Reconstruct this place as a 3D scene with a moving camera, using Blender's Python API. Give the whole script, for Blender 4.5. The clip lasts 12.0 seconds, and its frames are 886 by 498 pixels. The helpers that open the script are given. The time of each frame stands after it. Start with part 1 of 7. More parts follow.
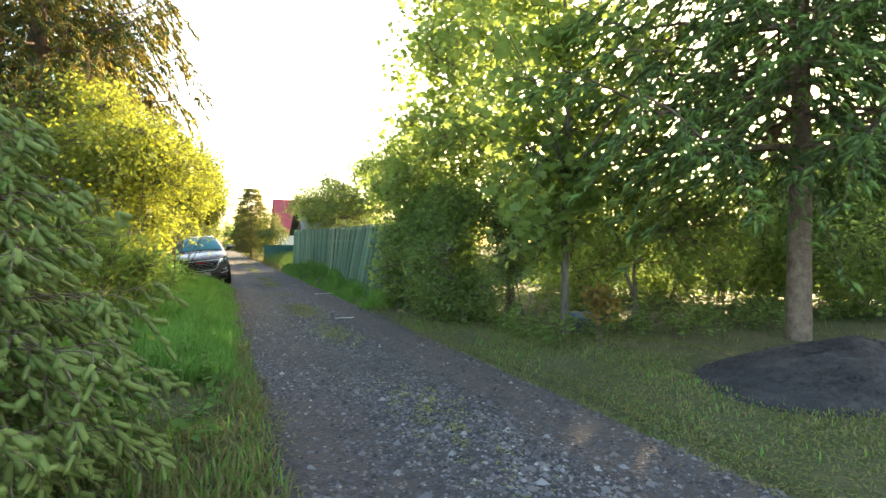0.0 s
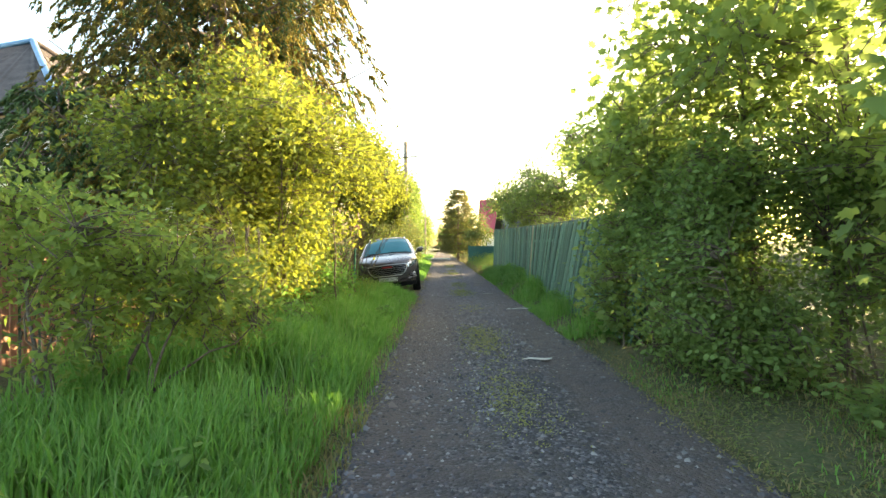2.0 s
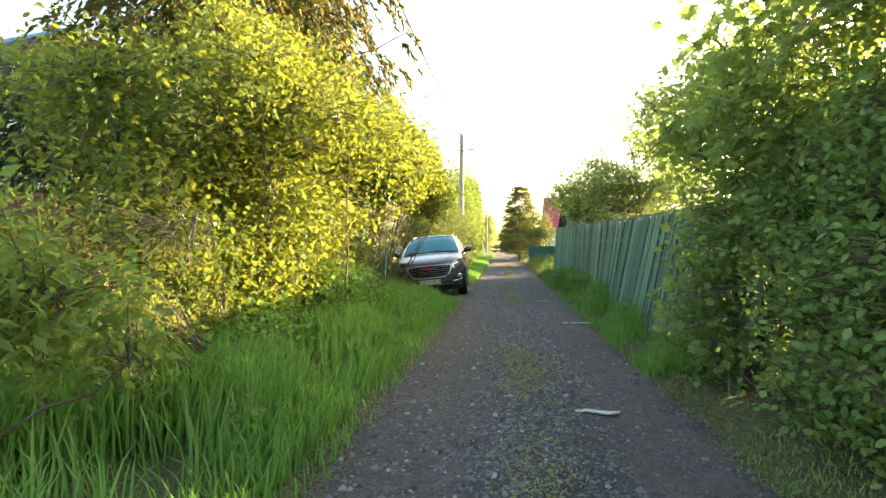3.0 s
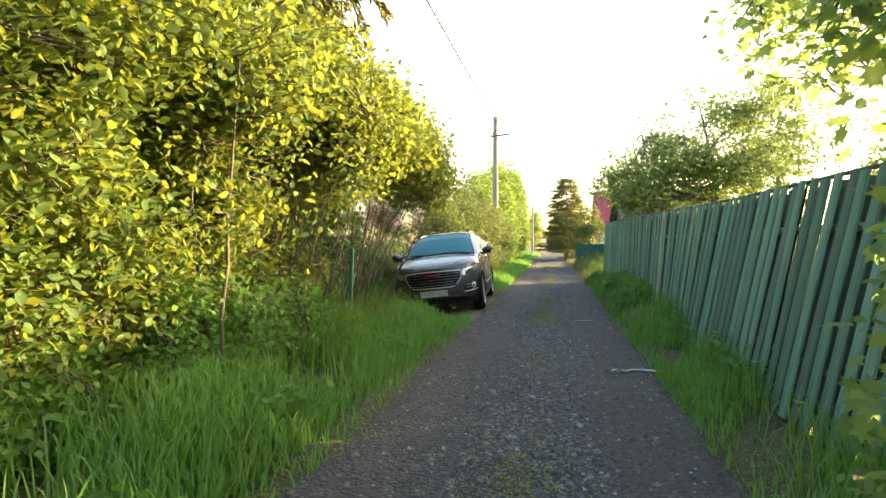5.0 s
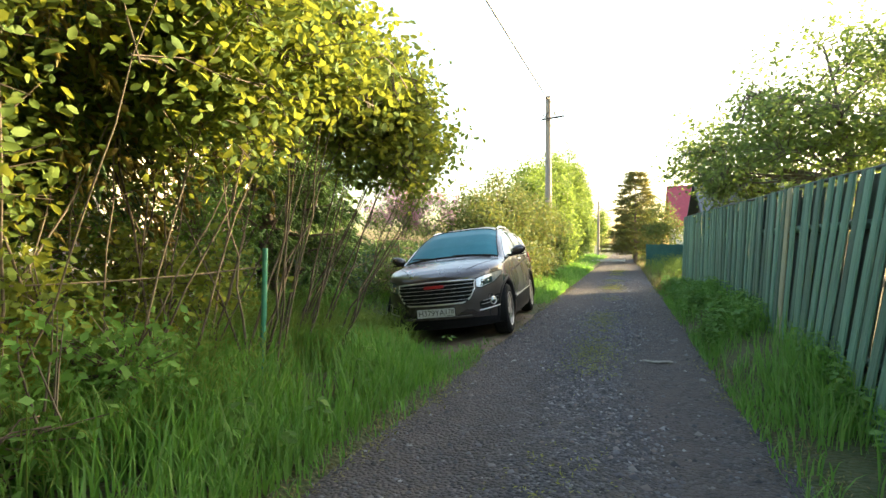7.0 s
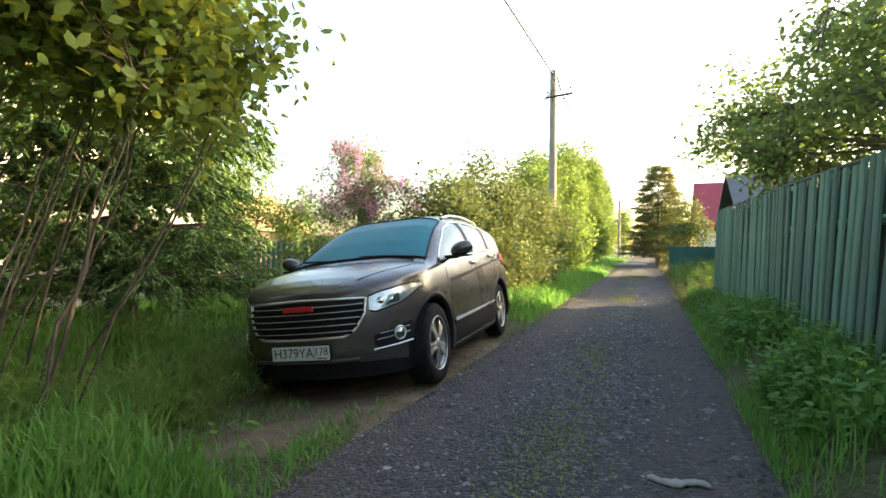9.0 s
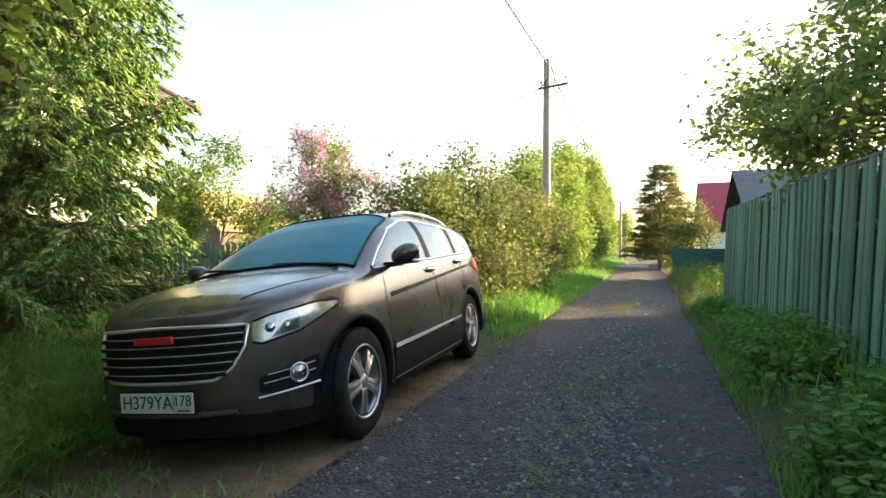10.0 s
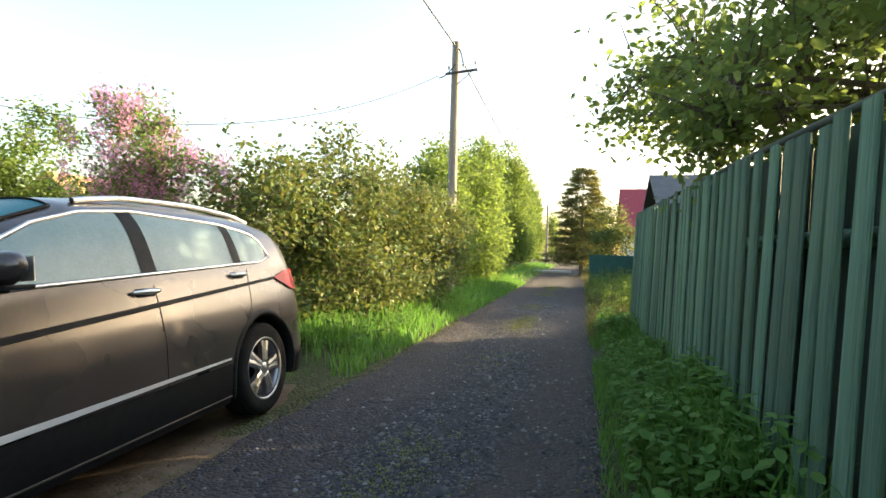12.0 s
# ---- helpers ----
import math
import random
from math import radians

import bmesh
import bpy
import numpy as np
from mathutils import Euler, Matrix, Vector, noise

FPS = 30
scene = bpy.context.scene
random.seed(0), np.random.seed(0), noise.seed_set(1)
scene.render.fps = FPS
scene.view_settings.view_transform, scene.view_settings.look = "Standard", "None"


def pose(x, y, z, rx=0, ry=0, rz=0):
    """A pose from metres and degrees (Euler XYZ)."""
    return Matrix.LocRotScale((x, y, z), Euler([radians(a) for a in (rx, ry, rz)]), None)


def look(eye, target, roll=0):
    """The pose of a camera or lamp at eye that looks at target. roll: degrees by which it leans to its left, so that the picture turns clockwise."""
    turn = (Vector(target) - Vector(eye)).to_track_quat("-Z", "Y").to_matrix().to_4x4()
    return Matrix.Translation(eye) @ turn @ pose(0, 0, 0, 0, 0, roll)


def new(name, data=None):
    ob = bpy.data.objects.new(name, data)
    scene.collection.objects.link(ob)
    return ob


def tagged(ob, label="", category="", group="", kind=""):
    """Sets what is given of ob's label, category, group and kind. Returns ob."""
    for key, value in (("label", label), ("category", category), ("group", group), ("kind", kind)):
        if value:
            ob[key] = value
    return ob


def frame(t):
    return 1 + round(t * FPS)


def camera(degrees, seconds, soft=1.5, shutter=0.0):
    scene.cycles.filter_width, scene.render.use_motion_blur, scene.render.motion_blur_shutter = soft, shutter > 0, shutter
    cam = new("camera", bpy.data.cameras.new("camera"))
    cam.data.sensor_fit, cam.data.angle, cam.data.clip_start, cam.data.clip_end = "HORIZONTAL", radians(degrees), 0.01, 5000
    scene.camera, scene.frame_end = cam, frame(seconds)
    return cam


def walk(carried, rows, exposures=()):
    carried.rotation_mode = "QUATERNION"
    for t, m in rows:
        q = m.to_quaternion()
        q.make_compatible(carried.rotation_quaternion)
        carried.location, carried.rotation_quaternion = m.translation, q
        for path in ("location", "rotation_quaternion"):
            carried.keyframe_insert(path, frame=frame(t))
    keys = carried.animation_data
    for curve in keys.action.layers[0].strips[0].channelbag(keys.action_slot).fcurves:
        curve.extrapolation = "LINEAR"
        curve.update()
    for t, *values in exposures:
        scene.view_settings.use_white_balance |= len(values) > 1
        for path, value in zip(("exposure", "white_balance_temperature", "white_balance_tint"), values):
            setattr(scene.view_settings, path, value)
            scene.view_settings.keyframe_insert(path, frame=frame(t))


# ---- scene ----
cam = camera(80.5, 12.0, 1.5)
EXPOSURE = 2.6
PATH = [
    (0, (0.156, 0.252, 1.286), (0.936, 2.093, 1.271), 0.1),
    (0.5, (0.413, 0.859, 1.333), (0.837, 2.813, 1.311), -1.0),
    (1, (0.618, 1.603, 1.321), (0.903, 3.582, 1.304), -0.2),
    (1.5, (0.838, 2.471, 1.31), (0.93, 4.469, 1.297), -0.6),
    (2, (1.035, 3.345, 1.303), (1.045, 5.345, 1.291), -0.3),
    (2.5, (1.225, 4.249, 1.274), (1.1, 6.245, 1.262), 0.3),
    (4.5, (1.78, 7.588, 1.346), (1.414, 9.554, 1.323), -0.1),
    (5, (1.819, 8.332, 1.316), (1.398, 10.287, 1.295), -0.0),
    (5.5, (1.843, 9.106, 1.293), (1.322, 11.037, 1.274), 0.2),
    (6, (1.852, 9.843, 1.275), (1.287, 11.761, 1.26), -0.1),
    (6.5, (1.872, 10.602, 1.279), (1.233, 12.497, 1.265), -0.1),
    (7, (1.975, 11.345, 1.272), (1.316, 13.233, 1.258), -0.2),
    (7.5, (2.072, 12.11, 1.26), (1.395, 13.992, 1.25), -0.2),
    (9.5, (2.16, 15.121, 1.221), (1.416, 16.977, 1.212), 0.4),
    (10, (2.167, 15.743, 1.247), (1.424, 17.6, 1.243), 0.3),
    (10.5, (2.203, 16.385, 1.272), (1.473, 18.247, 1.263), 0.9),
    (11, (2.339, 16.893, 1.291), (1.634, 18.764, 1.285), 0.9),
    (11.5, (2.461, 17.486, 1.302), (1.801, 19.374, 1.296), 1.1),
    (12, (2.627, 17.81, 1.34), (2.114, 19.743, 1.34), 1.6),
]
walk(cam, [(t, look(eye, target, roll)) for t, eye, target, roll in PATH],
     [(0.0, EXPOSURE + 0.45, 7600, 8), (2.5, EXPOSURE + 0.50, 7600, 8), (4.5, EXPOSURE + 0.30, 7500, 8), (6.0, EXPOSURE + 0.28, 7300, 9), (7.6, EXPOSURE + 0.28, 7200, 9), (9.5, EXPOSURE + 0.03, 7000, 10), (10.0, EXPOSURE - 0.05, 7000, 10), (11.0, EXPOSURE - 0.22, 7000, 10), (12.0, EXPOSURE - 0.24, 7000, 10)])

# ---- light ----
SUN_DIR = Vector((0.80, 0.58, 0.0)).normalized()
SUN_ELEVATION = radians(11.0)
sun_data = bpy.data.lights.new("sun", "SUN")
sun_data.energy, sun_data.angle, sun_data.color = 4.0, radians(0.6), (1.0, 0.80, 0.50)
sun = new("sun", sun_data)
to_sun = SUN_DIR * math.cos(SUN_ELEVATION) + Vector((0, 0, math.sin(SUN_ELEVATION)))
sun.matrix_basis = look(to_sun * 60, (0, 0, 0))
world = bpy.data.worlds.new("sky")
scene.world = world
world.use_nodes = True
wn, wl = world.node_tree.nodes, world.node_tree.links
sky = wn.new("ShaderNodeTexSky")
sky.sky_type, sky.sun_disc = "NISHITA", False
sky.sun_elevation, sky.sun_rotation = SUN_ELEVATION, math.atan2(SUN_DIR.x, SUN_DIR.y)
sky.air_density, sky.dust_density, sky.ozone_density = 1.0, 3.0, 1.0
wl.new(sky.outputs[0], wn["Background"].inputs[0])
wn["Background"].inputs[1].default_value = 0.15


# ---- materials ----
def material(name):
    m = bpy.data.materials.new(name)
    m.use_nodes = True
    return m, m.node_tree.nodes, m.node_tree.links, m.node_tree.nodes["Principled BSDF"]


def ramp(nodes, stops):
    r = nodes.new("ShaderNodeValToRGB")
    while len(r.color_ramp.elements) < len(stops):
        r.color_ramp.elements.new(0.5)
    for e, (p, c) in zip(r.color_ramp.elements, stops):
        e.position, e.color = p, (*c, 1)
    return r


def noise_node(nodes, links, scale, detail=4.0, rough=0.6, stretch=None):
    co = nodes.new("ShaderNodeTexCoord")
    n = nodes.new("ShaderNodeTexNoise")
    n.inputs["Scale"].default_value, n.inputs["Detail"].default_value, n.inputs["Roughness"].default_value = scale, detail, rough
    if stretch:
        mp = nodes.new("ShaderNodeMapping")
        mp.inputs["Scale"].default_value = stretch
        links.new(co.outputs["Object"], mp.inputs[0])
        links.new(mp.outputs[0], n.inputs["Vector"])
    else:
        links.new(co.outputs["Object"], n.inputs["Vector"])
    return n


def surface(name, colors, scale=6.0, rough=0.7, metal=0.0, bump=0.3, fine=40.0, stretch=None, vary=0.0, coat=0.0, depth=0.01):
    """A surface with large stains, fine grain and relief; vary: how far single pieces differ."""
    m, n, l, b = material(name)
    big = noise_node(n, l, scale, 5, 0.6, stretch)
    small = noise_node(n, l, fine, 3, 0.6, stretch)
    mix = n.new("ShaderNodeMath")
    mix.operation = "MULTIPLY_ADD"
    mix.inputs[1].default_value = 0.35
    l.new(small.outputs[0], mix.inputs[0])
    sc = n.new("ShaderNodeMath")
    sc.operation = "MULTIPLY"
    sc.inputs[1].default_value = 0.65
    l.new(big.outputs[0], sc.inputs[0])
    l.new(sc.outputs[0], mix.inputs[2])
    k = len(colors)
    r = ramp(n, [(0.34 + 0.32 * i / max(1, k - 1), c) for i, c in enumerate(colors)])
    l.new(mix.outputs[0], r.inputs[0])
    out = r.outputs[0]
    if vary:
        info = n.new("ShaderNodeObjectInfo")
        hsv = n.new("ShaderNodeHueSaturation")
        mr = n.new("ShaderNodeMapRange")
        mr.inputs[3].default_value, mr.inputs[4].default_value = 1 - vary, 1 + vary
        l.new(info.outputs["Random"], mr.inputs[0])
        l.new(mr.outputs[0], hsv.inputs["Value"])
        l.new(out, hsv.inputs["Color"])
        out = hsv.outputs[0]
    l.new(out, b.inputs["Base Color"])
    b.inputs["Roughness"].default_value, b.inputs["Metallic"].default_value = rough, metal
    b.inputs["Coat Weight"].default_value = coat
    bp = n.new("ShaderNodeBump")
    bp.inputs["Strength"].default_value, bp.inputs["Distance"].default_value = bump, depth
    l.new(mix.outputs[0], bp.inputs["Height"])
    l.new(bp.outputs[0], b.inputs["Normal"])
    return m


def leafy(name, colors, through_light, share=0.45, rough=0.72):
    """Leaves: each one of its own shade, with light that shines through."""
    m, n, l, b = material(name)
    geo = n.new("ShaderNodeNewGeometry")
    r = ramp(n, [(i / max(1, len(colors) - 1), c) for i, c in enumerate(colors)])
    l.new(geo.outputs["Random Per Island"], r.inputs[0])
    l.new(r.outputs[0], b.inputs["Base Color"])
    b.inputs["Roughness"].default_value = rough
    t = n.new("ShaderNodeBsdfTranslucent")
    mixc = n.new("ShaderNodeMix")
    mixc.data_type = "RGBA"
    mixc.inputs[0].default_value = 0.65
    l.new(r.outputs[0], mixc.inputs[6])
    mixc.inputs[7].default_value = (*through_light, 1)
    l.new(mixc.outputs[2], t.inputs[0])
    mx = n.new("ShaderNodeMixShader")
    mx.inputs[0].default_value = share
    l.new(b.outputs[0], mx.inputs[1])
    l.new(t.outputs[0], mx.inputs[2])
    l.new(mx.outputs[0], n["Material Output"].inputs[0])
    return m


def plain(name, color, rough=0.5, metal=0.0, coat=0.0, transmission=0.0, specular=0.5):
    m, n, l, b = material(name)
    b.inputs["Base Color"].default_value = (*color, 1)
    b.inputs["Roughness"].default_value, b.inputs["Metallic"].default_value = rough, metal
    b.inputs["Coat Weight"].default_value, b.inputs["Transmission Weight"].default_value = coat, transmission
    b.inputs["Specular IOR Level"].default_value = specular
    return m


M_HEDGE = leafy("hedge_leaf", [(0.06, 0.12, 0.026), (0.10, 0.18, 0.036), (0.16, 0.235, 0.05)], (0.37, 0.375, 0.045), 0.5)
M_MAPLE = leafy("maple_leaf", [(0.10, 0.175, 0.05), (0.14, 0.225, 0.062), (0.19, 0.275, 0.08)], (0.36, 0.47, 0.12), 0.58)
M_BUSH = leafy("bush_leaf", [(0.075, 0.14, 0.04), (0.115, 0.20, 0.055), (0.175, 0.265, 0.08)], (0.25, 0.38, 0.085), 0.48)
M_BIRCH = leafy("birch_leaf", [(0.07, 0.14, 0.03), (0.105, 0.185, 0.04), (0.16, 0.235, 0.055)], (0.26, 0.35, 0.07), 0.48)
M_APPLE = leafy("apple_leaf", [(0.085, 0.14, 0.042), (0.12, 0.18, 0.052), (0.165, 0.23, 0.07)], (0.29, 0.39, 0.10), 0.52)
M_ROSE = leafy("rose_bush_leaf", [(0.045, 0.10, 0.03), (0.07, 0.14, 0.038), (0.105, 0.165, 0.045), (0.17, 0.15, 0.05)], (0.24, 0.25, 0.06), 0.32)
M_ELDER = leafy("elder_leaf", [(0.085, 0.15, 0.03), (0.125, 0.205, 0.042), (0.18, 0.265, 0.06)], (0.32, 0.43, 0.09), 0.55)
M_NEEDLE = leafy("spruce_needle", [(0.05, 0.10, 0.036), (0.075, 0.14, 0.046), (0.10, 0.175, 0.055)], (0.14, 0.23, 0.06), 0.25)
M_NEEDLE_NEW = leafy("fresh_spruce_needle", [(0.09, 0.175, 0.045), (0.13, 0.235, 0.058), (0.18, 0.30, 0.075)], (0.21, 0.35, 0.07), 0.25)
M_NEEDLE_FRESH = leafy("bright_shoot_needle", [(0.13, 0.185, 0.05), (0.17, 0.235, 0.065), (0.21, 0.28, 0.08)], (0.25, 0.31, 0.08), 0.2)
# The low sun's gold tint is put into this shoot colour.
M_NEEDLE_SUNLIT = leafy("sunlit_spruce_shoot", [(0.13, 0.12, 0.03), (0.21, 0.18, 0.04), (0.30, 0.24, 0.05)], (0.40, 0.31, 0.05), 0.35)
M_PINE = leafy("pine_needle", [(0.085, 0.115, 0.04), (0.12, 0.14, 0.048), (0.19, 0.175, 0.06)], (0.30, 0.27, 0.08), 0.42)
M_GRASS = leafy("grass_blade", [(0.06, 0.17, 0.032), (0.10, 0.25, 0.045), (0.155, 0.32, 0.068), (0.19, 0.29, 0.10)], (0.19, 0.42, 0.06), 0.45)
M_DRY = leafy("dry_grass_blade", [(0.11, 0.15, 0.04), (0.17, 0.17, 0.06), (0.24, 0.19, 0.09)], (0.26, 0.22, 0.08), 0.3)
M_MOSS = leafy("lane_moss", [(0.15, 0.17, 0.04), (0.21, 0.23, 0.055), (0.27, 0.27, 0.08)], (0.28, 0.3, 0.06), 0.3)
M_MOSS_GREEN = leafy("verge_moss", [(0.07, 0.10, 0.03), (0.11, 0.15, 0.04), (0.16, 0.18, 0.06), (0.17, 0.13, 0.07)], (0.2, 0.26, 0.06), 0.3)
M_WEED = leafy("weed_leaf", [(0.05, 0.12, 0.025), (0.08, 0.17, 0.03), (0.12, 0.22, 0.04)], (0.16, 0.32, 0.04), 0.4)
M_NETTLE = leafy("nettle_leaf", [(0.07, 0.18, 0.04), (0.11, 0.25, 0.055), (0.17, 0.32, 0.08)], (0.20, 0.42, 0.07), 0.45)
M_LILAC = leafy("lilac_flower", [(0.40, 0.15, 0.44), (0.57, 0.25, 0.51), (0.78, 0.40, 0.56)], (0.78, 0.42, 0.62), 0.4)
M_WHITE_FLOWER = leafy("white_flower", [(0.62, 0.64, 0.52), (0.74, 0.75, 0.64), (0.80, 0.80, 0.72)], (0.7, 0.7, 0.6), 0.3)
M_RED_LEAF = leafy("reddish_maple_leaf", [(0.16, 0.13, 0.03), (0.20, 0.11, 0.03), (0.11, 0.17, 0.03)], (0.30, 0.24, 0.04), 0.5)
M_BARK = surface("grey_brown_bark", [(0.05, 0.042, 0.034), (0.11, 0.095, 0.08), (0.19, 0.17, 0.14)], 5, 0.9, 0, 0.8, 30, (3, 3, 0.6), 0, 0, 0.03)
M_TWIG = surface("pale_shrub_bark", [(0.05, 0.04, 0.03), (0.10, 0.08, 0.06), (0.17, 0.14, 0.105)], 9, 0.85, 0, 0.4, 50)
M_BIRCH_BARK = surface("birch_bark", [(0.10, 0.09, 0.08), (0.42, 0.40, 0.37), (0.62, 0.60, 0.56)], 7, 0.8, 0, 0.3, 40, (0.6, 0.6, 4))
M_SPRUCE_BARK = surface("spruce_bark", [(0.08, 0.055, 0.045), (0.16, 0.12, 0.10), (0.25, 0.20, 0.17)], 8, 0.9, 0, 0.9, 45, None, 0, 0, 0.03)
M_GREEN_WOOD = surface("weathered_green_board", [(0.035, 0.065, 0.050), (0.075, 0.16, 0.112), (0.112, 0.22, 0.158), (0.21, 0.28, 0.22)], 2.6, 0.8, 0, 0.8, 24, (7, 7, 0.45), 0.38, 0, 0.008)
M_BARE_WOOD = surface("bare_fence_board", [(0.20, 0.19, 0.12), (0.33, 0.33, 0.21), (0.42, 0.40, 0.28)], 3, 0.8, 0, 0.4, 24, (6, 6, 0.5), 0.1)
# Darker green board for the back row: the gaps' shade is painted in.
M_GAP_SHADE = surface("gap_shade_green_board", [(0.022, 0.032, 0.026), (0.04, 0.07, 0.052), (0.06, 0.10, 0.075)], 2.6, 0.85, 0, 0.8, 24, (7, 7, 0.45), 0.25, 0, 0.008)
M_CAP = surface("dark_fence_cap", [(0.03, 0.04, 0.035), (0.06, 0.08, 0.065)], 4, 0.8)
M_RED_BOARD = surface("red_brown_fence_board", [(0.20, 0.085, 0.055), (0.33, 0.15, 0.095), (0.42, 0.22, 0.145)], 3, 0.7, 0, 0.3, 25, (5, 5, 0.6), 0.2)
M_POLE = surface("weathered_concrete_pole", [(0.16, 0.14, 0.12), (0.25, 0.22, 0.19), (0.32, 0.29, 0.25)], 4, 0.9, 0, 0.4, 40, (3, 3, 0.4))
M_IRON = surface("rusty_iron", [(0.05, 0.045, 0.04), (0.11, 0.09, 0.08)], 12, 0.7, 0.5)
M_WIRE = plain("cable_black", (0.03, 0.03, 0.03), 0.6)
M_GREEN_PAINT = surface("green_post_paint", [(0.02, 0.15, 0.10), (0.04, 0.22, 0.15)], 12, 0.55, 0, 0.2)
M_WHITE_WALL = surface("white_wall_board", [(0.66, 0.62, 0.54), (0.78, 0.74, 0.66)], 3, 0.7, 0, 0.2, 30, (0.5, 0.5, 4))
M_TRIM = surface("cream_trim", [(0.52, 0.44, 0.28), (0.64, 0.55, 0.38)], 6, 0.6)
M_SOFFIT = surface("brown_soffit", [(0.30, 0.18, 0.08), (0.42, 0.27, 0.13)], 6, 0.7, 0, 0.2, 30, (6, 0.5, 6))
M_SLATE = surface("old_corrugated_roof", [(0.035, 0.028, 0.027), (0.065, 0.052, 0.049), (0.10, 0.082, 0.075)], 2.5, 0.85, 0, 0.3, 30)
M_BLUE_METAL = surface("blue_ridge_metal", [(0.10, 0.22, 0.36), (0.16, 0.32, 0.48)], 5, 0.5, 0.2, 0.1)
M_CONCRETE = surface("grey_concrete", [(0.22, 0.21, 0.20), (0.34, 0.33, 0.31)], 4, 0.9)
M_RED_ROOF = surface("red_metal_roof", [(0.26, 0.03, 0.045), (0.36, 0.05, 0.065)], 3, 0.5, 0.2, 0.1)
M_GREY_ROOF = surface("dark_grey_roof", [(0.045, 0.055, 0.065), (0.075, 0.09, 0.10)], 3, 0.6, 0.1, 0.15)
M_BROWN_WALL = surface("dark_wood_wall", [(0.07, 0.045, 0.03), (0.12, 0.08, 0.055)], 4, 0.8, 0, 0.3, 30, (6, 6, 0.6))
M_TEAL = surface("teal_fence_sheet", [(0.02, 0.10, 0.085), (0.035, 0.14, 0.12)], 3, 0.6, 0.1, 0.1)
M_COAL = surface("dark_slag", [(0.012, 0.012, 0.016), (0.03, 0.03, 0.036), (0.055, 0.055, 0.062)], 9, 0.95, 0, 1.0, 60, None, 0, 0, 0.03)
M_SOIL = surface("brown_soil", [(0.075, 0.050, 0.034), (0.13, 0.092, 0.062), (0.19, 0.14, 0.095)], 5, 0.95, 0, 0.7, 50, None, 0, 0, 0.02)
M_LITTER = surface("bleached_wood", [(0.36, 0.36, 0.34), (0.52, 0.51, 0.48)], 14, 0.8, 0, 0.3)
M_BLUE_PLASTIC = surface("faded_blue_plastic", [(0.05, 0.08, 0.13), (0.08, 0.12, 0.18)], 9, 0.55, 0, 0.1)
M_GLASS_DARK = plain("window_glass", (0.05, 0.07, 0.08), 0.05, 0, 0.6)


def stones_material():
    m, n, l, b = material("gravel_stone")
    geo = n.new("ShaderNodeNewGeometry")
    r = ramp(n, [(0.0, (0.022, 0.022, 0.027)), (0.4, (0.055, 0.056, 0.068)), (0.72, (0.135, 0.138, 0.158)), (0.84, (0.14, 0.108, 0.098)), (0.95, (0.19, 0.195, 0.21)), (1.0, (0.28, 0.28, 0.285))])
    l.new(geo.outputs["Random Per Island"], r.inputs[0])
    l.new(r.outputs[0], b.inputs["Base Color"])
    b.inputs["Roughness"].default_value = 0.85
    return m


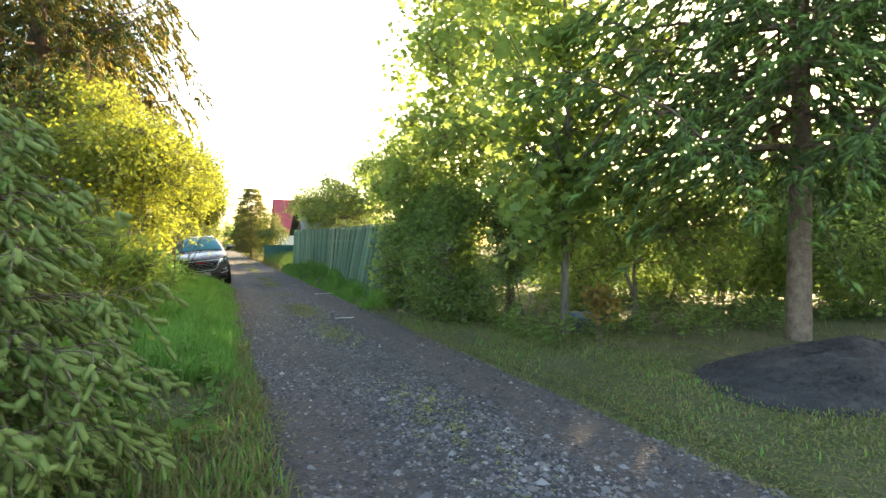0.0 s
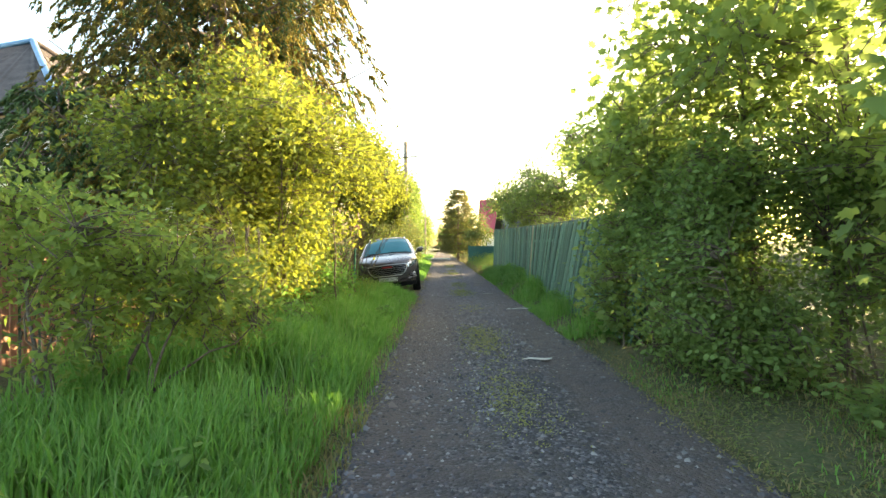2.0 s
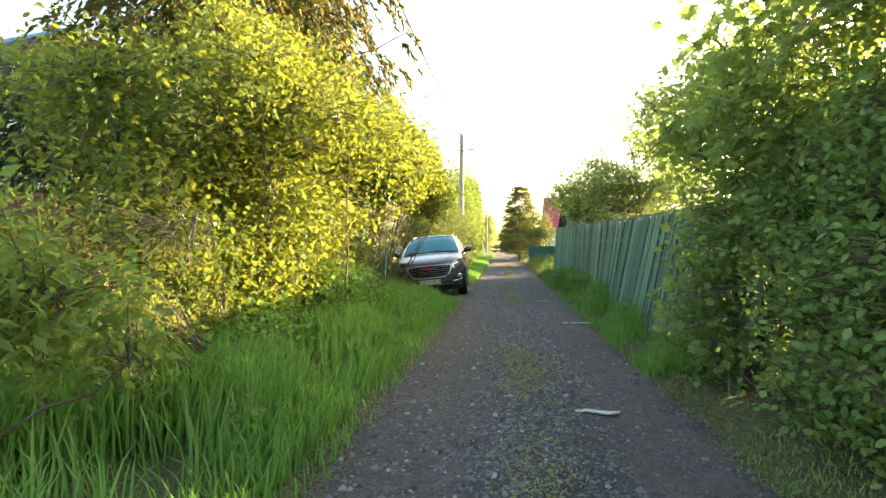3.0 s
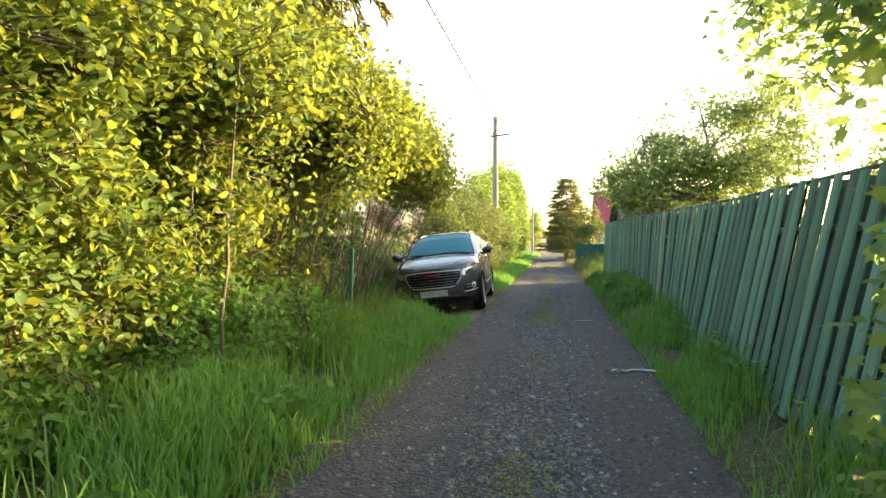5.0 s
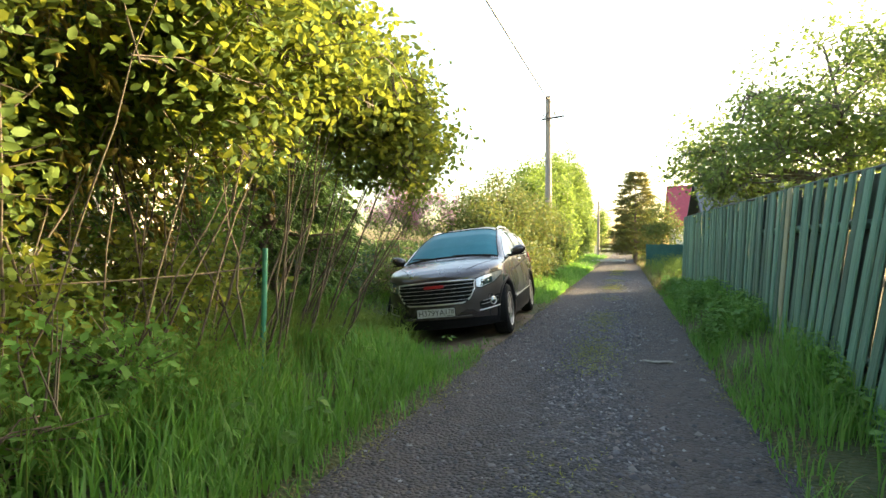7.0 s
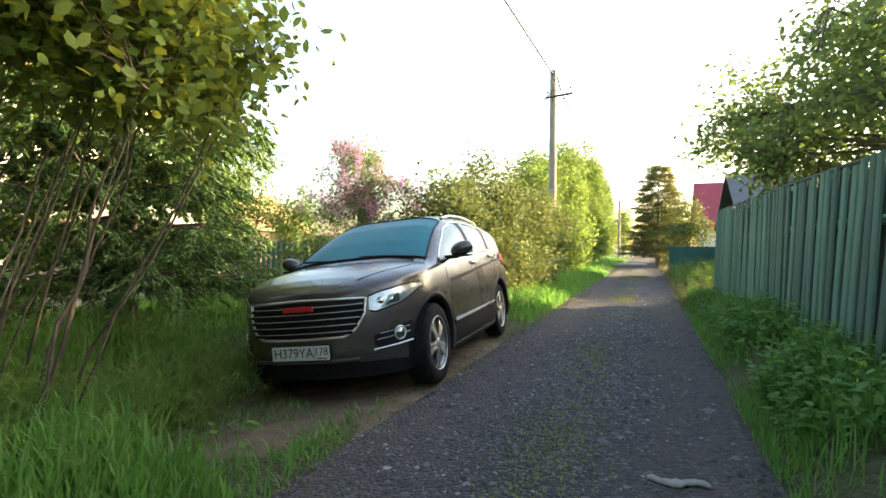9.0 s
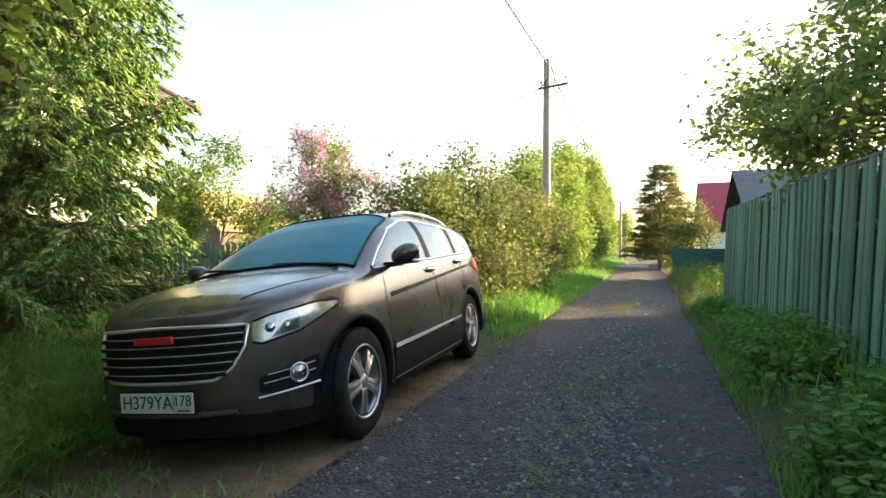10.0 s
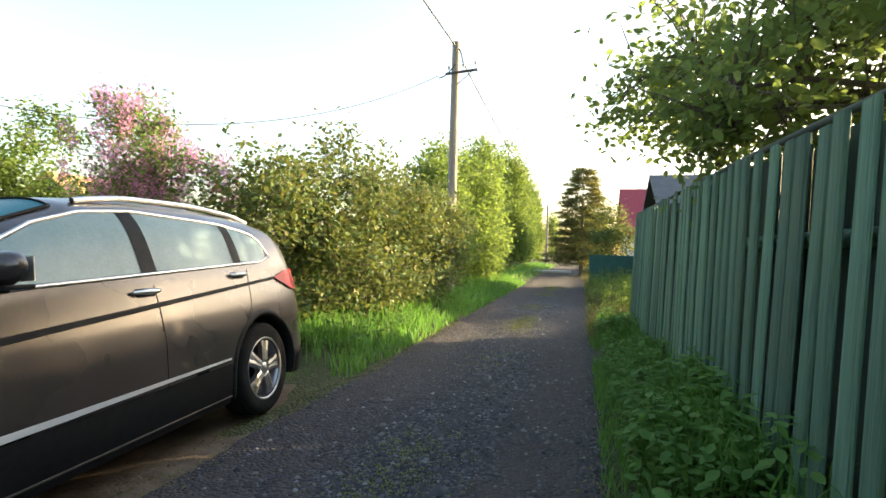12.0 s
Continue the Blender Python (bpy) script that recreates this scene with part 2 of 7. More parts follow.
def ground_material(name, road):
    """Packed grit with stones, ruts and moss (road), or soil with moss and litter."""
    m, n, l, b = material(name)
    co = n.new("ShaderNodeTexCoord")
    big = noise_node(n, l, 0.9, 6, 0.65, (1.4, 0.5, 1))
    mid = noise_node(n, l, 5.0, 5, 0.7)
    vor = n.new("ShaderNodeTexVoronoi")
    vor.inputs["Scale"].default_value = 42 if road else 30
    l.new(co.outputs["Object"], vor.inputs["Vector"])
    cells = n.new("ShaderNodeSeparateColor")
    l.new(vor.outputs["Color"], cells.inputs[0])
    if road:
        grit = ramp(n, [(0.0, (0.022, 0.022, 0.028)), (0.45, (0.048, 0.048, 0.058)), (0.8, (0.090, 0.091, 0.106)), (1.0, (0.20, 0.20, 0.21))])
        patch = ramp(n, [(0.36, (0.030, 0.029, 0.032)), (0.52, (0.058, 0.054, 0.055)), (0.66, (0.092, 0.080, 0.072))])
    else:
        grit = ramp(n, [(0.0, (0.035, 0.05, 0.016)), (0.5, (0.06, 0.075, 0.025)), (1.0, (0.11, 0.10, 0.045))])
        patch = ramp(n, [(0.35, (0.035, 0.06, 0.014)), (0.55, (0.07, 0.075, 0.03)), (0.7, (0.10, 0.075, 0.045))])
    l.new(cells.outputs[0], grit.inputs[0])
    l.new(big.outputs[0], patch.inputs[0])
    mx = n.new("ShaderNodeMix")
    mx.data_type = "RGBA"
    fac = ramp(n, [(0.38, (0, 0, 0)), (0.62, (1, 1, 1))])
    l.new(mid.outputs[0], fac.inputs[0])
    l.new(fac.outputs[0], mx.inputs[0])
    l.new(grit.outputs[0], mx.inputs[6])
    l.new(patch.outputs[0], mx.inputs[7])
    out = mx.outputs[2]
    if road:
        # packed brown earth in the wheel tracks
        pos = n.new("ShaderNodeSeparateXYZ")
        l.new(co.outputs["Object"], pos.inputs[0])
        wob = n.new("ShaderNodeMath")
        wob.operation = "MULTIPLY_ADD"
        wob.inputs[1].default_value = 0.55
        l.new(big.outputs[0], wob.inputs[0])
        l.new(pos.outputs[0], wob.inputs[2])
        span = n.new("ShaderNodeMapRange")
        span.inputs[1].default_value, span.inputs[2].default_value = 0.4, 3.4
        l.new(wob.outputs[0], span.inputs[0])
        track = ramp(n, [(0.0, (0.75, 0.75, 0.75)), (0.16, (0.9, 0.9, 0.9)), (0.34, (0.55, 0.55, 0.55)), (0.44, (0.05, 0.05, 0.05)), (0.60, (0.0, 0.0, 0.0)), (0.70, (0.7, 0.7, 0.7)), (0.84, (0.75, 0.75, 0.75)), (0.95, (0.3, 0.3, 0.3))])
        l.new(span.outputs[0], track.inputs[0])
        part_of = n.new("ShaderNodeMath")
        part_of.operation = "MULTIPLY"
        part_of.inputs[1].default_value = 0.75
        l.new(track.outputs[0], part_of.inputs[0])
        earth = ramp(n, [(0.32, (0.046, 0.040, 0.041)), (0.5, (0.078, 0.063, 0.061)), (0.68, (0.112, 0.090, 0.084))])
        l.new(mid.outputs[0], earth.inputs[0])
        dirt = n.new("ShaderNodeMix")
        dirt.data_type = "RGBA"
        l.new(part_of.outputs[0], dirt.inputs[0])
        l.new(out, dirt.inputs[6])
        l.new(earth.outputs[0], dirt.inputs[7])
        out = dirt.outputs[2]
    l.new(out, b.inputs["Base Color"])
    b.inputs["Roughness"].default_value = 0.92
    bp = n.new("ShaderNodeBump")
    bp.inputs["Strength"].default_value, bp.inputs["Distance"].default_value = 1.0, 0.026
    bp.invert = True
    l.new(vor.outputs["Distance"], bp.inputs["Height"])
    l.new(bp.outputs[0], b.inputs["Normal"])
    return m


M_STONE = stones_material()
M_ROAD = ground_material("packed_grit", True)
M_GROUND = ground_material("verge_soil", False)


# ---- helpers of this scene ----
def np_mesh(name, verts, faces, mat, smooth=False):
    """A mesh from arrays of vertices and of faces with equal corner counts (or a list of such arrays)."""
    if not isinstance(faces, list):
        faces = [faces]
    faces = [np.asarray(f, dtype=np.int32) for f in faces if len(f)]
    me = bpy.data.meshes.new(name)
    verts = np.asarray(verts, dtype=np.float32)
    me.vertices.add(len(verts))
    me.vertices.foreach_set("co", verts.ravel())
    loops = np.concatenate([f.ravel() for f in faces])
    counts = np.concatenate([np.full(len(f), f.shape[1], np.int32) for f in faces])
    starts = np.concatenate([[0], np.cumsum(counts)[:-1]]).astype(np.int32)
    me.loops.add(len(loops))
    me.loops.foreach_set("vertex_index", loops)
    me.polygons.add(len(counts))
    me.polygons.foreach_set("loop_start", starts)
    if smooth:
        me.polygons.foreach_set("use_smooth", np.ones(len(counts), dtype=bool))
    me.update(calc_edges=True)
    me.materials.append(mat)
    return me


def part(name, mesh, mat, parent=None, label="", m=None):
    """Links a bmesh or a mesh as one object, under a thing or part if given."""
    if isinstance(mesh, bmesh.types.BMesh):
        me = bpy.data.meshes.new(name)
        mesh.to_mesh(me)
        mesh.free()
        me.materials.append(mat)
        mesh = me
    ob = new(name, mesh)
    if parent:
        ob.parent = parent
    if m is not None:
        ob.matrix_basis = m
    if label:
        ob["label"] = label
    return ob


def thing(name, place, label, category, group="", kind="", turn=0.0):
    ob = new(name)
    ob.empty_display_size = 0.1
    ob.matrix_basis = pose(*place, 0, 0, turn)
    return tagged(ob, label, category, group, kind)


def box(bm, x0, x1, y0, y1, z0, z1, bevel=0.0):
    r = bmesh.ops.create_cube(bm, size=1.0, matrix=Matrix.LocRotScale(((x0 + x1) / 2, (y0 + y1) / 2, (z0 + z1) / 2), None, (abs(x1 - x0), abs(y1 - y0), abs(z1 - z0))))
    if bevel:
        vs = set(r["verts"])
        es = [e for e in bm.edges if e.verts[0] in vs and e.verts[1] in vs]
        bmesh.ops.bevel(bm, geom=es, offset=bevel, segments=2, affect="EDGES", profile=0.7)
    return bm


def box_bm(*a, **k):
    return box(bmesh.new(), *a, **k)


def tubes(lines, sides=5):
    """Arrays of one mesh of tubes; lines: (points, radii)."""
    vs, fs, base = [], [], 0
    ang = np.arange(sides) * 2 * math.pi / sides
    ca, sa = np.cos(ang)[:, None], np.sin(ang)[:, None]
    for pts, rad in lines:
        pts = np.asarray(pts, float)
        k = len(pts)
        tan = np.gradient(pts, axis=0)
        tan /= np.linalg.norm(tan, axis=1)[:, None] + 1e-9
        ref = np.array([0.0, 0.0, 1.0]) if abs(tan[:, 2]).mean() < 0.8 else np.array([1.0, 0.0, 0.0])
        a = np.cross(tan, ref)
        a /= np.linalg.norm(a, axis=1)[:, None] + 1e-9
        b = np.cross(tan, a)
        for i in range(k):
            vs.append(pts[i] + rad[i] * (ca * a[i] + sa * b[i]))
        i = np.arange(k - 1)[:, None] * sides
        j = np.arange(sides)[None, :]
        q = np.stack([i + j, i + (j + 1) % sides, i + sides + (j + 1) % sides, i + sides + j], axis=-1).reshape(-1, 4)
        fs.append(q + base)
        base += k * sides
    return np.concatenate(vs), np.concatenate(fs)


def tube_mesh(name, lines, mat, sides=5):
    v, f = tubes(lines, sides)
    return np_mesh(name, v, f, mat, True)


def bend(a, b, lift, k=5, wob=0.0, rng=None):
    a, b = np.asarray(a, float), np.asarray(b, float)
    t = np.linspace(0, 1, k)[:, None]
    p = a + (b - a) * t
    p[:, 2:] += lift * 4 * t * (1 - t)
    if wob:
        p[1:-1] += rng.normal(0, wob, (k - 2, 3))
    return p


OVAL = np.array([(0, 0, 0), (0.28, 0.34, 0.05), (0.26, 0.72, 0.03), (0, 1, -0.06), (-0.26, 0.72, 0.03), (-0.28, 0.34, 0.05)])
OVAL_F = np.array([(0, 1, 2, 3), (0, 3, 4, 5)])
NARROW = np.array([(0, 0, 0), (0.16, 0.45, 0.04), (0, 1, -0.05), (-0.16, 0.45, 0.04)])
NARROW_F = np.array([(0, 1, 2), (0, 2, 3)])
ROUND = np.array([(0, 0, 0), (0.33, 0.52, 0.05), (0, 1, -0.06), (-0.33, 0.52, 0.05)])
LOBED = np.array([(0, 0.0, 0), (0.30, 0.02, 0.0), (0.26, 0.25, 0.03), (0.60, 0.42, -0.04), (0.30, 0.55, 0.03), (0.34, 0.86, -0.02), (0.12, 0.72, 0.03),
                  (0, 1.08, -0.05), (-0.12, 0.72, 0.03), (-0.34, 0.86, -0.02), (-0.30, 0.55, 0.03), (-0.60, 0.42, -0.04), (-0.26, 0.25, 0.03), (-0.30, 0.02, 0.0)])
LOBED_F = np.array([(0, 1, 2), (0, 2, 4), (2, 3, 4), (0, 4, 6), (4, 5, 6), (0, 6, 8), (6, 7, 8), (0, 8, 10), (8, 9, 10), (0, 10, 12), (10, 11, 12), (0, 12, 13)])


def leaves(points, size, rng, shape=OVAL, faces=OVAL_F, droop=0.35, flat=0.5, along=None):
    """Arrays of leaves at the points; droop: how far the tips hang; flat: how level they lie."""
    n = len(points)
    d = rng.normal(0, 1, (n, 3))
    d[:, 2] = d[:, 2] * 0.6 - droop
    if along is not None:
        d = d * 0.6 + along
    d /= np.linalg.norm(d, axis=1)[:, None] + 1e-9
    up = rng.normal(0, 1, (n, 3)) * (1 - flat)
    up[:, 2] += flat * 1.6
    x = np.cross(d, up)
    x /= np.linalg.norm(x, axis=1)[:, None] + 1e-9
    z = np.cross(x, d)
    s = (size * rng.uniform(0.65, 1.25, n))[:, None, None]
    v = points[:, None, :] + s * (shape[None, :, 0:1] * x[:, None] + shape[None, :, 1:2] * d[:, None] + shape[None, :, 2:3] * z[:, None])
    f = faces[None] + (np.arange(n) * len(shape))[:, None, None]
    return v.reshape(-1, 3), f.reshape(-1, faces.shape[1])


def in_blobs(blobs, count, rng, inner=0.45, gaps=0.0, freq=1.3):
    """Points in a union of ellipsoids, most near the outside, with gaps."""
    w = np.array([b[3] * b[4] * b[5] for b in blobs]) ** 0.67
    pick = rng.choice(len(blobs), int(count * (1.6 if gaps else 1)), p=w / w.sum())
    B = np.array(blobs, float)[pick]
    d = rng.normal(0, 1, (len(pick), 3))
    d /= np.linalg.norm(d, axis=1)[:, None]
    r = (inner ** 3 + (1 - inner ** 3) * rng.random(len(pick))) ** (1 / 3)
    ph = rng.uniform(0, 6.28, 6)
    lump = 1 + 0.16 * np.sin(d[:, 0] * 4.1 + ph[0] + B[:, 0] * 3) * np.sin(d[:, 1] * 4.7 + ph[1]) + 0.12 * np.sin(d[:, 2] * 6.3 + ph[2] + d[:, 0] * 5)
    p = B[:, :3] + d * B[:, 3:6] * (r * lump)[:, None]
    if gaps:
        q = p * freq
        g = np.sin(q[:, 0] * 2.1 + ph[3] + np.sin(q[:, 1] * 1.7)) + np.sin(q[:, 1] * 2.3 + ph[4] + np.sin(q[:, 2] * 2.9)) + np.sin(q[:, 2] * 2.7 + ph[5] + np.sin(q[:, 0] * 1.9))
        p = p[g > np.quantile(g, gaps * 0.6)]
        p = p[:count]
    return p


def broadleaf(name, label, category, base, blobs, leaf_mat, leaf, twigs=900, per=14, stems=1, r=0.06, bark=None, shape=ROUND, faces=NARROW_F, seed=1,
              spread=0.13, gaps=0.25, inner=0.4, droop=0.35, top=None, base_spread=0.0, group="", flower=None, lean=None, tip=0.4, reach=0.55, foot_x=None):
    """A tree or shrub: trunk or stems, limbs and twigs to clusters in its crown, leaves on the twigs."""
    rng = np.random.default_rng(seed)
    bark = bark or M_BARK
    base = np.array(base, float)
    blobs = [tuple(b) for b in blobs]
    B = np.array(blobs)
    zt = top or (B[:, 2] + 0.7 * B[:, 5]).max() - base[2]
    mid = (B[:, :3] * B[:, 3:4]).sum(0) / B[:, 3].sum() - base
    trunk, nodes, nr = [], [], []
    for i in range(stems):
        foot = np.array([*rng.normal(0, base_spread, 2), -0.05]) if stems > 1 else np.array([0, 0, -0.05])
        if stems > 1:
            b = blobs[i % len(blobs)]
            end = np.array(b[:3]) - base + rng.normal(0, 0.45, 3) * np.array(b[3:6])
            if base_spread > 0.5:
                foot[:2] = (np.array(b[:2]) - base[:2]) * 0.9 + rng.normal(0, 0.3, 2) * np.minimum(1, np.array(b[3:5]))
            if foot_x is not None:
                foot[0] = min(foot[0], foot_x - base[0] + rng.normal(0, 0.25))
        else:
            end = np.array([mid[0] * 0.8, mid[1] * 0.8, zt])
            if lean:
                end[:2] = lean
        p = bend(foot, end, 0.0, 9, 0.03 if stems == 1 else 0.02, rng)
        rr = np.linspace(r, r * 0.25, 9) * rng.uniform(0.7, 1.15) if stems > 1 else np.linspace(r, r * 0.18, 9)
        trunk.append((p, rr))
        nodes += list(p[3:])
        nr += list(rr[3:])
    limbs = []
    for b in blobs:
        for _ in range(4 if stems == 1 else 2):
            tgt = np.array(b[:3]) - base + rng.normal(0, 0.42, 3) * np.array(b[3:6])
            N = np.array(nodes[:9 * stems])
            cost = np.linalg.norm(N - tgt, axis=1) + 1.2 * np.maximum(0, N[:, 2] - tgt[2] + 0.2)
            j = int(cost.argmin())
            p = bend(N[j], tgt, 0.06, 6, 0.03, rng)
            r0 = min(nr[j] * 0.7, r * 0.5)
            limbs.append((p, np.linspace(r0, r0 * 0.3, 6)))
            nodes += list(p[2:])
            nr += list(np.linspace(r0, r0 * 0.3, 6)[2:])
    C = in_blobs(blobs, twigs, rng, inner, gaps) - base
    C = C[C[:, 2] > 0.05]
    N = np.array(nodes)
    tw, lp, la = [], [], []
    for c in C:
        j = int((((N - c) ** 2).sum(1)).argmin())
        a = N[j] + rng.normal(0, 0.03, 3)
        far = np.linalg.norm(c - a)
        a = c + (a - c) * min(1.0, reach / (far + 1e-6))
        p = bend(a, c, 0.05 * min(far, reach), 3, 0.015, rng)
        if base[1] < 24 or len(lp) % 3 == 0:
            tw.append((p, np.linspace(0.007, 0.0025, 3) * (1 + r * 3)))
        t = rng.uniform(tip, 1.08, per)[:, None]
        q = a + (c - a) * t
        lp.append(q + rng.normal(0, spread, (per, 3)))
    P = np.concatenate(lp)
    ob = thing(name, base, label, category, group)
    for line in trunk:
        nm = "trunk" if stems == 1 else "stem"
        part(nm, tube_mesh(nm, [line], bark, 9 if stems == 1 else 6), bark, ob)
    for line in limbs:
        part("limb", tube_mesh("limb", [line], bark, 5), bark, ob)
    part("twig_work", tube_mesh("twig_work", tw, bark, 3), bark, ob)["kind"] = "stuff"
    v, f = leaves(P, leaf, rng, shape, faces, droop)
    part("crown", np_mesh("crown", v, f, leaf_mat), leaf_mat, ob)["kind"] = "stuff"
    if flower:
        fm, count, size, petals, zmin = flower
        Q = C[C[:, 2] > zmin]
        Q = Q[rng.permutation(len(Q))[:count]]
        pts = []
        for q in Q:
            h = np.abs(rng.normal(0, 1, (petals, 1)))
            pts.append(q + np.array([0, 0, 0.03]) + rng.normal(0, 1, (petals, 3)) * np.array(size))
        v, f = leaves(np.concatenate(pts), 0.05, rng, NARROW, NARROW_F, -0.4, 0.2)
        part("blossom", np_mesh("blossom", v, f, fm), fm, ob)["kind"] = "stuff"
    return ob


def needles(S, D, L, per, length, width, rng, angle=0.55):
    """Arrays of needles round the shoots that start at S, run along D and are L long."""
    n = len(S)
    t = rng.random((n, per, 1))
    p = S[:, None] + D[:, None] * (L[:, None, None] * t)
    rad = rng.normal(0, 1, (n, per, 3))
    d = D[:, None] * (1 - angle) + rad / (np.linalg.norm(rad, axis=2, keepdims=True) + 1e-9) * angle
    d /= np.linalg.norm(d, axis=2, keepdims=True)
    side = np.cross(d, rng.normal(0, 1, (n, per, 3)))
    side /= np.linalg.norm(side, axis=2, keepdims=True) + 1e-9
    ln = length * rng.uniform(0.7, 1.2, (n, per, 1))
    v = np.stack([p - side * width / 2, p + side * width / 2, p + d * ln], axis=2).reshape(-1, 3)
    return v, np.arange(len(v)).reshape(-1, 3)


def conifer(name, label, base, height, radius, seed=1, whorls=26, each=6, start=0.06, hang=0.5, shoots=26, per=16, needle=0.035, width=0.006, mat=None, tipmat=None,
            trunk_r=0.12, shape_pow=0.8, shoot=0.16, tip_share=0.25, keep=None, bark=None, sag=0.25, category="spruce", extra=1, angle=0.55, core=0.005):
    """A conifer: trunk, whorls of drooping boughs, shoots with needles."""
    rng = np.random.default_rng(seed)
    bark = bark or M_SPRUCE_BARK
    tr = [(np.array([(0, 0, -0.05), (0.02, 0, height * 0.25), (0, 0.02, height * 0.6), (0, 0, height)]), np.array([trunk_r * 1.15, trunk_r * 0.85, trunk_r * 0.5, 0.01]))]
    boughs, S, D, L, T = [], [], [], [], []
    for w in range(whorls):
        f = start + (1 - start) * (w + rng.uniform(-0.2, 0.2)) / whorls
        z = height * min(max(f, start), 0.985)
        R = radius * (1 - (z / height - start) / (1 - start) * 0.97) ** shape_pow
        for k in range(each):
            a = 2 * math.pi * (k + rng.uniform(-0.35, 0.35)) / each + w * 0.9
            ln = R * rng.uniform(0.72, 1.12) + 0.05
            out = np.array([math.cos(a), math.sin(a), 0])
            if keep and not keep(base[0] + out[0] * ln, base[1] + out[1] * ln, z):
                continue
            t = np.linspace(0, 1, 7)[:, None]
            dip = -sag * ln * (1.5 * t - 1.1 * t ** 3) + 0.06 * ln * t
            p = np.array([0, 0, z]) + out * ln * t + np.array([0, 0, 1.0]) * dip
            p[1:] += rng.normal(0, 0.02 * ln, (6, 3))
            r0 = 0.004 + 0.010 * ln * min(1.3, trunk_r / 0.12)
            boughs.append((p, np.linspace(r0, r0 * 0.2, 7)))
            m = max(4, int(shoots * (0.35 + ln / radius)))
            for _ in range(extra):
                tt = rng.uniform(0.18, 1.0, m)
                q = np.stack([np.interp(tt, np.linspace(0, 1, 7), p[:, i]) for i in range(3)], 1)
                sidev = np.array([-out[1], out[0], 0])
                sg = rng.choice([-1, 1], m)[:, None]
                d = out * rng.uniform(0.35, 0.95, m)[:, None] + sg * sidev * rng.uniform(0.25, 0.9, m)[:, None] + np.array([0, 0, -1]) * rng.uniform(0.0, 2 * hang, m)[:, None]
                d /= np.linalg.norm(d, axis=1)[:, None]
                sl = shoot * rng.uniform(0.6, 1.5, m) * (1.25 - 0.5 * tt)
                off = rng.random(m)[:, None] * d * (0.8 * ln * (1 - tt))[:, None] * 0.45
                S.append(q + off); D.append(d); L.append(sl); T.append(tt)
    S, D, L, T = map(np.concatenate, (S, D, L, T))
    ob = thing(name, base, label, category)
    part("trunk", tube_mesh("trunk", tr, bark, 10), bark, ob)
    part("bough_frame", tube_mesh("bough_frame", boughs, bark, 5), bark, ob)["kind"] = "stuff"
    fresh = (rng.random(len(S)) < tip_share)
    for nm, sel, mt in (("foliage", ~fresh, mat or M_NEEDLE), ("fresh_growth", fresh, tipmat or M_NEEDLE_NEW)):
        if sel.sum():
            v, f = needles(S[sel], D[sel], L[sel], per, needle, width, rng, angle)
            v2, f2 = tubes([(np.array([s, s + d * l]), (core, core * 0.6)) for s, d, l in zip(S[sel], D[sel], L[sel])], 3) if len(S) < 6000 else (np.zeros((0, 3)), np.zeros((0, 4), int))
            part(nm, np_mesh(nm, np.concatenate([v, v2]), [f, f2 + len(v)] if len(f2) else f, mt), mt, ob)["kind"] = "stuff"
    return ob


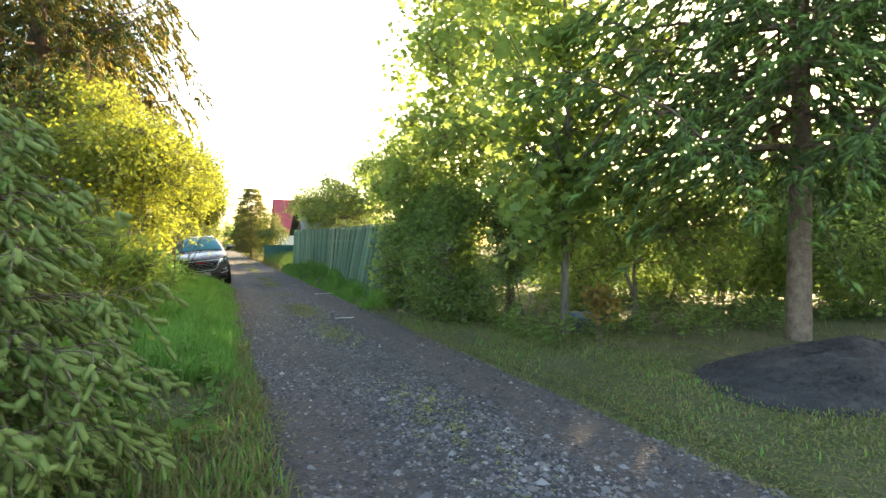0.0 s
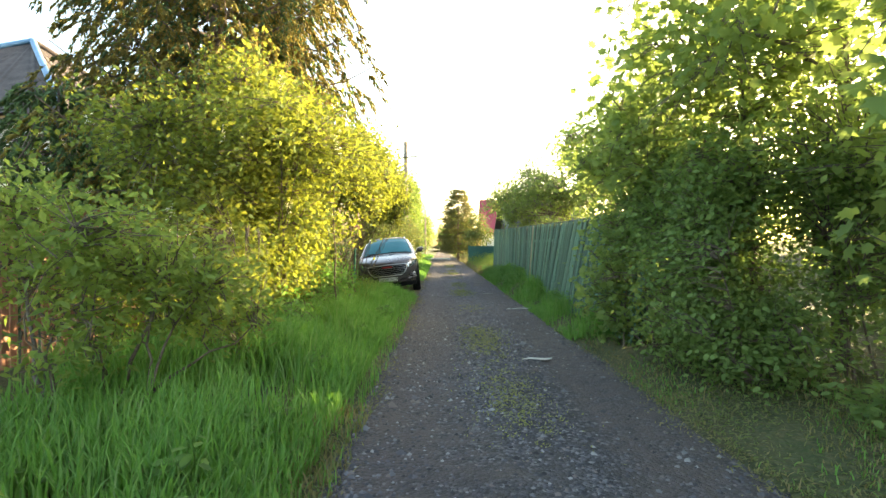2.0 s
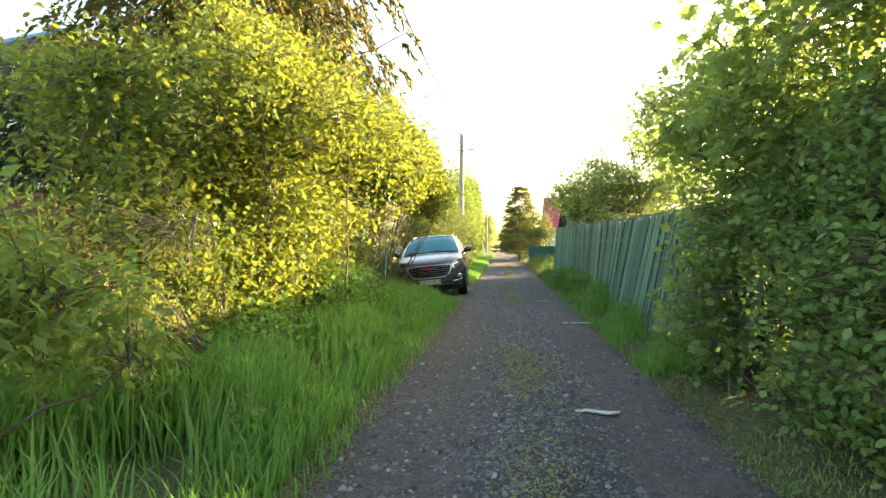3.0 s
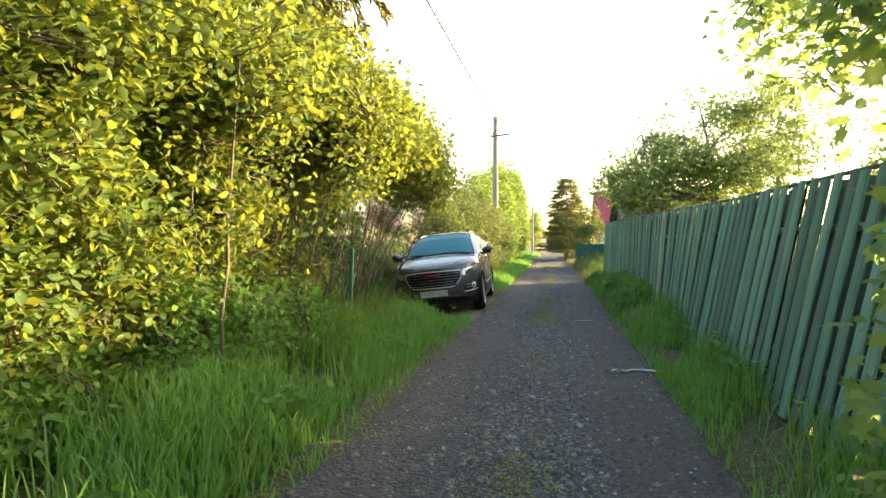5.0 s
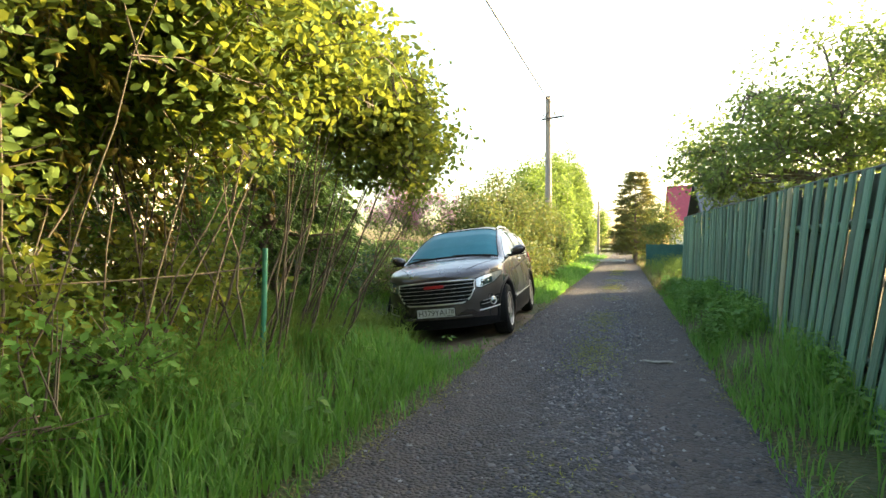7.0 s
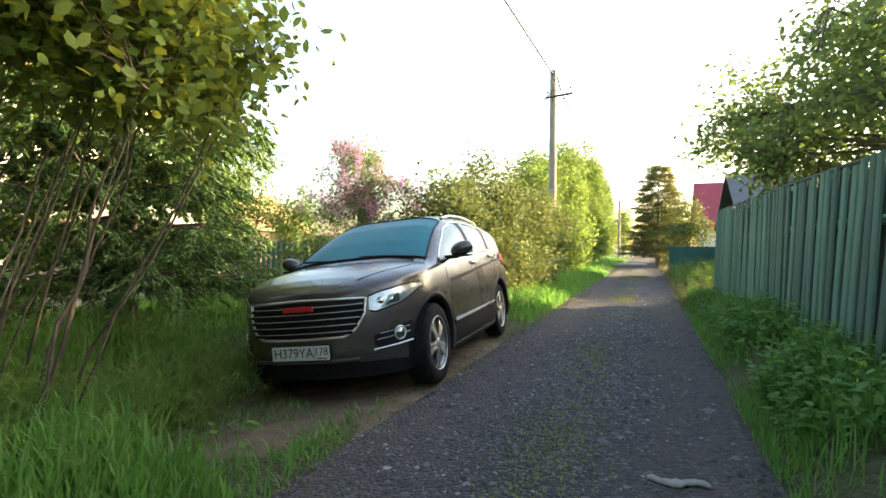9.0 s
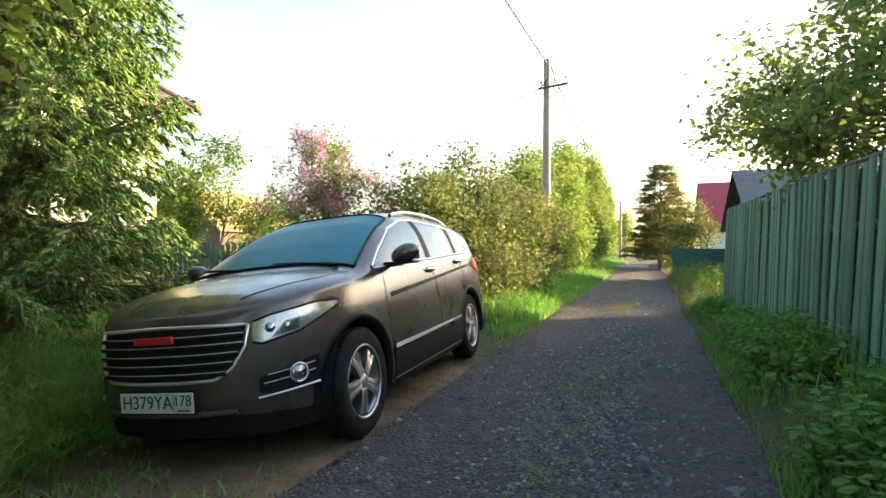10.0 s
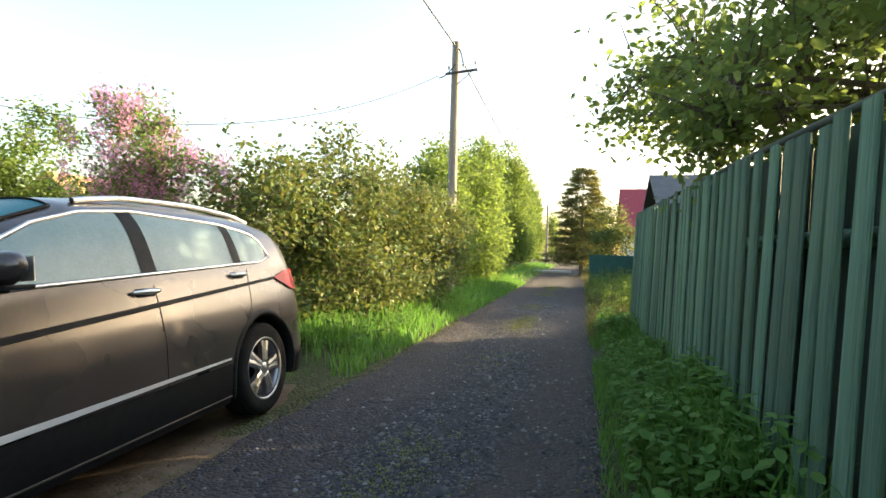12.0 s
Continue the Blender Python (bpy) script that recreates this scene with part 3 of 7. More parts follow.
def brushes(S, M, E, thick, per, needle, width, rng, full=False):
    """Needled shoots from S over M to E: a tapered body with needles that point forward."""
    n = len(S)
    D = E - S
    D /= np.linalg.norm(D, axis=1)[:, None] + 1e-9
    X = np.cross(D, rng.normal(0, 1, (n, 3)))
    X /= np.linalg.norm(X, axis=1)[:, None] + 1e-9
    Y = np.cross(D, X)
    th = (thick * rng.uniform(0.75, 1.25, n))[:, None]
    ring = [(1, 0), (-0.5, 0.87), (-0.5, -0.87)]
    v = np.stack([S] + [M + (X * a + Y * b) * th for a, b in ring] + [E], 1).reshape(-1, 3)
    pat = np.array([(0, 1, 2), (0, 2, 3), (0, 3, 1), (4, 2, 1), (4, 3, 2), (4, 1, 3)])
    f = (pat[None] + (np.arange(n) * 5)[:, None, None]).reshape(-1, 3)
    if full:
        ring = [(1, 0), (0, 1), (-1, 0), (0, -1)]
        lo, hi = S * 0.75 + M * 0.25, M * 0.35 + E * 0.65
        v = np.stack([S] + [lo + (X * a + Y * b) * th * 0.9 for a, b in ring] + [hi + (X * a + Y * b) * th for a, b in ring] + [E], 1).reshape(-1, 3)
        pat = np.array([(0, i + 1, (i + 1) % 4 + 1) for i in range(4)] + [(i + 1, i + 5, (i + 1) % 4 + 5) for i in range(4)] + [(i + 1, (i + 1) % 4 + 5, (i + 1) % 4 + 1) for i in range(4)] + [(9, (i + 1) % 4 + 5, i + 5) for i in range(4)])
        f = (pat[None] + (np.arange(n) * 10)[:, None, None]).reshape(-1, 3)
    t = rng.random((n, per, 1))
    p = (1 - t) ** 2 * S[:, None] + 2 * t * (1 - t) * (2 * M - (S + E) / 2)[:, None] + t ** 2 * E[:, None]
    tang = (1 - t) * (M - S)[:, None] + t * (E - M)[:, None]
    tang /= np.linalg.norm(tang, axis=2, keepdims=True) + 1e-9
    a = rng.uniform(0, 6.283, (n, per, 1))
    rad = np.cos(a) * X[:, None] + np.sin(a) * Y[:, None]
    d = tang * rng.uniform(0.55, 0.9, (n, per, 1)) + rad * 0.62
    side = np.cross(d, rad)
    side /= np.linalg.norm(side, axis=2, keepdims=True) + 1e-9
    ln = needle * rng.uniform(0.75, 1.2, (n, per, 1))
    q = p + rad * (thick * 0.5)
    nv = np.stack([q - side * width / 2, q + side * width / 2, q + d * ln], axis=2).reshape(-1, 3)
    return np.concatenate([v, nv]), np.concatenate([f, np.arange(len(nv)).reshape(-1, 3) + len(v)])


def spruce(name, label, base, height, radius, seed, whorls, each, start, sag, hang, side_twigs, shoots, shoot, thick, per, needle, width,
           mat, tipmat, tip_share, trunk_r, shape_pow=0.7, fine=99.0, upturn=0.1, fan=0.3):
    """A spruce: trunk, whorls of sagging boughs, side twigs in a flat fan, needled shoots that hang from them."""
    rng = np.random.default_rng(seed)
    tr = [(np.array([(0, 0, -0.05), (0.02, 0, height * 0.25), (0, 0.02, height * 0.6), (0, 0, height)]), np.array([trunk_r * 1.15, trunk_r * 0.85, trunk_r * 0.5, 0.01]))]
    up = np.array([0, 0, 1.0])
    boughs, twigs_, S, M, E, T = [], [], [], [], [], []
    for w in range(whorls):
        f = start + (1 - start) * (w + rng.uniform(-0.3, 0.3)) / whorls
        z = height * min(max(f, start), 0.985)
        R = radius * (1 - (z / height - start) / (1 - start) * 0.97) ** shape_pow
        coarse = z > fine
        for k in range(each if not coarse else max(4, each - 2)):
            a = 2 * math.pi * (k + rng.uniform(-0.35, 0.35)) / each + w * 0.9
            ln = R * rng.uniform(0.7, 1.12) + 0.06
            out = np.array([math.cos(a), math.sin(a), 0])
            sidev = np.array([-out[1], out[0], 0])
            t = np.linspace(0, 1, 7)
            dip = -sag * ln * (1.7 * t - 1.0 * t ** 3) + upturn * ln * t ** 3
            p = np.array([0, 0, z]) + out * (ln * t)[:, None] + up * dip[:, None]
            p[1:] += rng.normal(0, 0.02 * ln, (6, 3))
            p[:, 2] = np.maximum(p[:, 2], 0.06 + 0.1 * rng.random())
            r0 = 0.004 + 0.010 * ln * min(1.3, trunk_r / 0.12)
            boughs.append((p, np.linspace(r0, r0 * 0.2, 7)))
            ns = max(3, int(side_twigs * (0.3 + 0.7 * ln / radius) * (0.5 if coarse else 1)))
            for j in range(ns):
                for sg in (-1, 1):
                    tt = 0.08 + 0.92 * (j + rng.random()) / ns
                    q = np.array([np.interp(tt, t, p[:, i]) for i in range(3)])
                    l2 = min(1.0, ln) * (fan + 0.30 * ln * (1 - tt) ** 0.8) * rng.uniform(0.6, 1.2)
                    d = out * rng.uniform(0.5, 1.0) + sg * sidev * rng.uniform(0.35, 0.9)
                    d /= np.linalg.norm(d)
                    s = np.linspace(0, 1, 4)[:, None]
                    tw = q + d * l2 * s - up * (hang * l2 * rng.uniform(0.5, 1.3) * s ** 1.6)
                    tw[:, 2] = np.maximum(tw[:, 2], 0.05)
                    twigs_.append((tw, np.linspace(0.005, 0.002, 4)))
                    m = max(2, int(shoots * (0.4 + 0.6 * l2 / (fan * 1.4)) * (0.6 if coarse else 1)))
                    u = np.append(rng.uniform(0.1, 1.0, m - 1), 1.0)
                    b = np.stack([np.interp(u, s[:, 0], tw[:, i]) for i in range(3)], 1)
                    cross = np.array([-d[1], d[0], 0])
                    e = d * rng.uniform(0.5, 1.0, m)[:, None] + cross * rng.choice([-1, 1], m)[:, None] * rng.uniform(0.1, 0.8, m)[:, None]
                    e[:, 2] += rng.uniform(-0.5, 0.25, m) - 0.35 * hang
                    e /= np.linalg.norm(e, axis=1)[:, None]
                    sl = (shoot * (1.5 if coarse else 1) * rng.uniform(0.6, 1.35, m))[:, None]
                    mid_ = b + e * sl * 0.55
                    end = b + e * sl * 0.95 - up * sl * (0.10 + 0.35 * hang * rng.random((m, 1)))
                    S.append(b); M.append(mid_); E.append(end); T.append(np.maximum(u, tt))
    S, M, E, T = map(np.concatenate, (S, M, E, T))
    ok = E[:, 2] > 0.03
    S, M, E, T = S[ok], M[ok], E[ok], T[ok]
    ob = thing(name, base, label, "spruce")
    part("trunk", tube_mesh("trunk", tr, M_SPRUCE_BARK, 10), M_SPRUCE_BARK, ob)
    part("branch_frame", tube_mesh("branch_frame", boughs, M_SPRUCE_BARK, 5), M_SPRUCE_BARK, ob)["kind"] = "stuff"
    part("side_growth", tube_mesh("side_growth", twigs_, M_SPRUCE_BARK, 3), M_SPRUCE_BARK, ob)["kind"] = "stuff"
    fresh = rng.random(len(S)) < tip_share * (0.4 + T)
    for nm, sel, mt in (("foliage", ~fresh, mat), ("fresh_growth", fresh, tipmat)):
        if sel.sum():
            v, f = brushes(S[sel], M[sel], E[sel], thick, per, needle, width, rng, per > 30)
            part(nm, np_mesh(nm, v, f, mt), mt, ob)["kind"] = "stuff"
    return ob


def blades(name, label, xy, height, mat, seed, width=0.008, lean=0.35, zf=None, category="grass"):
    """One sheet of grass blades that grow at the places xy."""
    rng = np.random.default_rng(seed)
    n = len(xy)
    h = height * rng.uniform(0.45, 1.2, n) if np.isscalar(height) else height * rng.uniform(0.6, 1.15, n)
    a = rng.uniform(0, 6.283, n)
    out = np.stack([np.cos(a), np.sin(a), np.zeros(n)], 1) * (h * lean * rng.uniform(0.2, 1.6, n))[:, None]
    side = np.stack([-np.sin(a), np.cos(a), np.zeros(n)], 1) * (width * rng.uniform(0.6, 1.3, n))[:, None]
    z0 = np.zeros(n) if zf is None else zf(xy[:, 0], xy[:, 1])
    b = np.column_stack([xy, z0 - 0.01])
    up = np.array([0, 0, 1.0])
    m1 = b + out * 0.25 + up * (h * 0.5)[:, None]
    m2 = b + out * 0.65 + up * (h * 0.82)[:, None]
    tp = b + out * 1.15 + up * (h * 0.97)[:, None]
    v = np.stack([b - side, b + side, m1 + side * 0.8, m1 - side * 0.8, m2 + side * 0.5, m2 - side * 0.5, tp], 1).reshape(-1, 3)
    k = (np.arange(n) * 7)[:, None]
    q = np.concatenate([k + np.array([0, 1, 2, 3]), k + np.array([3, 2, 4, 5])])
    t = k + np.array([5, 4, 6])
    return tagged(new(name, np_mesh(name, v, [q, t], mat)), label, category, "", "stuff")


def herbs(name, label, xy, height, mat, seed, leaf=0.07, per=14, shape=OVAL, faces=OVAL_F, zf=None, category="weeds", rise=0.0):
    """Leafy plants: a stem each, leaves along it; rise: how steeply the leaves point up."""
    rng = np.random.default_rng(seed)
    n = len(xy)
    z0 = np.zeros(n) if zf is None else zf(xy[:, 0], xy[:, 1])
    h = height * rng.uniform(0.5, 1.2, n)
    b = np.column_stack([xy, z0])
    tp = b + np.column_stack([rng.normal(0, 0.16, (n, 2)) * h[:, None], h])
    t = rng.uniform(0.2, 1.0, (n, per, 1))
    p = b[:, None] + (tp - b)[:, None] * t
    a = rng.uniform(0, 6.283, (n, per))
    along = np.stack([np.cos(a), np.sin(a), rise - 0.25 + 0.3 * rng.random((n, per))], 2)
    p = p + along * 0.02
    v, f = leaves(p.reshape(-1, 3), leaf, rng, shape, faces, 0.1, 0.75, along.reshape(-1, 3) * 1.5)
    sv, sf = tubes([(np.array([b[i], tp[i]]), (0.004, 0.002)) for i in range(n)], 3)
    faces_all = [f, sf + len(v)] if f.shape[1] == 3 else [np.concatenate([f, sf + len(v)])]
    return tagged(new(name, np_mesh(name, np.concatenate([v, sv]), faces_all, mat)), label, category, "", "stuff")


# ---- ground and road ----

def road_edge_l(y):
    return 0.40 + 0.06 * np.sin(y * 1.7) + 0.05 * np.sin(y * 0.53 + 1) - 0.004 * np.maximum(0, y - 20)


def road_edge_r(y):
    return 2.93 + 0.07 * np.sin(y * 1.3 + 2) + 0.05 * np.sin(y * 0.61) - 0.004 * np.maximum(0, y - 24)


def parking_z(x):
    """The trodden earth under the car falls away from the lane."""
    return -0.070 + 0.1045 * (np.asarray(x, float) + 0.495)


def ground_z(x, y):
    """Verges rise a little beside the road and are uneven."""
    x, y = np.asarray(x, float), np.asarray(y, float)
    out = np.maximum(0, np.maximum(road_edge_l(y) - x, x - road_edge_r(y)))
    lift = 0.10 * (1 - np.exp(-out * 1.4))
    bumps = 0.03 * np.sin(x * 2.3 + y * 0.7) * np.sin(y * 1.9 + x) * np.minimum(1, out * 2)
    z = np.where(out > 0, lift + bumps, -0.03)
    near = np.clip((y - 15.4) / 1.6, 0, 1) * np.clip((24.0 - y) / 1.2, 0, 1) * np.clip((x + 2.4) / 0.6, 0, 1) * np.clip(out * 5, 0, 1)
    return z + (parking_z(x) - 0.02 - z) * near


def sheet(xs, ys, zf):
    X, Y = np.meshgrid(xs, ys)
    v = np.stack([X, Y, zf(X, Y)], -1).reshape(-1, 3)
    nx, ny = len(xs), len(ys)
    i = np.arange(ny - 1)[:, None] * nx + np.arange(nx - 1)[None]
    return v, np.stack([i, i + 1, i + nx + 1, i + nx], -1).reshape(-1, 4)


def spaced(fine0, fine1, step, far, k=14):
    out = np.geomspace(1.0, far, k) - 1
    return np.concatenate([(fine0 - out[::-1])[:-1], np.arange(fine0, fine1, step), fine1 + out])


v, f = sheet(spaced(-6, 8, 0.14, 1500), spaced(-4, 45, 0.28, 1500), ground_z)
tagged(new("ground", np_mesh("ground", v, f, M_GROUND, True)), "mossy soil verge beside the gravel lane", "ground", "", "structure")


def road_z(x, y):
    u = (x - 1.62) / 1.25
    rut = -0.022 * np.exp(-((np.abs(u) - 0.52) / 0.22) ** 2)
    return 0.012 + 0.012 * (1 - u ** 2) + rut + 0.008 * np.sin(x * 5.1 + y * 1.3) * np.sin(y * 2.3) - 0.035 * np.clip(np.abs(u) - 0.9, 0, 0.2) / 0.1


ys = np.concatenate([np.arange(-12, 40, 0.16), np.arange(40, 140, 1.0)])
cols = np.linspace(0, 1, 22)
X = road_edge_l(ys)[:, None] - 0.06 + (road_edge_r(ys) - road_edge_l(ys) + 0.12)[:, None] * cols[None]
Y = np.repeat(ys[:, None], 22, 1)
v = np.stack([X, Y, road_z(X, Y)], -1).reshape(-1, 3)
i = np.arange(len(ys) - 1)[:, None] * 22 + np.arange(21)[None]
f = np.stack([i, i + 1, i + 23, i + 22], -1).reshape(-1, 4)
tagged(new("road", np_mesh("road", v, f, M_ROAD, True)), "dark grey gravel lane with worn wheel tracks", "road", "", "structure")

rng = np.random.default_rng(5)
OCTA = np.array([(1, 0, -0.3), (0, 1, -0.3), (-1, 0, -0.3), (0, -1, -0.3), (0, 0, 0.8)], float)
OCTA_F = np.array([(0, 1, 4), (1, 2, 4), (2, 3, 4), (3, 0, 4)])


def scatter_stones(name, label, n, px, py, size, mat, zf, seed):
    r = np.random.default_rng(seed)
    a = r.uniform(0, 6.283, n)
    s = size * r.lognormal(0, 0.42, n)
    o = OCTA[None] * r.uniform(0.6, 1.35, (n, 5, 1))
    c, q = np.cos(a)[:, None], np.sin(a)[:, None]
    x = (o[:, :, 0] * c - o[:, :, 1] * q) * s[:, None] + px[:, None]
    y = (o[:, :, 0] * q + o[:, :, 1] * c) * s[:, None] + py[:, None]
    z = o[:, :, 2] * s[:, None] * 0.62 + (zf(px, py) + s * 0.2)[:, None]
    v = np.stack([x, y, z], -1).reshape(-1, 3)
    f = (OCTA_F[None] + (np.arange(n) * 5)[:, None, None]).reshape(-1, 3)
    return tagged(new(name, np_mesh(name, v, f, mat)), label, "gravel", "", "stuff")


n = 115000
py = 2.0 + 30 * rng.random(n) ** 1.35
u = rng.random(n)
near_u = np.interp(u, (0, 0.1, 0.45, 0.62, 0.70, 0.88, 1.0), (0.6, 1.0, 1.0, 0.9, 0.22, 0.22, 0.6))
far_u = np.interp(u, (0, 0.08, 0.30, 0.40, 0.64, 0.72, 0.90, 1.0), (0.4, 0.28, 0.32, 1.0, 1.0, 0.22, 0.22, 0.6))
keep_u = rng.random(n) < (near_u + (far_u - near_u) * np.clip((py - 6.5) / 2.5, 0, 1)) * (0.55 + 0.45 * np.sin(py * 1.1 + 3 * u) * np.sin(py * 0.43 + 5 * u))
px = road_edge_l(py) - 0.04 + (road_edge_r(py) - road_edge_l(py) + 0.08) * u
px, py = px[keep_u], py[keep_u]
scatter_stones("gravel", "loose grey gravel scattered over the lane", len(px), px, py, 0.0110, M_STONE, road_z, 6)

# bare earth where the car stands
rng = np.random.default_rng(8)
v, f = sheet(np.linspace(-1, 1, 24), np.linspace(-1, 1, 40), lambda x, y: 0 * x)
a, rad = np.arctan2(v[:, 1], v[:, 0]), np.maximum(np.abs(v[:, 0]), np.abs(v[:, 1]))
edge = 1 + 0.12 * np.sin(3 * a + 1) + 0.08 * np.sin(7 * a)
v[:, 0] = -0.55 + np.cos(a) * rad * 1.25 * edge
v[:, 1] = 19.3 + np.sin(a) * rad * 3.6 * edge
v[:, 2] = np.where(v[:, 0] < 0.3, parking_z(v[:, 0]), np.interp(v[:, 0], (0.3, 0.42, 0.7), (0.013, 0.0, -0.08))) + 0.010 * np.sin(v[:, 0] * 7) * np.sin(v[:, 1] * 5) - 0.12 * np.clip(rad - 0.8, 0, 1)
tagged(new("bare_soil", np_mesh("bare_soil", v, f, M_SOIL, True)), "trodden brown earth under the parked car", "soil", "", "structure")


# ---- green fence ----
def board_mesh(width, thick, height, seed):
    r = random.Random(seed)
    bm = box_bm(-thick / 2, thick / 2, -width / 2, width / 2, 0, height)
    bmesh.ops.bisect_plane(bm, geom=bm.verts[:] + bm.edges[:] + bm.faces[:], plane_co=(0, 0, height * 0.5), plane_no=(0, 0, 1))
    bmesh.ops.bevel(bm, geom=[e for e in bm.edges if abs(e.verts[0].co.z - e.verts[1].co.z) > 0.1], offset=0.008, segments=1, affect="EDGES")
    for q in bm.verts:
        q.co.y += r.uniform(-0.004, 0.004)
        q.co.x += r.uniform(-0.003, 0.003)
    me = bpy.data.meshes.new("board")
    bm.to_mesh(me)
    bm.free()
    me.materials.append(M_GREEN_WOOD)
    return me


FENCE_X = 3.47


def fence_top(y):
    return 1.80 + 0.010 * max(0, y - 14) + 0.010 * max(0, y - 19)


def fence_lean(y):
    """Degrees by which the fence leans away from the lane."""
    return float(np.interp(y, (10, 15, 17.5, 21, 27), (11.5, 10, 4.5, 1.8, 2)))


def fence_point(y, z, off=0.0):
    return np.array((math.tan(radians(fence_lean(y))) * z + off, y - 10.0, z))


fence = thing("board_fence", (FENCE_X, 10.0, 0), "weathered green board fence leaning beside the lane", "fence")
variants = [board_mesh(w, 0.022, 1.0, k) for k, w in enumerate((0.094, 0.100, 0.106, 0.112))]
# back row, coloured darker for the shade between the front boards
back_boards = [board_mesh(w, 0.022, 1.0, k) for k, w in ((5, 0.104), (6, 0.110))]
for me in back_boards:
    me.materials[0] = M_GAP_SHADE
bare = board_mesh(0.105, 0.022, 1.0, 9)
bare.materials[0] = M_BARE_WOOD
rnd = random.Random(4)
y = 10.0
k = 0
while y < 27.1:
    tilt = rnd.uniform(-1.0, 1.0) + (2.0 if y < 17 else 0)
    lean = fence_lean(y)
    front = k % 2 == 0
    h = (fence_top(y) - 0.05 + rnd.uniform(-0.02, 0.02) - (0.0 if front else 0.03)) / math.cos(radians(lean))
    me = bare if abs(y - 17.62) < 0.09 and front else rnd.choice(variants if front else back_boards)
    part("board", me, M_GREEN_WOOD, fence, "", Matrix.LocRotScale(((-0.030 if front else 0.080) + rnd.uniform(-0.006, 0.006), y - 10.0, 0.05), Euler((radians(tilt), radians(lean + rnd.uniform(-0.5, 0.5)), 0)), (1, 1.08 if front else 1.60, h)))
    y += 0.086
    k += 1
for z in (0.45, 1.42):
    pts = np.array([fence_point(q, z, 0.025) for q in np.linspace(10.0, 27.1, 12)])
    part("rail", tube_mesh("rail", [(pts, np.full(12, 0.035))], M_GREEN_WOOD, 4), M_GREEN_WOOD, fence)
for yy in (0.1, 2.6, 5.1, 7.6, 10.1, 12.6, 15.0, 17.0):
    part("post", box_bm(-0.045, 0.045, -0.045, 0.045, -0.1, fence_top(yy + 10) - 0.08, bevel=0.008), M_GREEN_WOOD, fence, "", pose(0.125, yy, 0, 0, fence_lean(yy + 10), 0))
for y0, y1 in ((10.0, 17.5), (17.6, 22.4), (22.45, 27.1)):
    pts = np.array([fence_point(q, fence_top(q) + 0.006, -0.012) for q in np.linspace(y0, y1, 9)])
    part("cap", tube_mesh("cap", [(pts, np.full(9, 0.018))], M_CAP, 6), M_CAP, fence)

# red fence on the other side
red = thing("picket_fence", (-3.35, 6.3, 0), "red-brown picket fence behind the shrubs", "fence")
pm = bmesh.new()
box(pm, -0.012, 0.012, -0.05, 0.05, 0.0, 1.72, 0.01)
picket = bpy.data.meshes.new("picket")
pm.to_mesh(picket)
pm.free()
picket.materials.append(M_RED_BOARD)
for k in range(36):
    part("picket", picket, M_RED_BOARD, red, "", pose(0.02 * (k % 2), k * 0.135, 0.05 + 0.02 * rnd.random()))
for z in (0.5, 1.4):
    part("rail", box_bm(-0.07, -0.03, 0, 4.8, z - 0.03, z + 0.03), M_RED_BOARD, red)
for yy in (0.0, 2.4, 4.8):
    part("post", box_bm(-0.14, -0.07, yy - 0.035, yy + 0.035, -0.1, 1.65), M_RED_BOARD, red)

# green iron posts with a slack wire
for x, y, h, lean in ((-0.90, 14.97, 1.24, 2), (-1.35, 12.7, 1.22, -2), (-1.7, 10.4, 1.2, 3)):
    p = thing("fence_post", (x, y, 0), "thin green-painted iron fence post in the grass", "post", "green fence posts")
    p.matrix_basis = pose(x, y, 0.0, 0, lean, 0)
    part("tube", tube_mesh("tube", [(np.array([(0, 0, -0.05), (0, 0, h)]), (0.023, 0.023))], M_GREEN_PAINT, 10), M_GREEN_PAINT, p)
    part("end_cap", tube_mesh("end_cap", [(np.array([(0, 0, h - 0.002), (0, 0, h + 0.012), (0, 0, h + 0.016)]), (0.025, 0.025, 0.002))], M_GREEN_PAINT, 10), M_GREEN_PAINT, p)
wire_pts = []
for a, b in (((-1.72, 10.4, 1.08), (-1.35, 12.7, 1.08)), ((-1.35, 12.7, 1.08), (-0.90, 14.97, 1.1))):
    wire_pts += list(bend(a, b, -0.04, 7))
tagged(new("slack_wire", tube_mesh("slack_wire", [(np.array(wire_pts), np.full(len(wire_pts), 0.006))], M_TWIG, 5)), "slack rusty wire strung between the green posts", "wire")


